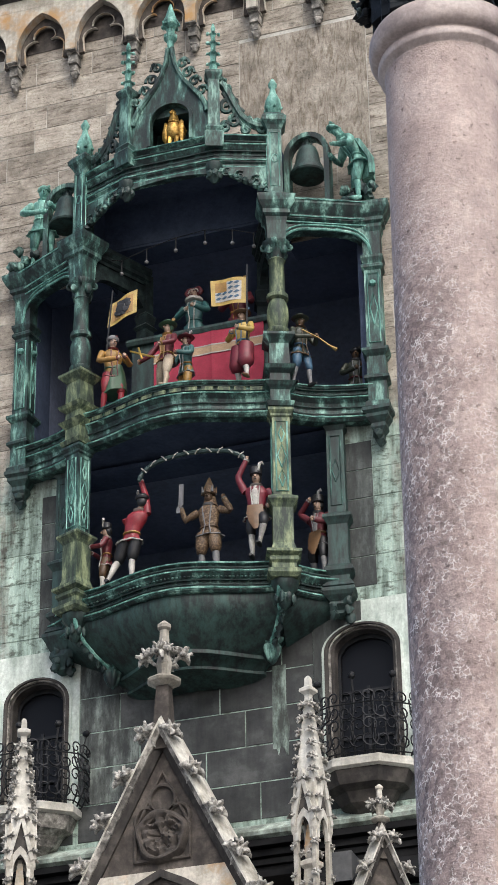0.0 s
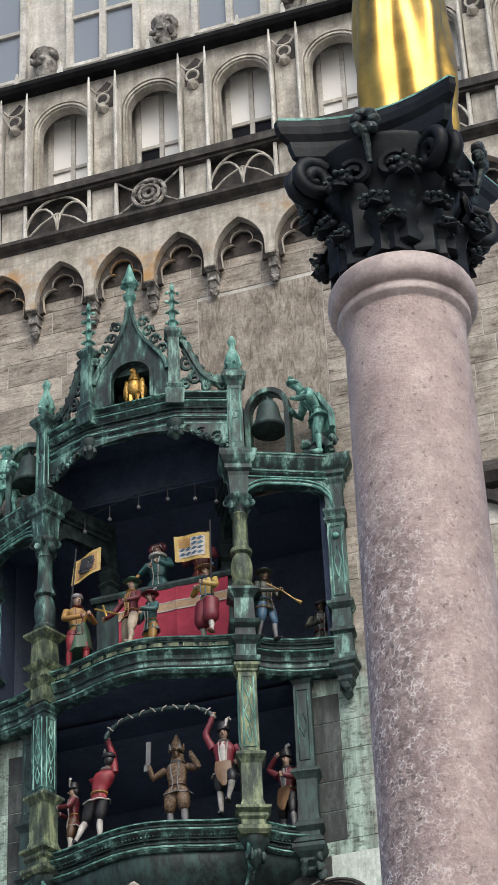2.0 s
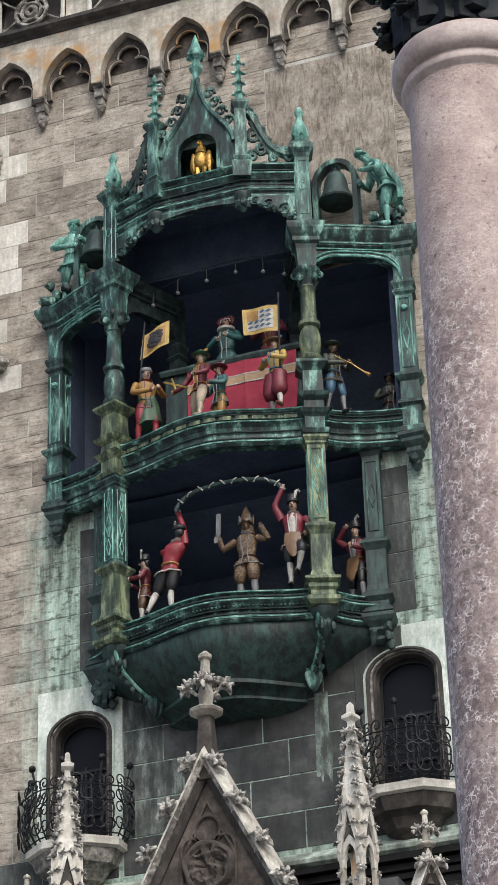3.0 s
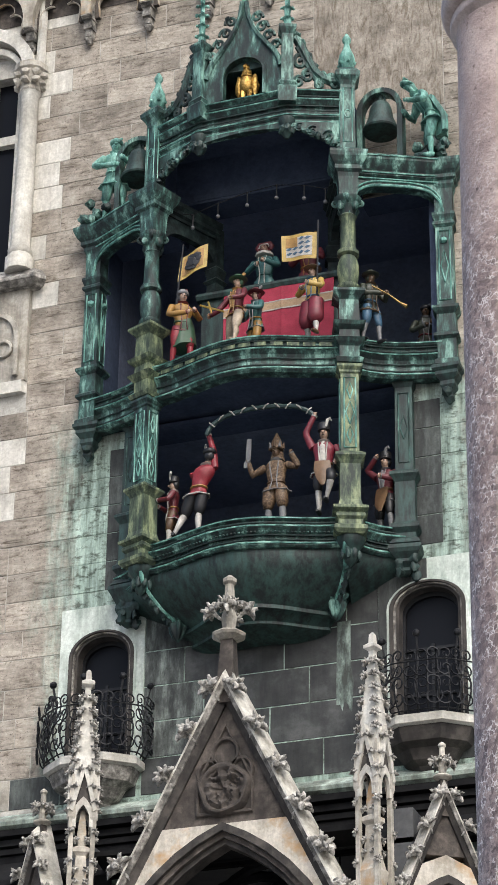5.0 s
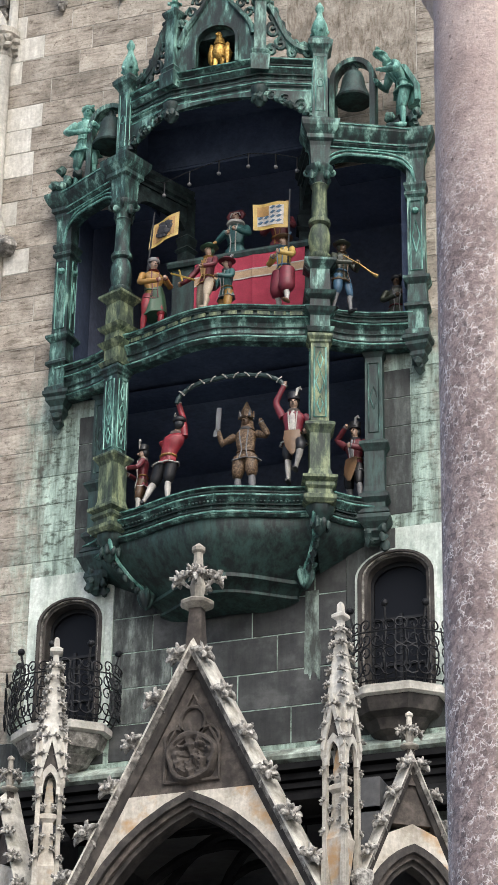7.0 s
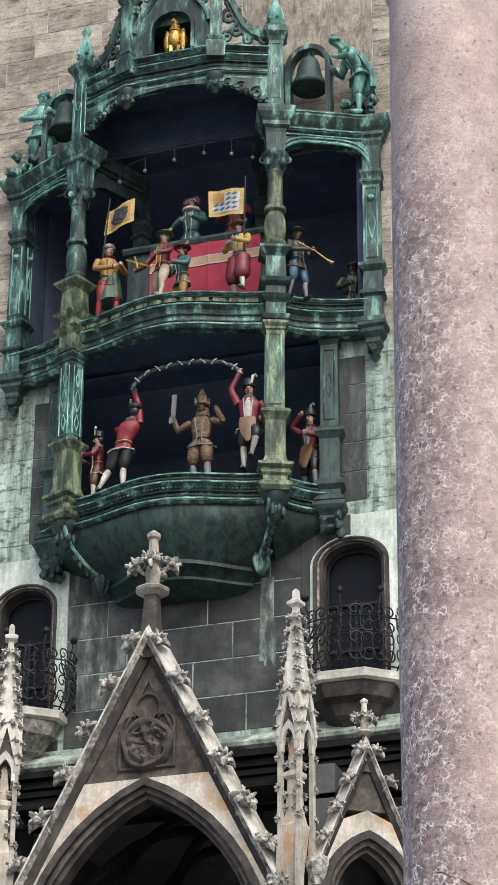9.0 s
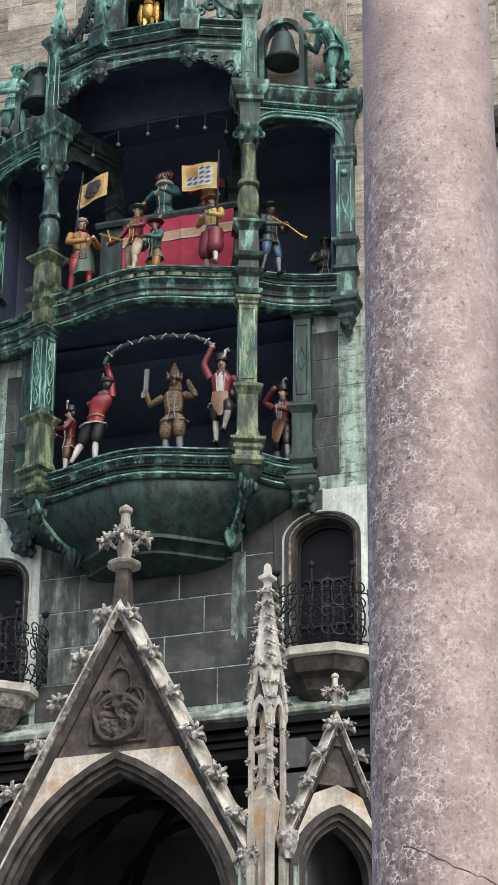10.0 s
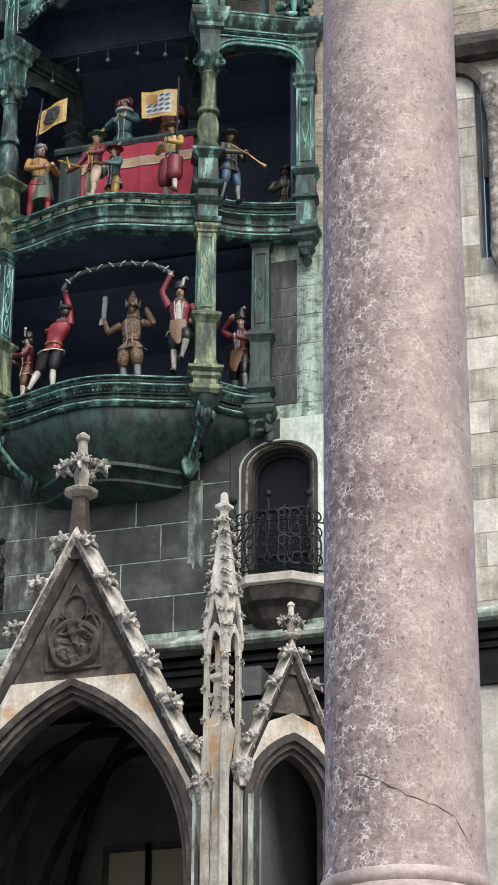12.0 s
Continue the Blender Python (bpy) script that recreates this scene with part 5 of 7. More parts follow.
for s in (-1, 1):
    x, y = X0 + s * CX, CY
    bm = bmesh.new()
    turned(bm, [(0.04, 34.0), (0.14, 34.15), (0.1, 34.25), (0.2, 34.4), (0.2, 34.5)], x, y, 8)
    drop = part("drop_knob", bm, COPPER_DARK, bay, "leafy drop under the canopy corner", True)
    for i in range(6):
        bm = bmesh.new()
        blob(bm, (x + 0.12 * math.cos(i * 1.05), y + 0.12 * math.sin(i * 1.05), 34.22), 0.08, 2, 0.3, 0, (0.9, 0.9, 1.3))
        part("drop_leaf", bm, COPPER_DARK, drop, "", True)
    bm = bmesh.new()
    turned(bm, [(0.2, 34.9), (0.22, 35.28), (0.16, 35.36), (0.19, 35.44), (0.14, 35.52), (0.13, 36.8), (0.17, 36.88), (0.2, 36.95), (0.2, 37.02), (0.1, 37.1)], x, y, 4, 22 * s)
    pin = part("pinnacle_post", bm, COPPER, bay, "slim copper pinnacle")
    bm = bmesh.new()
    turned(bm, [(0.1, 37.08), (0.09, 37.25), (0.13, 37.3), (0.07, 37.36), (0.08, 37.55), (0.12, 37.6), (0.06, 37.66), (0.065, 37.85), (0.105, 37.9), (0.05, 37.96), (0.05, 38.12), (0.085, 38.17), (0.04, 38.22), (0.06, 38.32), (0.02, 38.46)], x, y, 8)
    for z in (37.3, 37.6, 37.9, 38.17):
        for i in range(4):
            blob(bm, (x + 0.12 * math.cos(i * 1.57 + 0.4), y + 0.12 * math.sin(i * 1.57 + 0.4), z), 0.05, 1, 0.3)
    part("spirelet", bm, COPPER_PALE, pin, "pale green crocketed spirelet")
    # scrolled wing between pinnacle and post
    bm = bmesh.new()
    p0, p1 = Vector((X0 + s * (CX + 0.15), CY + 0.05)), Vector((X0 + s * (PX - 0.15), PY - 0.02))

    def on(u, z):
        p = p0 + (p1 - p0) * u
        return (p.x, p.y, z)
    curve = [(0.0, 36.75), (0.06, 36.7), (0.16, 36.5), (0.3, 36.15), (0.45, 35.85), (0.62, 35.68), (0.8, 35.6), (0.95, 35.62)]
    tube(bm, [on(u, z) for u, z in curve], 0.105, 7)
    tube(bm, [on(u, z - 0.2) for u, z in curve[1:6]], 0.055, 6)
    for uc, zc, r in ((0.14, 36.1, 0.24), (0.3, 35.72, 0.2), (0.9, 35.52, 0.14), (0.55, 35.5, 0.14), (0.1, 35.55, 0.16)):
        tube(bm, [on(uc + u / 1.3, z) for u, z in spiral(0, zc, r, 0.03, 0.5, 1.4, 16)], 0.05, 6)
    for u, z in curve:
        blob(bm, on(u, z + 0.12), 0.09, 2, 0.35)
    part("scroll_wing", bm, COPPER, bay, "openwork copper scroll", True)

gable_in = rounded(0.47, 36.0, 0.42, 16, X0, 35.35)
ogee = [(-0.9, 35.35), (-0.9, 36.0), (-0.86, 36.2), (-0.74, 36.45), (-0.56, 36.7), (-0.38, 36.95), (-0.22, 37.25), (-0.1, 37.6), (-0.05, 38.0)]
gable_out = resample([(X0 + x, z) for x, z in ogee] + [(X0 - x, z) for x, z in ogee[::-1]], len(gable_in))
bm = bmesh.new()
band(bm, gable_in, gable_out, CY - 0.02, CY + 0.12)
ogive = part("ogee_gable", bm, COPPER, bay, "ogee copper gable round an arched niche")
bm = bmesh.new()
for side in (1, -1):
    tube(bm, [(X0 + side * x, CY - 0.05, z) for x, z in ogee[1:]], [0.07] * 4 + [0.06] * 4, 6)
band(bm, rounded(0.47, 36.0, 0.42, 16, X0, 35.35), rounded(0.55, 36.0, 0.5, 16, X0, 35.35), CY - 0.07, CY)
for side in (1, -1):
    for x, z, r in ((-0.78, 36.62, 0.14), (-0.6, 36.92, 0.15), (-0.44, 37.2, 0.16), (-0.32, 37.5, 0.15)):
        tube(bm, [(X0 + side * (x + u), CY - 0.04, w) for u, w in spiral(0, z, r, 0.03, 3.4, -1.3, 14)], 0.04, 5)
        blob(bm, (X0 + side * (x - 0.06), CY - 0.04, z + 0.08), 0.08, 1, 0.4)
part("gable_leafwork", bm, COPPER, ogive, "curled copper leaves along the gable", True)
bm = bmesh.new()
turned(bm, [(0.06, 37.95), (0.09, 38.2), (0.16, 38.3), (0.17, 38.38), (0.1, 38.44), (0.1, 38.56), (0.19, 38.66), (0.2, 38.76), (0.14, 38.88), (0.02, 39.32)], X0, CY, 8)
for i in range(6):
    blob(bm, (X0 + 0.18 * math.cos(i * 1.05), CY + 0.18 * math.sin(i * 1.05), 38.68), 0.06, 1, 0.2)
part("gable_finial", bm, COPPER_PALE, ogive, "pale green pointed finial")
bm = bmesh.new()
box(bm, X0 - 0.9, X0 + 0.9, CY + 0.75, CY + 0.82, 35.25, 36.9)
box(bm, X0 - 0.95, X0 - 0.6, CY + 0.12, CY + 0.8, 35.25, 36.2)
box(bm, X0 + 0.6, X0 + 0.95, CY + 0.12, CY + 0.8, 35.25, 36.2)
prism(bm, [(X0 - 0.95, 36.2), (X0 + 0.95, 36.2), (X0, 37.4)], CY + 0.12, CY + 0.82, "y")
part("niche_box", bm, COPPER_DARK, ogive)
bm = bmesh.new()
tube(bm, [(X0 - 2.0, -0.6, 33.3), (X0 - 1.55, -0.6, 33.17), (X0 - 0.95, -0.6, 33.35), (X0 - 0.25, -0.6, 33.5), (X0 + 0.45, -0.6, 33.55), (X0 + 1.1, -0.6, 33.4), (X0 + 1.6, -0.6, 33.2), (X0 + 2.0, -0.6, 33.4)], 0.01, 5)
chain = part("lamp_wire", bm, IRON, bay, "dark wire of a row of small hanging lamps")
for x, z in ((-1.55, 32.82), (-0.95, 33.0), (-0.25, 33.15), (0.45, 33.2), (1.1, 33.05), (1.6, 32.85)):
    bm = bmesh.new()
    turned(bm, [(0.025, z + 0.04), (0.018, z + 0.1), (0.018, z + 0.3), (0.03, z + 0.34), (0.01, z + 0.36)], X0 + x, -0.6, 8)
    rod = part("lamp_rod", bm, IRON, chain)
    bm = bmesh.new()
    blob(bm, (X0 + x, -0.6, z), 0.048, 2, 0.0)
    part("lamp_bulb", bm, P_GREY, rod, "small unlit bulb", True)


# ---- bells and green bell-ringer statues ----
def bell(x, y, z):
    b = thing("bell", "dark bronze bell hung under a curved copper hoop", "bell", (x, y, z), "bells")
    bm = bmesh.new()
    turned(bm, [(0.4, z), (0.42, z + 0.04), (0.36, z + 0.16), (0.29, z + 0.34), (0.25, z + 0.6), (0.2, z + 0.74), (0.08, z + 0.8), (0.06, z + 0.92)], x, y, 20)
    part("bell_body", bm, COPPER_DARK, b, "dark bronze bell body", True)
    bm = bmesh.new()
    tube(bm, [(x, y, z + 0.9), (x, y, z + 1.12)], 0.05, 6)
    for u in (-0.08, 0.08):
        tube(bm, [(x + u, y, z + 0.78), (x + u * 1.3, y, z + 0.92), (x, y, z + 1.02)], 0.03, 6)
    part("hanger", bm, COPPER_DARK, b)
    bm = bmesh.new()
    arc = [(x - 0.47, y, z - 0.92)] + [(x - 0.47 * math.cos(math.pi * i / 12), y, z + 0.55 + 0.52 * math.sin(math.pi * i / 12)) for i in range(13)] + [(x + 0.47, y, z - 0.92)]
    for p, q in zip(arc, arc[1:]):
        d = Vector((q[0] - p[0], 0, q[2] - p[2])).normalized()
        o = Vector((-d.z, 0, d.x)) * 0.06
        rings(bm, [[(c[0] + o.x * e, y + w, c[2] + o.z * e) for e, w in ((-1, -0.14), (1, -0.14), (1, 0.14), (-1, 0.14))] for c in (p, q)])
    part("hoop", bm, COPPER, b, "curved copper hoop")


bell(X0 + 2.92, -0.62, 34.4)
bell(X0 - 2.92, -0.62, 34.4)

# dark lining added on the wall inside the bay, its deep shade put into the colour
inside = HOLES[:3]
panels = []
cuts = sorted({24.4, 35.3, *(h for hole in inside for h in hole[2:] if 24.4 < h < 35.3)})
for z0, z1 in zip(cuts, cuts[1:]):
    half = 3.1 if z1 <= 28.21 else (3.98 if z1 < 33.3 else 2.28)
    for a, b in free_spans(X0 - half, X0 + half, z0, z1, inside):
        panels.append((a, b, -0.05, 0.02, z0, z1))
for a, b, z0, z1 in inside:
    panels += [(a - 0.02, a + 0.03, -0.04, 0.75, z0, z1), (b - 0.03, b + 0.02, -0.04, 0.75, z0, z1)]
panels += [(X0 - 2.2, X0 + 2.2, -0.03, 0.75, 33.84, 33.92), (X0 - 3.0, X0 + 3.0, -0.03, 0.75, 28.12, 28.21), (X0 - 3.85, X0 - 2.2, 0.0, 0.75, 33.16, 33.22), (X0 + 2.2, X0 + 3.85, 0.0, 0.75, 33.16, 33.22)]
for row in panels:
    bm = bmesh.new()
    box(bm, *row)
    part("lining_panel", bm, INNER, bay, "added lining panel coloured as deep shade")


# ---- marble column on the square ----
KX, KY = 13.41, -31.85
column = thing("marble_column", "tall red marble column with a black bronze capital", "column", (KX, KY, 0))
bm = bmesh.new()
turned(bm, [(1.6, 0.0), (1.6, 0.4), (1.3, 0.42), (1.3, 0.8)], KX, KY, 4)
turned(bm, [(0.95, 0.8), (0.95, 1.0), (0.85, 1.1), (0.8, 4.3), (0.9, 4.45), (0.95, 4.6), (0.95, 4.75), (0.7, 4.8)], KX, KY, 4)
part("pedestal", bm, MARBLE_PLAIN, column, "square marble pedestal")
bm = bmesh.new()
turned(bm, [(0.62, 4.78), (0.66, 4.86), (0.66, 4.95), (0.6, 5.03), (0.53, 5.06), (0.53, 5.1), (0.56, 5.14), (0.56, 5.2), (0.5, 5.25), (0.47, 5.262), (0.492, 5.28), (0.496, 5.30), (0.496, 5.325), (0.488, 5.34), (0.44, 5.343)], KX, KY, 64)
part("base", bm, MARBLE_PLAIN, column, "", True)
bm = bmesh.new()
prof = [(0.478, 5.34), (0.474, 5.37), (0.46, 5.42), (0.4535, 5.48)]
for i in range(1, 15):
    t = i / 14
    prof.append((0.452 - 0.034 * t ** 1.7, 5.5 + (12.12 - 5.5) * t))
prof += [(0.425, 12.17)]
turned(bm, prof, KX, KY, 72)
part("shaft", bm, MARBLE, column, "pitted pinkish marble shaft", True)
bm = bmesh.new()
turned(bm, [(0.42, 12.14), (0.43, 12.16), (0.458, 12.175), (0.462, 12.19), (0.462, 12.235), (0.45, 12.25), (0.452, 12.262), (0.495, 12.275), (0.515, 12.31), (0.522, 12.36), (0.515, 12.42), (0.49, 12.47), (0.44, 12.51)], KX, KY, 72)
part("collar", bm, MARBLE_PLAIN, column, "rounded marble collar", True)
bm = bmesh.new()
turned(bm, [(0.40, 12.5), (0.40, 12.7), (0.42, 13.0), (0.47, 13.25), (0.6, 13.42), (0.6, 13.46)], KX, KY, 32)
capital = part("capital", bm, BLACK_BRONZE, column, "black bronze leaf capital", True)


def leaf(bm, a, z, h, r, out, w):
    """An acanthus leaf that stands on the bell and curls over at the tip."""
    o, t = Vector((math.cos(a), math.sin(a))), Vector((-math.sin(a), math.cos(a)))
    loops = []
    for i in range(15):
        f = i / 14
        rr = r + 0.03 + out * max(0.0, f - 0.45) ** 1.4 * 2.2
        zz = z + h * (f if f < 0.8 else 0.8 - (f - 0.8) * 0.9)
        ww = w * (0.92 + 0.2 * math.sin(f * math.pi * 7.0)) * (1 - 0.35 * max(0, f - 0.75) * 4)
        c = Vector((KX, KY)) + o * rr
        cross = []
        for u, dp in ((-1, -0.02), (-0.55, 0.02), (0, 0.055), (0.55, 0.02), (1, -0.02), (0.4, -0.03), (-0.4, -0.03)):
            p = c + t * (u * ww) + o * dp
            cross.append((p.x, p.y, zz))
        loops.append(cross)
    rings(bm, loops)
    tip = Vector((KX, KY)) + o * (r + out * 0.95)
    # paler beads put the light on the curled tips into the bronze colour
    for u, k in ((-0.85, 0.16), (-0.45, 0.2), (0.0, 0.22), (0.45, 0.2), (0.85, 0.16)):
        blob(bm, (tip.x + o.x * 0.045 + t.x * u * w, tip.y + o.y * 0.045 + t.y * u * w, z + h * (0.80 - 0.07 * abs(u))), w * k, 2, 0.1, 1, (1.0, 1.0, 0.7))
    for u, k in ((-0.7, 0.3), (-0.25, 0.36), (0.25, 0.36), (0.7, 0.3)):
        blob(bm, (tip.x + t.x * u * w, tip.y + t.y * u * w, z + h * (0.74 - 0.08 * abs(u))), w * k * 1.15, 2, 0.08, 0, (0.85, 0.85, 0.8))



for row, (z, h, r, out, w, off) in enumerate(((12.52, 0.3, 0.40, 0.13, 0.1, 0.2), (12.52, 0.5, 0.40, 0.17, 0.115, 0.0), (12.6, 0.72, 0.41, 0.21, 0.12, 0.3927))):
    for i in range(8):
        bm = bmesh.new()
        leaf(bm, i * math.pi / 4 + off, z, h, r, out, w)
        part("acanthus_leaf", bm, [BLACK_BRONZE, GREEN_HIGHLIT_BRONZE], capital, "", True)
for i in range(4):
    a = math.pi / 4 + i * math.pi / 2
    o = Vector((math.cos(a), math.sin(a)))
    t = Vector((-o.y, o.x))
    for s in (-1, 1):
        bm = bmesh.new()
        tube(bm, [(KX + o.x * (0.66 + u) + t.x * 0.06 * s, KY + o.y * (0.66 + u) + t.y * 0.06 * s, z) for u, z in spiral(0, 13.24, 0.16, 0.02, 2.2, -1.7, 24)], [0.05] * 20 + [0.035] * 5, 8)
        part("volute", bm, BLACK_BRONZE, capital, "", True)
    b = i * math.pi / 2
    q = Vector((math.cos(b), math.sin(b)))
    w = Vector((-q.y, q.x))
    for s in (-1, 1):
        bm = bmesh.new()
        tube(bm, [(KX + q.x * 0.5 + w.x * s * (0.14 + u), KY + q.y * 0.5 + w.y * s * (0.14 + u), z) for u, z in spiral(0, 13.22, 0.11, 0.02, 0.8, 1.4, 18)], 0.035, 6)
        part("inner_scroll", bm, BLACK_BRONZE, capital, "", True)
    bm = bmesh.new()
    for k in range(7):
        ang = k * 0.9
        blob(bm, (KX + q.x * 0.66 + w.x * 0.07 * math.cos(ang), KY + q.y * 0.66 + w.y * 0.07 * math.cos(ang), 13.52 + 0.08 * math.sin(ang)), 0.05, 2, 0.08)
    tube(bm, [(KX + q.x * 0.6, KY + q.y * 0.6, 13.2), (KX + q.x * 0.66, KY + q.y * 0.66, 13.4)], [0.02, 0.03], 8)
    part("flower", bm, GREEN_HIGHLIT_BRONZE, capital, "greenish bronze flower on the abacus")
plan = []
for i in range(4):
    a0 = math.pi / 4 + i * math.pi / 2
    c0, c1 = Vector((math.cos(a0), math.sin(a0))), Vector((math.cos(a0 + math.pi / 2), math.sin(a0 + math.pi / 2)))
    for j in range(10):
        f = (j + 0.0) / 10
        f = 0.045 + f * (0.91 / 0.9)
        p = c0 + (c1 - c0) * f
        m = (c0 + c1).normalized()
        p = p - m * 0.19 * math.sin(math.pi * min(f, 1.0))
        plan.append(p)
bm = bmesh.new()
rings(bm, [[(KX + p.x * k, KY + p.y * k, z) for p in plan] for k, z in ((0.78, 13.42), (0.84, 13.45), (0.87, 13.52), (0.88, 13.57), (0.95, 13.62), (0.98, 13.68), (0.98, 13.74))])
part("abacus", bm, BLACK_BRONZE, capital, "black bronze abacus with hollow sides")
bm = bmesh.new()
rings(bm, [[(KX + p.x * k, KY + p.y * k, z) for p in plan] for k, z in ((0.985, 13.735), (0.97, 13.76))])
part("abacus_top", bm, COPPER_PALE, capital, "green weathered sheet edge")

# gilded statue, a plain draped form
bm = bmesh.new()
turned(bm, [(0.31, 13.755), (0.32, 13.8), (0.32, 13.88), (0.3, 13.92)], KX + 0.17, KY + 0.02, 24)
loops = []
for z, r in ((13.86, 0.36), (13.92, 0.39), (14.02, 0.385), (14.1, 0.38), (14.25, 0.40), (14.4, 0.42), (14.6, 0.43), (14.8, 0.43), (15.0, 0.42), (15.2, 0.41), (15.5, 0.36), (15.7, 0.2), (15.8, 0.12), (15.95, 0.15), (16.1, 0.12), (16.2, 0.04)):
    lp = []
    for i in range(96):
        a = 2 * math.pi * i / 96
        amp = 0.115 if z < 15.3 else 0.0
        fold = math.sin(4 * a + 1.3 * math.sin(a + 0.9 * (z - 14)) - 2.1 * (z - 14))
        k = 1 + 0.85 * amp * fold + 0.4 * amp * math.sin(9 * a + 4.0 * (z - 14) * math.cos(a)) + 0.35 * amp * math.sin(6 * (z - 14) - 3 * a)
        lp.append((KX + 0.17 + 0.86 * r * k * math.cos(a), KY + 0.02 + r * 0.9 * k * 0.82 * math.sin(a), z))
    loops.append(lp)
rings(bm, loops)
tagged(part("statue", bm, GOLD, None, "gilded draped statue on top of the column", True), category="statue")

# hairline crack near the foot of the shaft, a shallow dark groove line
bm = bmesh.new()
pts = []
for a, z in ((-111, 5.883), (-98, 5.842), (-85, 5.783), (-72, 5.726), (-60, 5.695), (-47, 5.664), (-38, 5.625), (-32, 5.55), (-25, 5.5)):
    pts.append((KX + 0.4525 * math.cos(radians(a)), KY + 0.4525 * math.sin(radians(a)), z))
pts = [(x, y, z + 0.008 * math.sin(i * 2.4)) for i, (x, y, z) in enumerate(resample(pts, 19))]
tube(bm, [(KX + (x - KX) * 0.4527 / math.hypot(x - KX, y - KY), KY + (y - KY) * 0.4527 / math.hypot(x - KX, y - KY), z) for x, y, z in pts], [0.0014 + 0.0016 * (1 + math.sin(i * 1.7)) for i in range(19)], 5)
part("crack", bm, P_BROWN, column, "dark hairline crack across the shaft")


# ---- stone screen of gables and pinnacles before the loggia ----
GX, GY = 0.17, -2.1
mb = bmesh.new()
bmesh.ops.create_icosphere(mb, subdivisions=4, radius=1.0)
lobes = [(Vector((math.cos(a) * math.cos(e), math.sin(a) * math.cos(e), math.sin(e))).normalized(), w, q)
         for e, n, off, w, q in ((-0.1, 4, 0.3, 0.27, 11.0), (0.15, 4, 1.1, 0.22, 16.0), (0.85, 3, 0.6, 0.19, 14.0), (1.57, 1, 0.0, 0.16, 14.0), (-1.57, 1, 0.0, 0.24, 22.0))
         for a in [off + 2 * math.pi * i / n for i in range(n)]]
for v in mb.verts:
    d = v.co.normalized()
    r = 0.10
    for way, w, q in lobes:
        r = max(r, 0.10 + w * math.exp(-q * (1 - d.dot(way))))
    r += 0.07 * noise.noise(d * 6.0) + 0.03 * noise.noise(d * 14.0)
    # tips curl down, then up
    v.co = Vector((d.x * r, d.y * r, d.z * r + 0.10 * math.sin(min(math.hypot(d.x, d.y) * r / 0.42, 1.0) * 3.0)))
CROCKET = finish("crocket", mb, [LEAFSTONE], True)


def finial(parent, x, y, zc, k):
    """A cross-flower finial with its collar at zc."""
    bm = bmesh.new()
    turned(bm, [(0.2 * k, zc - 1.45 * k), (0.125 * k, zc - 0.12 * k), (0.15 * k, zc)], x, y, 4)
    part("finial_shaft", bm, SMOKED_SHADED, parent, "tapering square shaft of the finial")
    bm = bmesh.new()
    turned(bm, [(0.18 * k, zc - 0.08 * k), (0.33 * k, zc), (0.36 * k, zc + 0.05 * k), (0.3 * k, zc + 0.1 * k), (0.13 * k, zc + 0.16 * k)], x, y, 8)
    part("finial_collar", bm, CREAM, parent, "projecting stone collar")
    bm = bmesh.new()
    turned(bm, [(0.13 * k, zc + 0.1 * k), (0.15 * k, zc + 0.3 * k), (0.17 * k, zc + 0.42 * k), (0.12 * k, zc + 0.6 * k), (0.105 * k, zc + 1.0 * k), (0.095 * k, zc + 1.15 * k), (0.145 * k, zc + 1.2 * k), (0.145 * k, zc + 1.27 * k), (0.03 * k, zc + 1.37 * k)], x, y, 8)
    part("finial_stem", bm, CREAM, parent)
    for i in range(4):
        a = i * math.pi / 2 + 0.15
        piece("finial_leaf", CROCKET, parent, Matrix.Translation((x + 0.33 * k * math.cos(a), y + 0.33 * k * math.sin(a), zc + 0.55 * k)) @ Euler((0, radians(50), a)).to_matrix().to_4x4() @ Matrix.Diagonal((k * 0.72, k * 0.62, k * 0.78, 1)))
        piece("finial_leaf", CROCKET, parent, Matrix.Translation((x + 0.14 * k * math.cos(a + 0.8), y + 0.14 * k * math.sin(a + 0.8), zc + 0.68 * k)) @ Euler((0, radians(25), a + 0.8)).to_matrix().to_4x4() @ Matrix.Diagonal((k * 0.42, k * 0.42, k * 0.5, 1)))


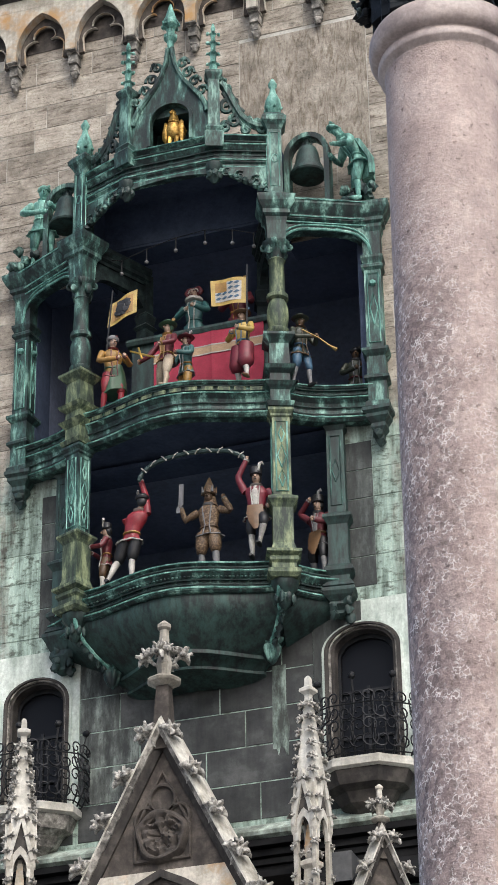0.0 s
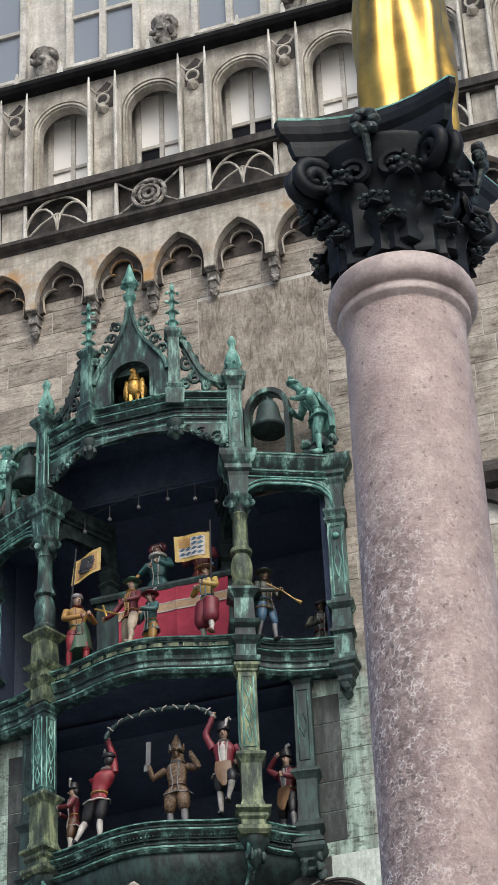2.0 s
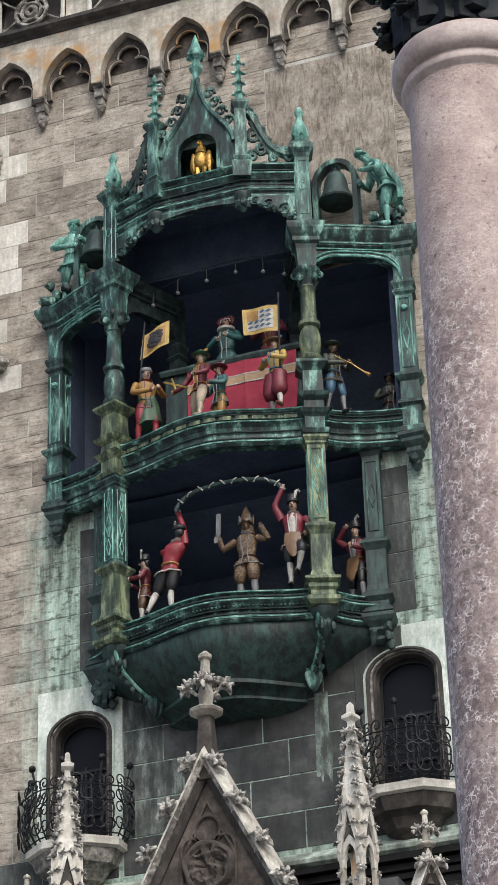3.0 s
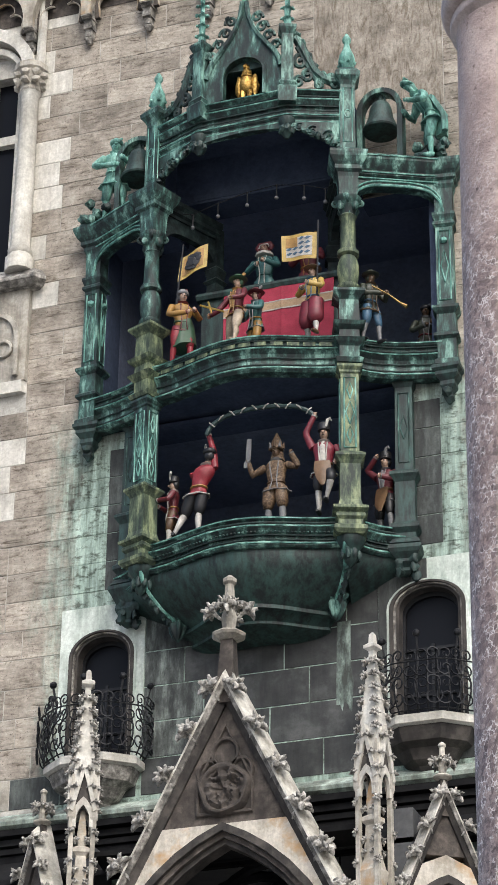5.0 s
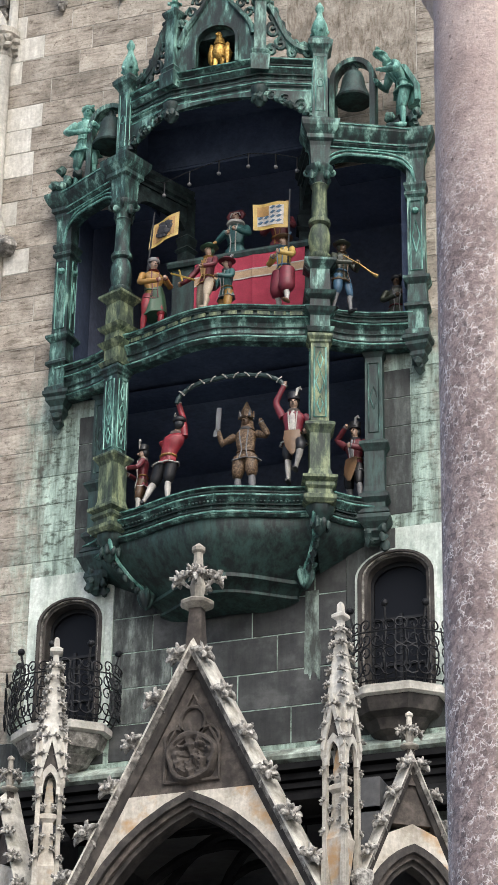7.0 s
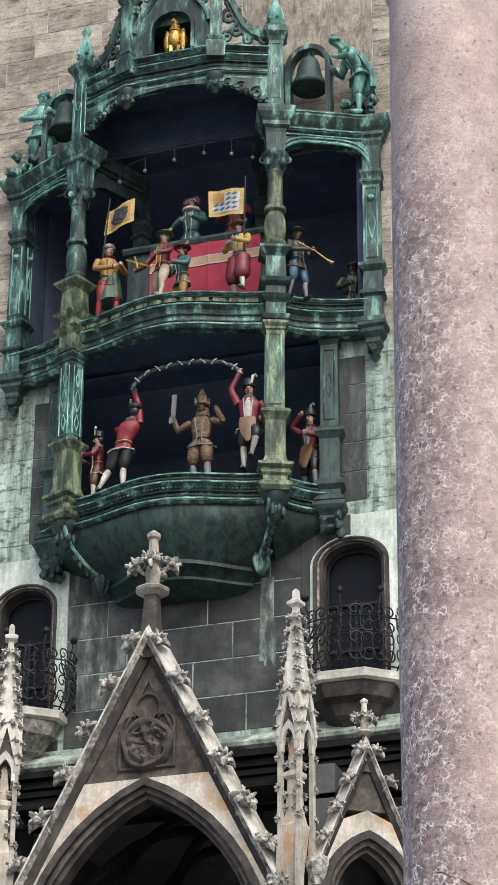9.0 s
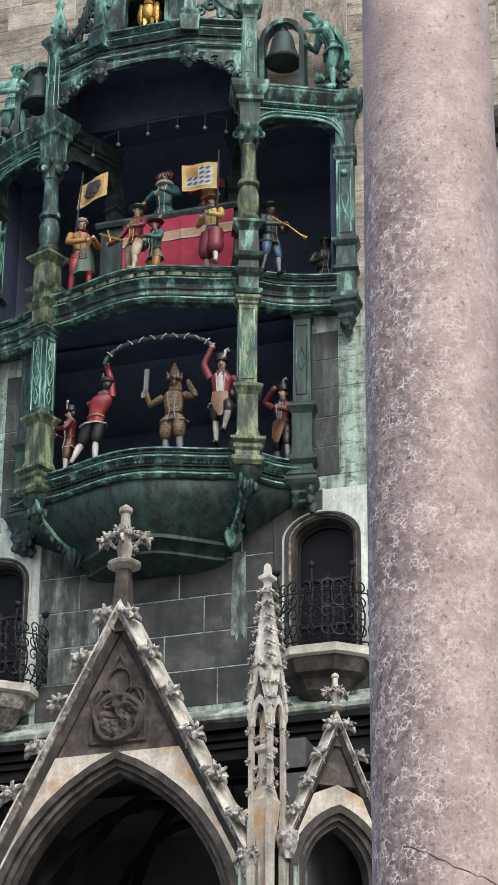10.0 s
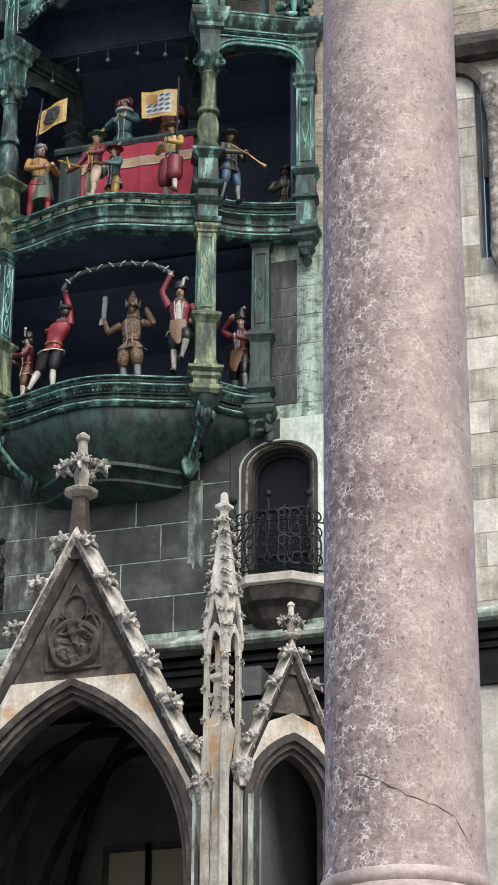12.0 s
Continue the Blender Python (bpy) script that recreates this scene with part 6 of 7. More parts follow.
def stone_gable(cx, y, half, foot, apex, a_half, a_spring, a_rise, a_foot, crockets, fk, label, medallion):
    g = thing("stone_gable", label, "gable", (cx, y, foot), "screen gables")
    arch = gothic(a_half + 0.3, a_spring, a_rise + 0.32, 9, cx, a_foot)
    n = len(arch)
    # wall between arch and slopes, in two shades of stone: blackened above, cream below
    cut = a_spring + a_rise + (0.34 if medallion else 0.75)
    lean = half / (apex - foot)

    def slope(z):
        return (apex - z) * lean - 0.05
    outer = []
    for x, z in arch:
        outer.append((cx - slope(min(z + 0.25, cut)) if x <= cx else cx + slope(min(z + 0.25, cut)), min(max(z + 0.25, a_foot), cut)))
    outer = [(x, z) if z > foot else (cx + (half - 0.05) * (1 if x > cx else -1), z) for x, z in outer]
    mid = n // 2
    outer[mid] = (cx, cut)
    bm = bmesh.new()
    band(bm, arch, outer, y, y + 0.35)
    part("spandrel", bm, SPANDREL, g, "cream spandrels stained with rust")
    bm = bmesh.new()
    prism(bm, [(cx - slope(cut), cut), (cx + slope(cut), cut), (cx, apex - 0.1)], y + 0.06, y + 0.35, "y")
    part("tympanum", bm, SMOKED_SHADED, g, "smoke-browned gable panel")
    for k, (r0, r1, y0, y1, m) in enumerate(((0.17, 0.32, -0.1, 0.2, BLACKENED), (0.06, 0.19, 0.0, 0.35, SMOKED_SHADED), (-0.04, 0.08, 0.1, 0.45, BLACKENED))):
        bm = bmesh.new()
        band(bm, gothic(a_half + r0, a_spring, a_rise + r0 * 1.05, 9, cx, a_foot), gothic(a_half + r1, a_spring, a_rise + r1 * 1.05, 9, cx, a_foot), y + y0, y + y1)
        part("arch_moulding", bm, m, g)
    d = Vector((half, foot - apex)).normalized()
    nrm = Vector((-d.y, d.x)) if d.y < 0 else d
    for s in (-1, 1):
        up = (s * abs(d.y), abs(d.x))
        top, low = (cx, apex), (cx + s * half, foot)
        w = 1.0 if medallion else 0.62
        # the strip below the coping is the darkest of the three
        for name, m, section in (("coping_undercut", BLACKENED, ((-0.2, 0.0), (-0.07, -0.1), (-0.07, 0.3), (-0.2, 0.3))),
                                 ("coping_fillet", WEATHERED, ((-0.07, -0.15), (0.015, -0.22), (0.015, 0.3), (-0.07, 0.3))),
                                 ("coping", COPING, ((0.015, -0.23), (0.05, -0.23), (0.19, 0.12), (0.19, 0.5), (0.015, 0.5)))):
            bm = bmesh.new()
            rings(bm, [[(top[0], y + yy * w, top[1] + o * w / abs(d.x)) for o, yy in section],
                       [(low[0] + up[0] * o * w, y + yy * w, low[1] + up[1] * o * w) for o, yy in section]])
            part(name, bm, m, g, {"coping": "worn pale coping stone with soot marks", "coping_undercut": "near-black undercut"}.get(name, ""))
        for i in range(crockets):
            f = (i + 0.3) / crockets
            x, z = top[0] + (low[0] - top[0]) * f + up[0] * 0.13 * w, top[1] + (low[1] - top[1]) * f + up[1] * 0.13 * w
            kk = (0.82 if fk > 0.8 else 0.56) * rnd.uniform(0.9, 1.1)
            piece("crocket", CROCKET, g, Matrix.Translation((x, y - 0.2 * w, z)) @ Euler((0.25, s * math.atan2(abs(d.y), abs(d.x)) * 0.55, 0)).to_matrix().to_4x4() @ Matrix.Rotation(rnd.uniform(0, 6), 4, "Z") @ Matrix.Diagonal((kk, kk, kk, 1)))
        bm = bmesh.new()
        x = low[0] + s * 0.02
        turned(bm, [(0.1, foot - 0.45), (0.18, foot - 0.25), (0.24, foot - 0.05), (0.2, foot + 0.08)], x, y - 0.02, 8)
        boss = part("foot_boss", bm, LEAFSTONE, g, "leafy boss at the gable foot")
        q = 0.85 if medallion else 0.6
        for i in range(5):
            a = -1.57 + (i - 2) * 0.75
            piece("boss_leaf", CROCKET, boss, Matrix.Translation((x + 0.17 * q * math.cos(a), y + 0.17 * q * math.sin(a), foot - 0.1 + 0.07 * (i % 2))) @ Euler((0.6 * math.cos(i), 0.5 * math.sin(i), i)).to_matrix().to_4x4() @ Matrix.Diagonal((q * 0.6, q * 0.6, q * 0.75, 1)))
    if medallion:
        zc = cut + 0.72
        bm = bmesh.new()
        for cxx, cz, r in ((cx, zc + 0.72, 0.26), (cx - 0.34, zc + 0.34, 0.22), (cx + 0.34, zc + 0.34, 0.22)):
            tube(bm, [(cxx + r * math.cos(math.pi * i / 8), y + 0.03, cz + r * 1.15 * math.sin(math.pi * i / 8)) for i in range(17)], 0.045, 6)
        tube(bm, [(cx - 0.56, y + 0.03, zc - 0.5), (cx - 0.56, y + 0.03, zc + 0.15), (cx, y + 0.03, zc + 1.3), (cx + 0.56, y + 0.03, zc + 0.15), (cx + 0.56, y + 0.03, zc - 0.5), (cx - 0.56, y + 0.03, zc - 0.5)], 0.04, 6)
        for s in (-1, 1):
            tube(bm, [(cx + s * 0.45, y + 0.02, zc + 0.1), (cx + s * 0.1, y + 0.0, zc + 0.42), (cx, y + 0.0, zc + 0.5)], 0.06, 6)
        part("trefoil_tracery", bm, SMOKED_SHADED, g, "smoke-browned trefoil tracery")
        bm = bmesh.new()
        loops = []
        for k in range(15):
            r = 0.56 * (1 - k / 14) + 0.004
            row = []
            for i in range(56):
                a = 2 * math.pi * i / 56
                p = Vector((r * (1 + 0.06 * math.sin(5 * a)) * math.cos(a), 0, r * (1 + 0.05 * math.cos(3 * a)) * math.sin(a)))
                carve = 0.13 * noise.fractal(p * 5.5, 0.7, 2.1, 4) if k > 3 else 0.0
                row.append((cx + p.x, y + (0.1 if k == 0 else -0.05) - (0.05 if 1 < k < 4 else 0.0) - carve, zc - 0.02 + p.z))
            loops.append(row)
        rings(bm, loops)
        part("medallion", bm, SMOKED_SHADED, g, "worn carved stone medallion", True)
    finial(g, cx, y + 0.1, apex + (1.0 if medallion else 0.3), fk)
    return g


stone_gable(GX - 0.03, GY, 2.66, 15.75, 20.95, 2.3, 14.2, 3.5, 8.0, 6, 1.0, "tall cream and black stone gable with crockets and a cross-flower finial", True)
SIDE_X, SIDE_Y, SIDE_TURN = 4.22, -1.4, 34.0
for s in (-1, 1):
    g = stone_gable(X0 + s * SIDE_X, SIDE_Y, 0.98, 16.1, 18.45, 0.66, 15.4, 1.05, 8.0, 4, 0.54, "small canted stone side gable with crockets above a narrow pointed arch", False)
    g.rotation_euler = (0, 0, radians(s * SIDE_TURN))


def pinnacle(cx, y, turn):
    p = thing("stone_pinnacle", "slender pale stone pinnacle with crockets and open gablets", "pinnacle", (0, 0, 0), "screen pinnacles")
    bm = bmesh.new()
    turned(bm, [(0.21, 19.1), (0.2, 19.5), (0.055, 21.15), (0.06, 21.2), (0.13, 21.26), (0.13, 21.32), (0.06, 21.38), (0.05, 21.55), (0.02, 21.6)], 0, 0, 4)
    part("spire", bm, PALE, p)
    for j in range(6):
        z = 19.55 + 0.28 * j
        r = 0.2 - 0.15 * (z - 19.5) / 1.65 + 0.02
        for i in range(4):
            a = math.pi / 4 + i * math.pi / 2
            piece("crocket", CROCKET, p, Matrix.Translation((r * 1.3 * math.cos(a), r * 1.3 * math.sin(a), z)) @ Euler((0, radians(50), a)).to_matrix().to_4x4() @ Matrix.Diagonal((0.36, 0.36, 0.36, 1)))
    for i in range(4):
        a = i * math.pi / 2
        rot = Matrix.Rotation(a, 4, "Z")
        bm = bmesh.new()
        band(bm, gothic(0.13, 18.35, 0.3, 6, 0, 18.2), gothic(0.2, 18.4, 0.42, 6, 0, 18.2), -0.27, -0.2)
        prism(bm, [(-0.27, 18.55), (-0.2, 18.5), (0, 19.3), (0.2, 18.5), (0.27, 18.55), (0, 19.62)], -0.31, -0.2, "y")
        prism(bm, [(-0.2, 18.6), (0.2, 18.6), (0, 19.35)], -0.25, -0.2, "y", 1)
        bmesh.ops.transform(bm, matrix=rot, verts=bm.verts)
        part("gablet", bm, [PALE, BLACKENED], p, "steep pointed gablet")
        for s in (-1, 1):
            for f in (0.25, 0.6, 0.9):
                piece("crocket", CROCKET, p, rot @ Matrix.Translation((s * 0.27 * f, -0.27, 19.62 - 1.05 * f)) @ Matrix.Diagonal((0.33, 0.33, 0.33, 1)))
        bm = bmesh.new()
        c = (0.25 * math.cos(a + math.pi / 4) * 1.2, 0.25 * math.sin(a + math.pi / 4) * 1.2)
        turned(bm, [(0.06, 8.0), (0.06, 16.4), (0.045, 16.5), (0.045, 18.3), (0.07, 18.4), (0.06, 18.9), (0.05, 19.0), (0.02, 19.3)], c[0], c[1], 4)
        part("corner_shaft", bm, CREAM, p)
        for z in (16.9, 17.5, 18.1):
            piece("crocket", CROCKET, p, Matrix.Translation((c[0] * 1.12, c[1] * 1.12, z)) @ Euler((0, radians(60), a + 0.785)).to_matrix().to_4x4() @ Matrix.Diagonal((0.3, 0.3, 0.3, 1)))
    bm = bmesh.new()
    turned(bm, [(0.1, 8.0), (0.1, 15.6), (0.16, 16.3), (0.2, 16.75), (0.17, 16.8), (0.13, 17.0), (0.1, 17.65), (0.16, 17.72), (0.16, 17.8), (0.07, 17.86), (0.09, 18.1), (0.05, 18.5), (0.02, 18.6)], 0, -0.05, 4)
    part("inner_shaft", bm, CREAM_RUST, p)
    for i in range(4):
        a = i * math.pi / 2 + math.pi / 4
        for z in (17.1, 17.35, 17.95):
            piece("crocket", CROCKET, p, Matrix.Translation((0.15 * math.cos(a), -0.05 + 0.15 * math.sin(a), z)) @ Euler((0, radians(60), a)).to_matrix().to_4x4() @ Matrix.Diagonal((0.3, 0.3, 0.3, 1)))
    p.matrix_basis = pose(cx, y, 0, 0, 0, turn)
    return p


first_pin = pinnacle(GX + 2.99, GY, -18)
copy_thing(first_pin, pose(GX - 2.99, GY, 0, 0, 0, 25))

# piers under the gables
for x, w, y in ((GX - 2.66, 0.22, GY), (GX + 2.66, 0.22, GY), (X0 - 5.0, 0.18, -0.85), (X0 + 5.0, 0.18, -0.85), (X0 - 3.42, 0.16, -1.9), (X0 + 3.42, 0.16, -1.9)):
    bm = bmesh.new()
    box(bm, x - w, x + w, y - 0.05, y + 0.6, 0.0, 15.6)
    for s in (-1, 1):
        tube(bm, [(x + s * w * 0.8, y - 0.06, 8.0), (x + s * w * 0.8, y - 0.06, 15.5)], 0.05, 6)
    structure("wall_pier", bm, GREENED if abs(x) > 2.7 and x > 0 else CREAM, "stained stone pier of the loggia front", "pier")

# loggia behind the arches; plaster and ribs carry its shade in their colour
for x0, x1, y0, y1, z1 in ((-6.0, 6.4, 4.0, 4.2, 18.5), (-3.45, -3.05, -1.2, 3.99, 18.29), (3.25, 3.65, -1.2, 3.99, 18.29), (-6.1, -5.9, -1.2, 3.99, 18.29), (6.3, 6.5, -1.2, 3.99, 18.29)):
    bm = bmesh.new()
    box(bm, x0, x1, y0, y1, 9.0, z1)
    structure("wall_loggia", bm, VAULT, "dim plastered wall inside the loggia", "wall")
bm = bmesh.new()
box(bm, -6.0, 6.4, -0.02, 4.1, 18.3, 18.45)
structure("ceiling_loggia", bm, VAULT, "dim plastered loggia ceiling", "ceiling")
bm = bmesh.new()
box(bm, -6.0, 6.4, -2.0, 4.1, 9.0, 9.3)
structure("floor_loggia", bm, CREAM, "stone floor of the loggia", "floor")
bm = bmesh.new()
rings(bm, [[(-6.0, -1.2, 17.6), (-6.0, -1.2, 17.7), (-6.0, 0.0, 18.5), (-6.0, 0.0, 18.3)], [(6.4, -1.2, 17.6), (6.4, -1.2, 17.7), (6.4, 0.0, 18.5), (6.4, 0.0, 18.3)]])
structure("roof_loggia", bm, LEAD, "dark lead lean-to roof behind the gables", "roof")
bm = bmesh.new()
rings(bm, [[(x, -1.74, 17.78), (x, -1.74, 17.88), (x, -1.1, 17.72), (x, -1.1, 17.62)] for x in (-2.7, 3.0)])
structure("roof_loggia", bm, LEAD, "dark lead roof strip against the tall gable", "roof")
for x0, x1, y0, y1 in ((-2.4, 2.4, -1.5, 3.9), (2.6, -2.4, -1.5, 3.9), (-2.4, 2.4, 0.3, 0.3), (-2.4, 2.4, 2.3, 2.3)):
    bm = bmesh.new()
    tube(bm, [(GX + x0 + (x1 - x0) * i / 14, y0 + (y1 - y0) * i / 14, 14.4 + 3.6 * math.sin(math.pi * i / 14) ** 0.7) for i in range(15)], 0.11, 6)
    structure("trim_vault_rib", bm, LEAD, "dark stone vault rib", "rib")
lamp = thing("hanging_lantern", "small unlit iron lantern hanging on a chain", "lantern", (GX + 1.3, 1.0, 16.2))
bm = bmesh.new()
tube(bm, [(GX + 1.3, 1.0, 18.3), (GX + 1.3, 1.0, 16.6)], 0.02, 5)
part("chain", bm, IRON, lamp)
bm = bmesh.new()
turned(bm, [(0.03, 16.65), (0.14, 16.5), (0.16, 16.2), (0.08, 16.05), (0.02, 16.0)], GX + 1.3, 1.0, 8)
part("lantern_body", bm, IRON, lamp)
for k, (cx, hw, top) in enumerate(((-0.75, 0.42, 16.35), (0.2, 0.42, 16.35), (4.3, 0.3, 15.7), (-2.0, 0.3, 15.6))):
    win = tagged(thing(f"window_{k + 4}", "dim yellowish window at the back of the loggia", "window", (cx, 3.95, 13.0), "loggia windows"), kind="structure")
    bm = bmesh.new()
    for x in (-hw - 0.06, hw + 0.06):
        box(bm, cx + x - 0.06, cx + x + 0.06, 3.86, 4.0, 11.5, top)
    box(bm, cx - hw - 0.12, cx + hw + 0.12, 3.86, 4.0, top - 0.02, top + 0.12)
    part("window_frame", bm, BLACKENED, win)
    bm = bmesh.new()
    box(bm, cx - hw, cx + hw, 3.93, 3.97, 11.5, top - 0.02)
    part("pane", bm, LIT_PANE, win)


# ---- painted copper figures of the carillon, plain shapes in one mesh each ----
def resample_rings(loops, k):
    """Loops put between the given ones, to let the cloth fold."""
    out = []
    for a, b in zip(loops, loops[1:]):
        out += [[tuple(p[c] + (q[c] - p[c]) * i / k for c in range(3)) for p, q in zip(a, b)] for i in range(k)]
    return out + [loops[-1]]


def figure(name, label, at, h, turn, slots, arms, coat=0.42, knee=0.27, stride=0.06, lean=0.0, hat="brim", group="", flare=0.03, category="figurine", cape=False, legs=None, baggy=1.0, front="", sash=False, stoop=0.0):
    """slots: coat, breeches, stockings, shoes, face, hat, trim, apron. Arms: two lines of points, in heights."""
    bm = bmesh.new()
    slots = list(slots) + ([P_OCHRE] if len(slots) < 8 else [])

    def body(z, k=1.0):
        return lean * z * z * k

    def mix(p, q, f):
        return tuple(p[i] + (q[i] - p[i]) * f for i in range(3))
    for s in (-1, 1):
        hip = (s * 0.055 + body(0.5), 0, 0.5)
        if legs:
            kn, ft = legs[s > 0]
        else:
            fx, fy = s * 0.07 + stride * s * 0.6, -stride * s
            kn, ft = ((s * 0.07 + fx) / 2, fy * 0.4 - 0.03, knee), (fx, fy, 0.03)
        calf, below = mix(kn, ft, 0.35), mix(kn, ft, 0.12)
        tube(bm, [hip, mix(hip, kn, 0.45), mix(hip, kn, 0.85), below, mix(kn, ft, 0.16)], [0.062 * baggy, 0.06 * baggy, 0.052 * baggy ** 1.5, 0.042 * baggy, 0.03], 12, 1)
        tube(bm, [mix(hip, kn, 0.9), below, (calf[0], calf[1] + 0.01, calf[2]), mix(kn, ft, 0.75), ft], [0.034, 0.033, 0.036, 0.024, 0.02], 10, 2)
        tube(bm, [(ft[0], ft[1] + 0.028, ft[2]), (ft[0], ft[1] - 0.03, ft[2] - 0.005), (ft[0], ft[1] - 0.1, ft[2] - 0.014)], [0.022, 0.028, 0.014], 8, 3)
    prof = [(0.108 + flare, coat), (0.1, 0.5), (0.082, 0.575), (0.098, 0.66), (0.116, 0.735), (0.112, 0.775), (0.085, 0.805), (0.04, 0.83)]
    loops = []
    for r, z in prof:
        pleat = 0.07 if z < 0.52 else 0.0
        loops.append([(body(z) + r * math.cos(a) * (1 + pleat * math.sin(7 * a)), 0.66 * r * math.sin(a) * (1 + pleat * math.sin(7 * a)), z) for a in [2 * math.pi * i / 28 for i in range(28)]])
    loops = resample_rings(loops, 3)
    rings(bm, loops, 0)
    tube(bm, loops[0] + loops[0][:1], 0.008, 5, 6)
    if front:
        # open coat: shirt front between the lapels, and an apron below
        rings(bm, [[(body(z) + w * u, -y - 0.006 * (1 - u * u), z) for u in (-1, -0.5, 0, 0.5, 1)] + [(body(z), -y + 0.03, z)] for w, y, z in ((0.018, 0.066, 0.59), (0.026, 0.07, 0.66), (0.028, 0.079, 0.74), (0.016, 0.06, 0.81))], 6)
        if front == "apron":
            rings(bm, [[(body(z) + w * u + 0.02 * (0.55 - z), -y - 0.012 * (1 - u * u), z) for u in (-1, -0.5, 0, 0.5, 1)] + [(body(z), -y + 0.04, z)] for w, y, z in ((0.02, 0.12, 0.29), (0.065, 0.115, 0.38), (0.09, 0.095, 0.48), (0.08, 0.07, 0.585))], 7)
    for s in (-1, 1):
        tube(bm, [(body(0.8) + s * 0.045, -0.064, 0.8), (body(0.7) + s * 0.04, -0.076, 0.7), (body(0.58) + s * 0.026, -0.066, 0.58), (body(coat) + s * 0.04, -0.09, coat + 0.01)], 0.007, 5, 6)
    tube(bm, [(body(z) + 0.088 * math.cos(a), 0.062 * math.sin(a), z) for z in (0.572,) for a in [2 * math.pi * i / 14 for i in range(15)]], 0.012, 5, 7)
    if sash:
        rings(bm, [[(0.1 * k * math.cos(a) + 0.03, 0.07 * k * math.sin(a) * (1 + 0.12 * math.sin(5 * a)), z + 0.05 * math.cos(a + 0.8)) for a in [2 * math.pi * i / 20 for i in range(20)]] for k, z in ((1.45, 0.26), (1.35, 0.38), (1.1, 0.5), (0.9, 0.58))], 7)
    tube(bm, [(body(0.82), 0, 0.8), (body(0.86), -0.005, 0.87)], 0.032, 8, 4)
    turned(bm, [(0.05, 0.82), (0.066, 0.838), (0.04, 0.85)] if hat != "veil" else [(0.06, 0.81), (0.1, 0.825), (0.1, 0.85), (0.05, 0.865)], body(0.83), 0, 14, 0, 6)
    hx = body(0.92)
    blob(bm, (hx, -0.01, 0.912), 0.05, 3, 0.03, 4, (0.8, 0.95, 1.2))
    tube(bm, [(hx, -0.062, 0.925), (hx, -0.076, 0.908), (hx, -0.062, 0.902)], [0.006, 0.011, 0.008], 5, 4)
    for s in (-1, 1):
        blob(bm, (hx + s * 0.02, -0.056, 0.93), 0.008, 1, 0.0, 5)
    tube(bm, [(hx - 0.014, -0.06, 0.886), (hx + 0.014, -0.06, 0.886)], 0.005, 4, 5)
    if hat != "mitre":
        blob(bm, (hx, 0.022, 0.925), 0.058, 2, 0.1, 5, (0.94, 0.85, 1.05))
    if hat == "brim":
        turned(bm, [(0.105, 0.958), (0.112, 0.966), (0.068, 0.974), (0.06, 1.01), (0.02, 1.035)], hx, 0, 14, 0, 5)
        tube(bm, [(hx + 0.05, 0, 0.98), (hx + 0.07, 0.03, 1.03), (hx + 0.04, 0.06, 1.07)], [0.012, 0.022, 0.008], 6, 6)
    elif hat == "tall":
        turned(bm, [(0.06, 0.952), (0.066, 0.958), (0.06, 0.966), (0.068, 1.03), (0.055, 1.04)], hx, 0, 12, 0, 5)
        tube(bm, [(hx + 0.03, -0.05, 0.98), (hx + 0.045, -0.05, 1.06), (hx + 0.07, -0.045, 1.075), (hx + 0.085, -0.04, 1.05)], [0.012, 0.018, 0.018, 0.008], 6, 6)
    elif hat == "mitre":
        turned(bm, [(0.066, 0.95), (0.07, 0.965), (0.066, 0.99), (0.05, 1.05), (0.028, 1.1), (0.008, 1.15)], hx, 0.005, 12, 0, 5)
        turned(bm, [(0.085, 0.83), (0.07, 0.87), (0.062, 0.93), (0.03, 0.95)], hx, 0.035, 10, 0, 5)
        for i in range(8):
            a = i * 0.785
            tube(bm, [(hx + 0.066 * math.cos(a), 0.066 * math.sin(a), 0.96), (hx + 0.08 * math.cos(a), 0.08 * math.sin(a), 1.03)], [0.02, 0.004], 4, 6 if i % 2 else 5)
    elif hat == "hood":
        blob(bm, (hx + 0.02, 0.03, 0.9), 0.09, 2, 0.15, 5, (1, 1.1, 1.0))
        blob(bm, (hx - 0.02, 0.09, 0.76), 0.13, 2, 0.12, 5, (1.1, 0.8, 1.0))
        tube(bm, [(hx, -0.03, 0.97), (hx + 0.05, 0.0, 1.06)], [0.04, 0.01], 6, 5)
    elif hat == "cap":
        turned(bm, [(0.064, 0.95), (0.074, 0.965), (0.07, 0.985), (0.045, 1.01), (0.01, 1.02)], hx, 0.01, 14, 0, 5)
        tube(bm, [(hx + 0.03, -0.02, 1.0), (hx + 0.05, 0.02, 1.035), (hx + 0.03, 0.06, 1.04)], [0.008, 0.016, 0.006], 6, 6)
    elif hat == "veil":
        for s in (-1, 1):
            tube(bm, [(hx, 0.0, 0.985), (hx + s * 0.06, 0.0, 0.98), (hx + s * 0.085, 0.0, 0.94), (hx + s * 0.07, 0.0, 0.9)], [0.02, 0.03, 0.03, 0.015], 8, 5)
            tube(bm, [(hx, -0.02, 0.975), (hx + s * 0.045, -0.02, 0.968), (hx + s * 0.06, -0.02, 0.93)], 0.009, 6, 6)
    for line in arms:
        pts = [(p[0] * 0.94 + body(0.76), p[1], p[2]) for p in line]
        fine = resample(pts, 9)
        tube(bm, fine, [0.04, 0.041, 0.038, 0.034, 0.034, 0.032, 0.03, 0.03, 0.026], 10, 0)
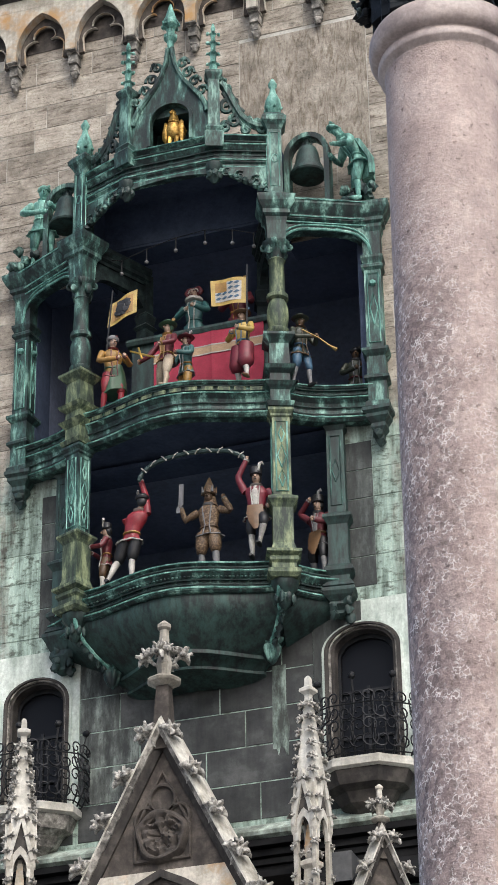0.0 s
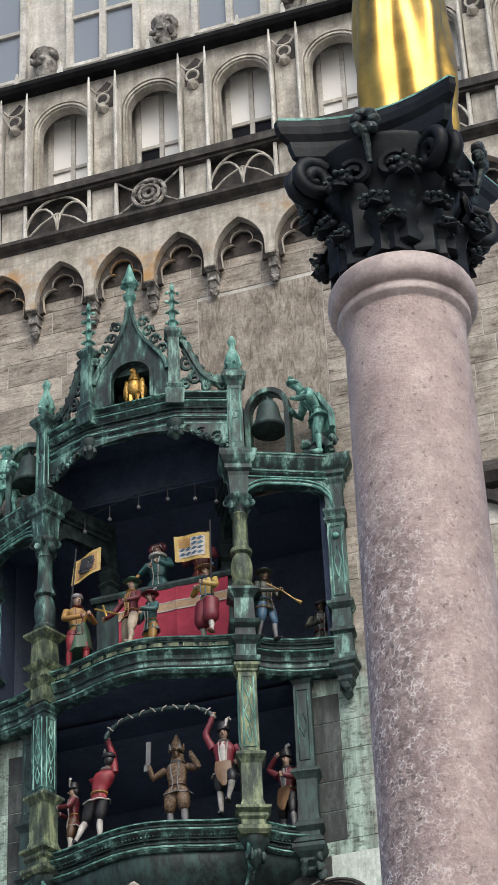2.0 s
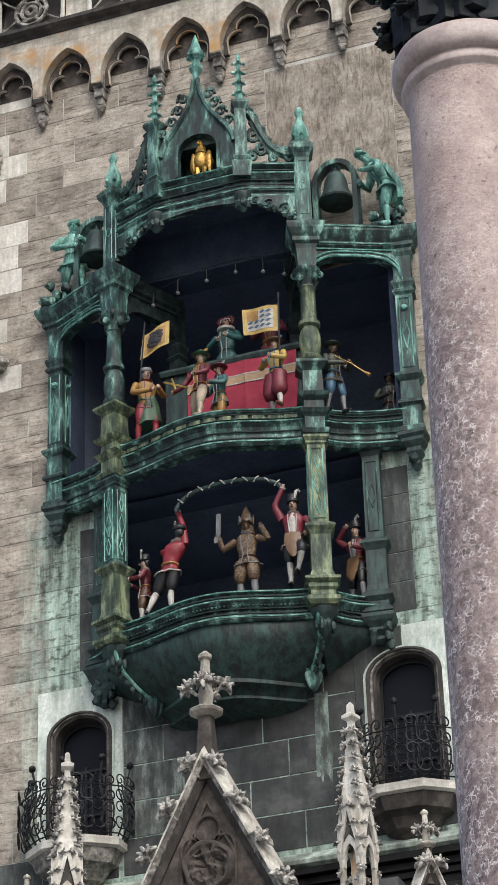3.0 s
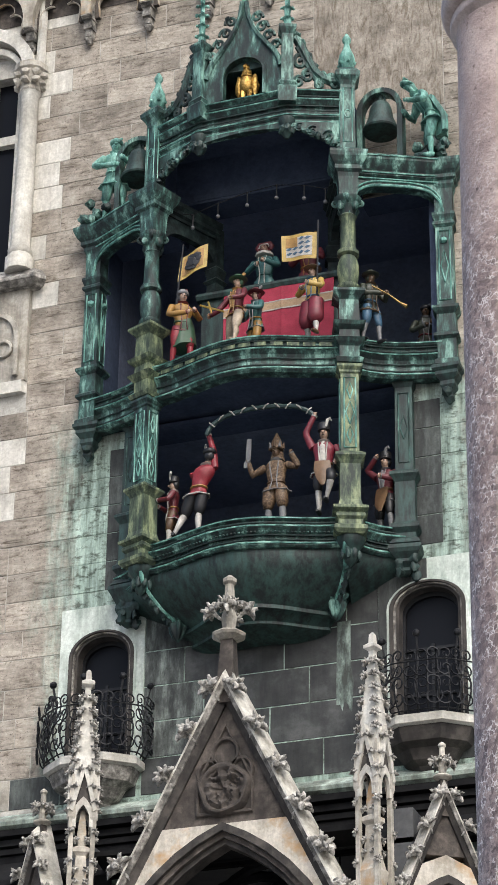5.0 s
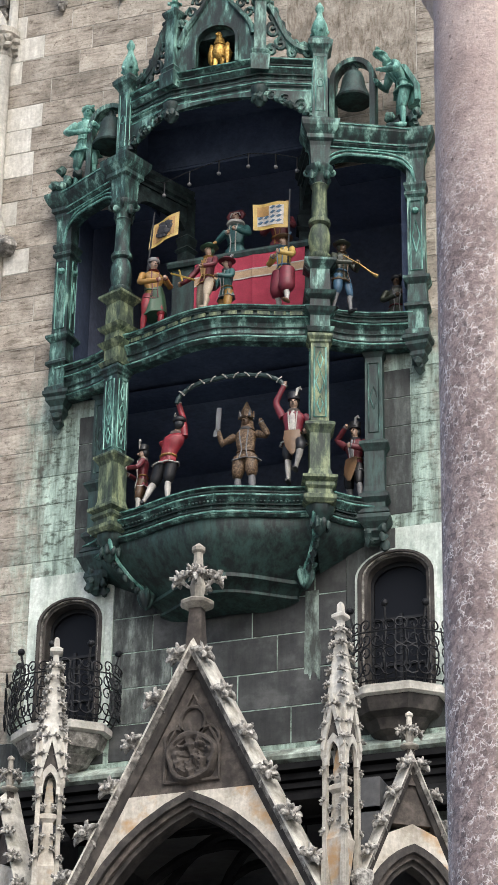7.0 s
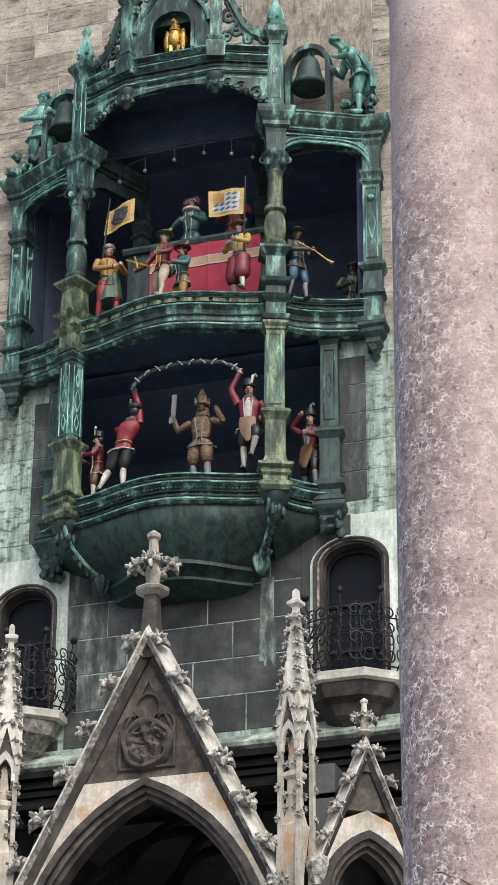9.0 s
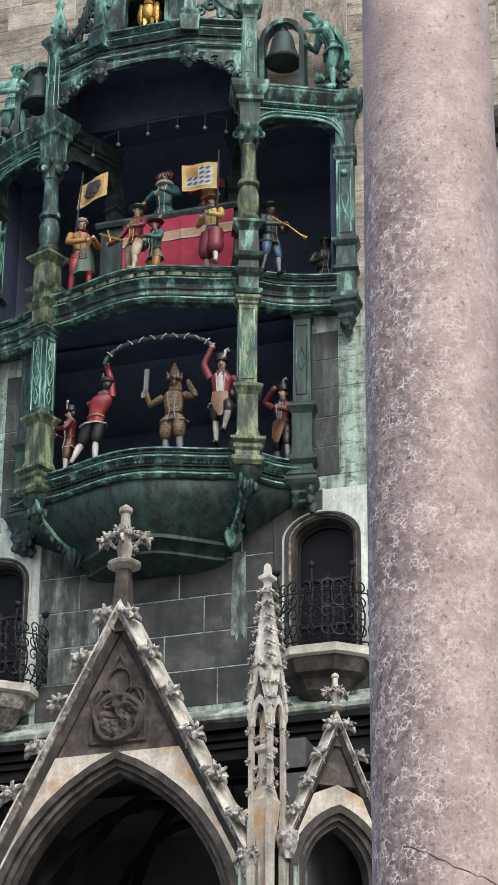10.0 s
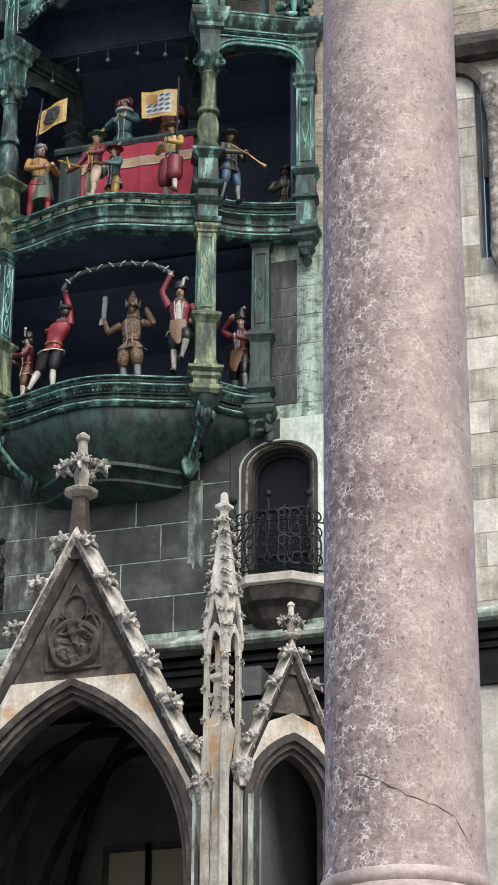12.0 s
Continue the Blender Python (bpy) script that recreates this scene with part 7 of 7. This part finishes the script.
        cuff = Vector(fine[-1]) - Vector(fine[-2])
        tube(bm, [tuple(Vector(fine[-1]) - cuff * 0.3), tuple(Vector(fine[-1]) - cuff * 0.05)], 0.033, 8, 6)
        q = Vector(pts[-1])
        blob(bm, tuple(q + cuff * 0.25), 0.024, 2, 0.2, 4, (0.8, 0.9, 1.2))
        blob(bm, tuple(q + cuff * 0.3 + Vector((0.015, -0.01, 0.01))), 0.011, 1, 0.1, 4)
    if cape:
        rings(bm, [[(0.1 * math.cos(a) * k + 0.02, 0.1 + 0.05 * math.sin(a) + 0.02 * math.sin(5 * a), z) for a in [2 * math.pi * i / 12 for i in range(12)]] for k, z in ((1.6, 0.3), (1.4, 0.5), (1.1, 0.78))], 0)
    # folds and dents of beaten metal
    for v in bm.verts:
        v.co.y -= stoop * max(0.0, v.co.z - 0.5) ** 1.4
        v.co.z -= stoop * 0.35 * max(0.0, v.co.z - 0.6)
        if v.co.z < 0.83:
            v.co += noise.noise_vector(v.co * 15 + Vector(at)) * 0.011 + noise.noise_vector(v.co * 40) * 0.003
    bmesh.ops.transform(bm, matrix=pose(*at, 0, 0, turn) @ Matrix.Diagonal((h, h, h, 1)), verts=bm.verts)
    ob = part(name, bm, slots, None, label, True)
    return tagged(ob, category=category, group=group)


UP, SIDE = [(0.13, 0, 0.77), (0.2, -0.02, 0.92), (0.12, -0.02, 1.12)], [(-0.13, 0, 0.77), (-0.24, -0.02, 0.64), (-0.14, -0.08, 0.54)]
GRIP = [[(0.13, 0, 0.77), (0.2, -0.06, 0.64), (0.08, -0.2, 0.66)], [(-0.13, 0, 0.77), (-0.2, -0.06, 0.62), (0.0, -0.2, 0.62)]]
F_LOW, F_UP = 24.8, 28.95
red = [P_RED, P_BLACK, P_WHITE, P_BLACK, P_SKIN, P_BLACK, P_WHITE]


def flip(line):
    return [(-x, y, z) for x, y, z in line]


G1, G2 = "dancing coopers", "tournament procession"
figure("cooper_figure", "painted dancing cooper in a red coat seen from behind, arm raised", (-1.1, -1.05, F_LOW - 0.05), 2.05, 182, red, [[(-0.12, 0, 0.78), (-0.1, -0.02, 0.98), (-0.03, -0.03, 1.2)], [(0.13, 0, 0.77), (0.12, -0.1, 0.66), (0.1, -0.14, 0.6)]], 0.48, 0.27, 0.13, -0.22, "cap", G1, 0.03, legs=[((-0.08, 0.0, 0.32), (-0.08, 0.02, 0.03)), ((0.07, -0.03, 0.32), (0.17, 0.06, 0.05))], baggy=1.15)
figure("cooper_figure", "painted cooper in red coat and leather apron holding a garland", (1.86, -1.15, F_LOW), 2.05, 8, [P_CRIMSON, P_BLACK, P_WHITE, P_BLACK, P_SKIN, P_BLACK, P_WHITE, P_LEATHER], [[(-0.12, 0, 0.77), (-0.2, -0.02, 0.93), (-0.1, -0.03, 1.13)], [(0.12, 0, 0.77), (0.2, -0.02, 0.66), (0.14, -0.08, 0.56)]], 0.45, 0.3, 0.05, 0.0, "tall", G1, legs=[((-0.06, 0.0, 0.32), (-0.05, 0.0, 0.03)), ((0.1, -0.14, 0.36), (0.03, -0.06, 0.14))], front="apron")
figure("cooper_figure", "small painted cooper in a red coat crouching behind", (-1.62, -0.8, F_LOW - 0.1), 1.65, -70, [P_MAROON, P_BROWN, P_WHITE, P_BLACK, P_SKIN, P_BLACK, P_WHITE], GRIP, 0.40, 0.27, 0.05, 0.0, "tall", G1)
figure("cooper_figure", "painted cooper in a red coat standing in the side opening", (2.86, -0.05, F_LOW - 0.2), 1.95, -20, [P_MAROON, P_BLACK, P_GREY, P_BLACK, P_SKIN, P_BLACK, P_GREY, P_LEATHER], [[(-0.12, 0, 0.77), (-0.25, -0.02, 0.88), (-0.1, -0.04, 1.0)], GRIP[0]], 0.42, 0.3, 0.05, 0.0, "tall", G1, front="apron")
figure("jester_figure", "painted jester in brown chequered dress with both arms raised", (0.62, -0.6, F_LOW), 2.1, 0, [P_CHECK, P_CHECK, P_GREY, P_BLACK, P_BROWN, P_CHECK, P_GREY, P_BROWN], [[(0.12, 0, 0.77), (0.25, -0.02, 0.72), (0.19, -0.07, 0.86)], [(-0.12, 0, 0.77), (-0.26, -0.02, 0.69), (-0.3, -0.07, 0.82)]], 0.47, 0.33, 0.03, 0.0, "mitre", G1, 0.035, baggy=1.15)
bm = bmesh.new()
prism(bm, [(-0.045, 26.38), (0.03, 26.38), (0.04, 26.5), (0.1, 26.55), (0.12, 27.05), (0.02, 27.06), (-0.0, 26.55), (-0.04, 26.5)], -0.80, -0.76, "y")
tagged(part("wooden_paddle", bm, P_GREY, None, "flat grey paddle held up by the jester"), category="paddle")

garland = thing("garland", "dark leafy garland arch wound with white ribbon", "garland", (0.5, -1.15, 27.2), G1)
arc = [(-0.76, 27.1), (-0.7, 27.25), (-0.5, 27.42), (-0.2, 27.52), (0.3, 27.57), (0.8, 27.54), (1.25, 27.45), (1.55, 27.28), (1.7, 27.08)]
bm = bmesh.new()
tube(bm, [(x, -1.17, z) for x, z in resample(arc, 30)], [0.045 + 0.012 * (i % 2) for i in range(30)], 8)
part("leafy_tube", bm, GARLAND, garland)
line = resample(arc, 12)
for i, (x, z) in enumerate(line[1:-1]):
    bm = bmesh.new()
    s = -1 if i % 2 else 1
    tube(bm, [(x - 0.06, -1.2, z + 0.06 * s), (x, -1.24, z), (x + 0.06, -1.2, z - 0.06 * s)], 0.016, 5)
    part("ribbon", bm, P_WHITE, garland)

figure("standard_bearer_figure", "painted standard bearer in ochre coat and green skirt", (-1.42, -1.1, F_UP - 0.05), 1.95, 40, [P_OCHRE, P_RED, P_RED, P_BROWN, P_SKIN, P_GREY, P_MAROON, P_GREEN], GRIP, 0.45, 0.3, 0.05, 0.0, "cap", G2, 0.01, sash=True)
figure("squire_figure", "painted squire in maroon and ochre lunging with a sword", (-0.12, -1.3, F_UP), 1.85, -25, [P_MAROON, P_CREAM, P_CREAM, P_CREAM, P_SKIN, P_GREEN, P_OCHRE], [[(0.13, 0, 0.77), (0.2, -0.08, 0.64), (0.1, -0.2, 0.6)], [(-0.13, 0, 0.77), (-0.24, -0.08, 0.6), (-0.36, -0.12, 0.56)]], 0.48, 0.28, 0.16, 0.06, "brim", G2, 0.01, front="vest")
figure("drummer_figure", "painted page in a teal coat and broad maroon hat", (0.2, -0.85, F_UP), 1.75, -35, [P_TEAL, P_OCHRE, P_OCHRE, P_BROWN, P_SKIN, P_MAROON, P_GREY], GRIP, 0.42, 0.28, 0.04, 0.0, "brim", G2)
figure("standard_bearer_figure", "painted standard bearer in a yellow jacket and wide red breeches", (1.66, -1.3, F_UP), 1.8, -20, [P_YELLOW, P_CRIMSON, P_WHITE, P_BROWN, P_SKIN, P_BROWN, P_BLUE, P_BLUE], GRIP, 0.5, 0.2, 0.07, 0.0, "brim", G2, 0.01, baggy=1.55)
figure("trumpeter_figure", "painted trumpeter in a green coat beside the pier", (2.84, -0.9, F_UP - 0.1), 1.75, 60, [P_DIM, P_BLUE, P_GREY, P_BLACK, P_BROWN, P_DIM, P_BROWN, P_BLUE], GRIP, 0.42, 0.28, 0.05, 0.0, "brim", G2)
figure("musician_figure", "dull dark-clad musician in the shaded side stage", (3.55, 0.9, F_UP - 0.1), 1.8, 15, [P_DIM, P_DIM, P_DIM, P_BLACK, P_BROWN, P_BLACK, P_GREY, P_MAROON], GRIP, 0.42, 0.28, 0.05, 0.0, "cap", G2)
bm = bmesh.new()
tube(bm, [(2.95, -1.15, 30.1), (3.3, -1.1, 29.85), (3.55, -1.08, 29.6), (3.68, -1.05, 29.5)], [0.014, 0.014, 0.022, 0.05], 8)
tagged(part("trumpet", bm, BRASS, None, "long dull brass trumpet held by the trumpeter"), category="trumpet")
bm = bmesh.new()
tube(bm, [(-0.85, -1.5, 30.15), (-0.3, -1.48, 29.9)], 0.025, 5)
tube(bm, [(-0.66, -1.5, 30.2), (-0.58, -1.5, 29.9)], 0.022, 5)
tagged(part("sword", bm, GOLD, None, "gilded cross-hilted sword held by a squire"), category="sword")


def flag(label, corners, y, pole, emblem):
    """corners: upper hoist, upper fly, lower fly, lower hoist as (x, z)."""
    a, b, c, d = [Vector((p[0], y, p[1])) for p in corners]
    f = thing("standard_flag", label, "flag", (pole[0][0], y, pole[0][1]), "standards")

    def on(u, v, o=0.0):
        p = (a + (b - a) * u) * (1 - v) + (d + (c - d) * u) * v
        return (p.x, p.y + 0.03 * math.sin(u * 7) - o, p.z)

    def sheet(name, u0, u1, v0, v1, o, m):
        bm = bmesh.new()
        front = [[on(u0 + (u1 - u0) * i / 8, v, o) for i in range(9)] for v in (v0, v1)]
        back = [[(x, yy + 0.012, z) for x, yy, z in row] for row in front]
        rings(bm, [[front[0][i], front[1][i], back[1][i], back[0][i]] for i in range(9)])
        part(name, bm, m, f)
    sheet("border", 0, 1, 0, 1, 0.0, P_YELLOW)
    if emblem == "bird":
        sheet("field", 0.12, 0.88, 0.13, 0.87, 0.008, P_OCHRE)
        bm = bmesh.new()
        for i in range(9):
            ang = 0.7 * i
            r = 0.2 if i % 2 else 0.26
            p = on(0.5 + r * math.cos(ang) * 0.8, 0.5 + r * math.sin(ang), 0.02)
            blob(bm, p, 0.085, 1, 0.4, 0, (1, 0.15, 1))
        blob(bm, on(0.5, 0.5, 0.02), 0.14, 1, 0.3, 0, (1, 0.15, 1.2))
        part("emblem", bm, P_BLACK, f, "dark worn emblem")
    else:
        sheet("field", 0.12, 0.88, 0.13, 0.87, 0.008, P_WHITE)
        sheet("quarter", 0.12, 0.46, 0.13, 0.5, 0.016, P_OCHRE)
        for i in range(4):
            for j in range(4):
                u, v = 0.2 + 0.18 * i, 0.2 + 0.18 * j
                if u < 0.5 and v < 0.5:
                    continue
                bm = bmesh.new()
                quad = [on(u - 0.07, v + 0.02, 0.02), on(u + 0.03, v - 0.06, 0.02), on(u + 0.1, v - 0.02, 0.02), on(u, v + 0.06, 0.02)]
                rings(bm, [quad, [(x, yy + 0.008, z) for x, yy, z in quad]])
                part("lozenge", bm, P_BLUE, f, "blue lozenge")
    bm = bmesh.new()
    tube(bm, [(p[0], y, p[1]) for p in pole], 0.02, 6)
    part("pole", bm, P_BLACK, f)


flag("gold-bordered ochre standard with a dark emblem, tilted on its pole", [(-1.45, 31.66), (-0.82, 31.93), (-0.84, 31.34), (-1.52, 31.06)], -1.2, [(-1.62, 29.3), (-1.4, 32.0)], "bird")
flag("gold-bordered white standard with blue lozenges on an upright pole", [(0.97, 31.62), (1.79, 31.56), (1.77, 30.9), (0.99, 30.96)], -1.4, [(1.79, 29.9), (1.82, 31.85)], "lozenge")

# draped royal box with the watching couple
drape = thing("draped_parapet", "crimson cloth with tan bands hung over a dark parapet", "drapery", (0.45, 0.0, 29.0))
bm = bmesh.new()
loops = []
for i in range(181):
    x = -0.85 + 2.58 * i / 180
    y = -0.06 - 0.03 * (1 - abs(math.sin(x * 5.2 + 0.4 * math.sin(x * 3))) ** 0.5)
    loops.append([(x, y, 29.0), (x, y - 0.005, 31.2), (x, y + 0.03, 31.2), (x, y + 0.03, 29.0)])
rings(bm, loops)
part("cloth", bm, RED_CLOTH, drape, "crimson pleated cloth", True)
for z0, z1, m, o in ((30.64, 30.82, TAN, 0.01), (30.82, 30.85, P_WHITE, 0.016), (30.61, 30.64, P_WHITE, 0.016)):
    bm = bmesh.new()
    loops = []
    for i in range(181):
        x = -0.85 + 2.58 * i / 180
        y = -0.066 - o - 0.03 * (1 - abs(math.sin(x * 5.2 + 0.4 * math.sin(x * 3))) ** 0.5)
        loops.append([(x, y, z0), (x, y, z1), (x, y + 0.012, z1), (x, y + 0.012, z0)])
    rings(bm, loops)
    part("band", bm, m, drape, "tan woven band" if m is TAN else "white piping")
bm = bmesh.new()
sweep(bm, [(-1.5, 0.0), (2.2, 0.0)], [(-0.2, 31.2), (0.08, 31.2), (0.12, 31.28), (0.12, 31.34), (0.05, 31.38), (-0.2, 31.38)])
box(bm, -1.4, 2.1, 0.0, 0.1, 28.6, 31.2)
part("parapet", bm, COPPER_DARK, drape, "dark copper parapet")
figure("bride_figure", "painted bride in a teal gown with a white ruff", (-0.04, 0.35, 30.6), 2.1, -5, [P_TEAL, P_TEAL, P_GREY, P_BLACK, P_SKIN, P_MAROON, P_WHITE, P_TEAL], GRIP, 0.3, 0.2, 0.03, 0.0, "veil", "watching couple", 0.1)
figure("groom_figure", "painted groom in a dark maroon gown and wide hat", (1.02, 0.35, 30.6), 2.1, -5, [P_MAROON, P_MAROON, P_BROWN, P_BLACK, P_SKIN, P_BROWN, P_OCHRE], GRIP, 0.3, 0.2, 0.03, 0.0, "brim", "watching couple", 0.1)

# bell ringers and eagle on the canopy
green = [COPPER_PALE] * 8
figure("bell_ringer_statue", "pale green copper statue of a stooping bell ringer", (4.16, -0.45, 33.48), 2.2, -60, green, [[(0.13, 0, 0.77), (0.2, -0.1, 0.6), (0.12, -0.25, 0.62)], [(-0.13, 0, 0.77), (-0.22, -0.12, 0.6), (-0.05, -0.26, 0.58)]], 0.46, 0.27, 0.03, 0.05, "cap", "bell ringers", 0.05, "statue", True, stoop=0.75)
figure("bell_ringer_statue", "green copper statue of a capped bell ringer with crossed arms", (-3.42, -0.55, 33.48), 2.2, 20, green, [GRIP[0], [(-0.13, 0, 0.77), (-0.24, -0.06, 0.62), (0.02, -0.18, 0.58)]], 0.4, 0.27, 0.05, 0.0, "cap", "bell ringers", 0.05, "statue")
for s in (-1, 1):
    orn = thing("scroll_ornament", "leafy copper ornament at the statue's foot", "ornament", (X0 + s * 4.0, -0.5, 33.48), "corner ornaments")
    for i in range(14):
        bm = bmesh.new()
        blob(bm, (X0 + s * (4.0 + rnd.uniform(-0.3, 0.35)), -0.5 + rnd.uniform(-0.12, 0.12), 33.5 + rnd.uniform(0, 0.4) * (1 if i % 3 else 1.4)), 0.12, 2, 0.35)
        part("ornament_leaf", bm, COPPER, orn, "", True)
bm = bmesh.new()
ex, ey, ez = 0.13, CY + 0.18, 35.42
blob(bm, (ex, ey, ez + 0.42), 0.2, 2, 0.05, 0, (0.85, 0.8, 1.45))
for s in (-1, 1):
    blob(bm, (ex + s * 0.19, ey + 0.02, ez + 0.38), 0.16, 2, 0.08, 0, (0.55, 0.5, 1.9))
    tube(bm, [(ex + s * 0.07, ey - 0.03, ez + 0.2), (ex + s * 0.08, ey - 0.05, ez)], [0.06, 0.04], 6)
tube(bm, [(ex, ey, ez + 0.6), (ex + 0.01, ey - 0.02, ez + 0.8)], [0.15, 0.09], 10)
blob(bm, (ex + 0.01, ey - 0.03, ez + 0.84), 0.09, 2, 0.03)
tube(bm, [(ex, ey - 0.1, ez + 0.85), (ex - 0.04, ey - 0.17, ez + 0.8)], [0.04, 0.01], 6)
tube(bm, [(ex, ey - 0.02, ez + 0.9), (ex + 0.02, ey - 0.02, ez + 0.98), (ex - 0.02, ey - 0.01, ez + 1.1)], [0.07, 0.05, 0.015], 6)
for v in bm.verts:
    v.co += noise.noise_vector(v.co * 14) * 0.03
tagged(part("eagle_statue", bm, BRASS_GILT, None, "small gilded bird statue in the gable niche", True), category="statue")


# ---- stone blocks of the tower wall ----
BLOCKS = {}


def block_mesh(w, h, material, depth):
    key = (w, h, material.name, depth)
    if key not in BLOCKS:
        mb = bmesh.new()
        e = 0.007
        rings(mb, [[(-w / 2, 0.012, -h / 2), (w / 2, 0.012, -h / 2), (w / 2, 0.012, h / 2), (-w / 2, 0.012, h / 2)],
                   [(-w / 2, -depth + e, -h / 2), (w / 2, -depth + e, -h / 2), (w / 2, -depth + e, h / 2), (-w / 2, -depth + e, h / 2)],
                   [(-w / 2 + e, -depth, -h / 2 + e), (w / 2 - e, -depth, -h / 2 + e), (w / 2 - e, -depth, h / 2 - e), (-w / 2 + e, -depth, h / 2 - e)]])
        BLOCKS[key] = finish("stone_block", mb, [material])
    return BLOCKS[key]


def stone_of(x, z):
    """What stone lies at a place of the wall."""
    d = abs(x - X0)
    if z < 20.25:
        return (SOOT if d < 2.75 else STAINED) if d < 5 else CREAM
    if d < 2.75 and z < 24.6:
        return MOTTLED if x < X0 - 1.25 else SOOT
    if d < 5.0 and z < 28.6:
        return STAINED if d < (3.95 if x > X0 else 3.55) and z > 23.9 else BROWN
    if x > 6.6 and z < 32:
        return CREAM if (int(z * 1.5) + int(x)) % 3 else PALE
    if x < -5.25:
        return PALE if z > 26.5 and int(z / 0.68) % 4 != 2 else BROWN
    return BROWN


def lay(x0, x1, z0, z1, h, long, holes, parent, joint=0.017):
    rows = round((z1 - z0) / h)
    h = (z1 - z0) / rows
    for r in range(rows):
        a, b = z0 + r * h, z0 + (r + 1) * h
        for s, e in free_spans(x0, x1, a, b, holes):
            x = s
            step = rnd.uniform(0.4, 1.0) * long if r % 2 else rnd.uniform(0.7, 1.25) * long
            while x < e - 0.02:
                w = min(step, e - x)
                if e - x - w < 0.35:
                    w = e - x
                w = round(w * 20) / 20 if e - x - w > 0.06 else w
                m = stone_of(x + w / 2, (a + b) / 2)
                me = block_mesh(round(w - joint, 3), round(h - joint, 3), m, rnd.choice((0.01, 0.013, 0.016)))
                piece("stone_block", me, parent, Matrix.Translation((x + w / 2, 0, (a + b) / 2)))
                x += w
                step = rnd.uniform(0.7, 1.35) * long


SLAB = (1.25, 4.35, 35.3, 39.05)
KEEP = [SLAB] + [(x - 0.76 * k - 0.06, x + 0.76 * k + 0.06, 20.32, 24.05) for x, k in zip(WIN_X, WIN_K)] + HOLES[5:] + [(X0 - 3.98, X0 + 3.98, 28.2, 33.1), (X0 - 3.1, X0 + 3.1, 24.4, 28.2), (X0 - 2.28, X0 + 2.28, 33.1, 35.1), (-9.0, -5.62, 29.6, 32.8)]
strips = [(X0 + 1.62, X0 + 1.95, 21.0)]
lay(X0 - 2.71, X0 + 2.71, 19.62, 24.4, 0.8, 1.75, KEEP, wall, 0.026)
for a, b in ((-6.9, X0 - 3.6), (X0 - 3.6, X0 - 2.71), (X0 + 2.71, X0 + 3.95), (X0 + 3.95, 5.3)):
    lay(a, b, 19.62, 28.46, 0.68, 1.25, KEEP, wall)
lay(-6.9, 5.3, 28.46, 41.15, 0.68, 1.3, KEEP, wall)
mb = bmesh.new()
x0, x1, z0, z1 = SLAB
rings(mb, [[(x0 + 0.01, 0.012, z0 + 0.01), (x1 - 0.01, 0.012, z0 + 0.01), (x1 - 0.01, 0.012, z1 - 0.01), (x0 + 0.01, 0.012, z1 - 0.01)],
           [(x0 + 0.01, -0.012, z0 + 0.01), (x1 - 0.01, -0.012, z0 + 0.01), (x1 - 0.01, -0.012, z1 - 0.01), (x0 + 0.01, -0.012, z1 - 0.01)]])
piece("rough_slab", finish("rough_slab", mb, [VEINED]), wall, Matrix())
far = tagged(thing("wall_corner", "pale coursed stone at the tower's corner", "wall", (8.0, 0, 19.6)), kind="structure")
lay(5.3, 9.8, 19.62, 41.15, 0.72, 1.6, KEEP, far)
# green-stained strips under the brackets
for a, b, z in strips:
    bm = bmesh.new()
    foot = [(a + (b - a) * i / 8, z + rnd.uniform(-0.1, 0.12)) for i in range(9)]
    edge = [(b + rnd.uniform(-0.03, 0.05), z + (22.9 - z) * (0.3 + 0.15 * i)) for i in range(4)]
    prism(bm, foot + edge + [(b - 0.02, 22.9), (a + 0.02, 22.9)], -0.022, 0.01, "y")
    tagged(part("wall_strip", bm, GREEN_STAIN, None, "green-stained stone strip under a bracket"), category="pilaster strip", kind="structure")
# lowest storeys, plain, under the loggia
bm = bmesh.new()
box(bm, -9.5, 12.0, -1.0, -0.02, 0.0, 9.0)
structure("wall_base", bm, CREAM, "plain stone base of the town hall front", "wall")
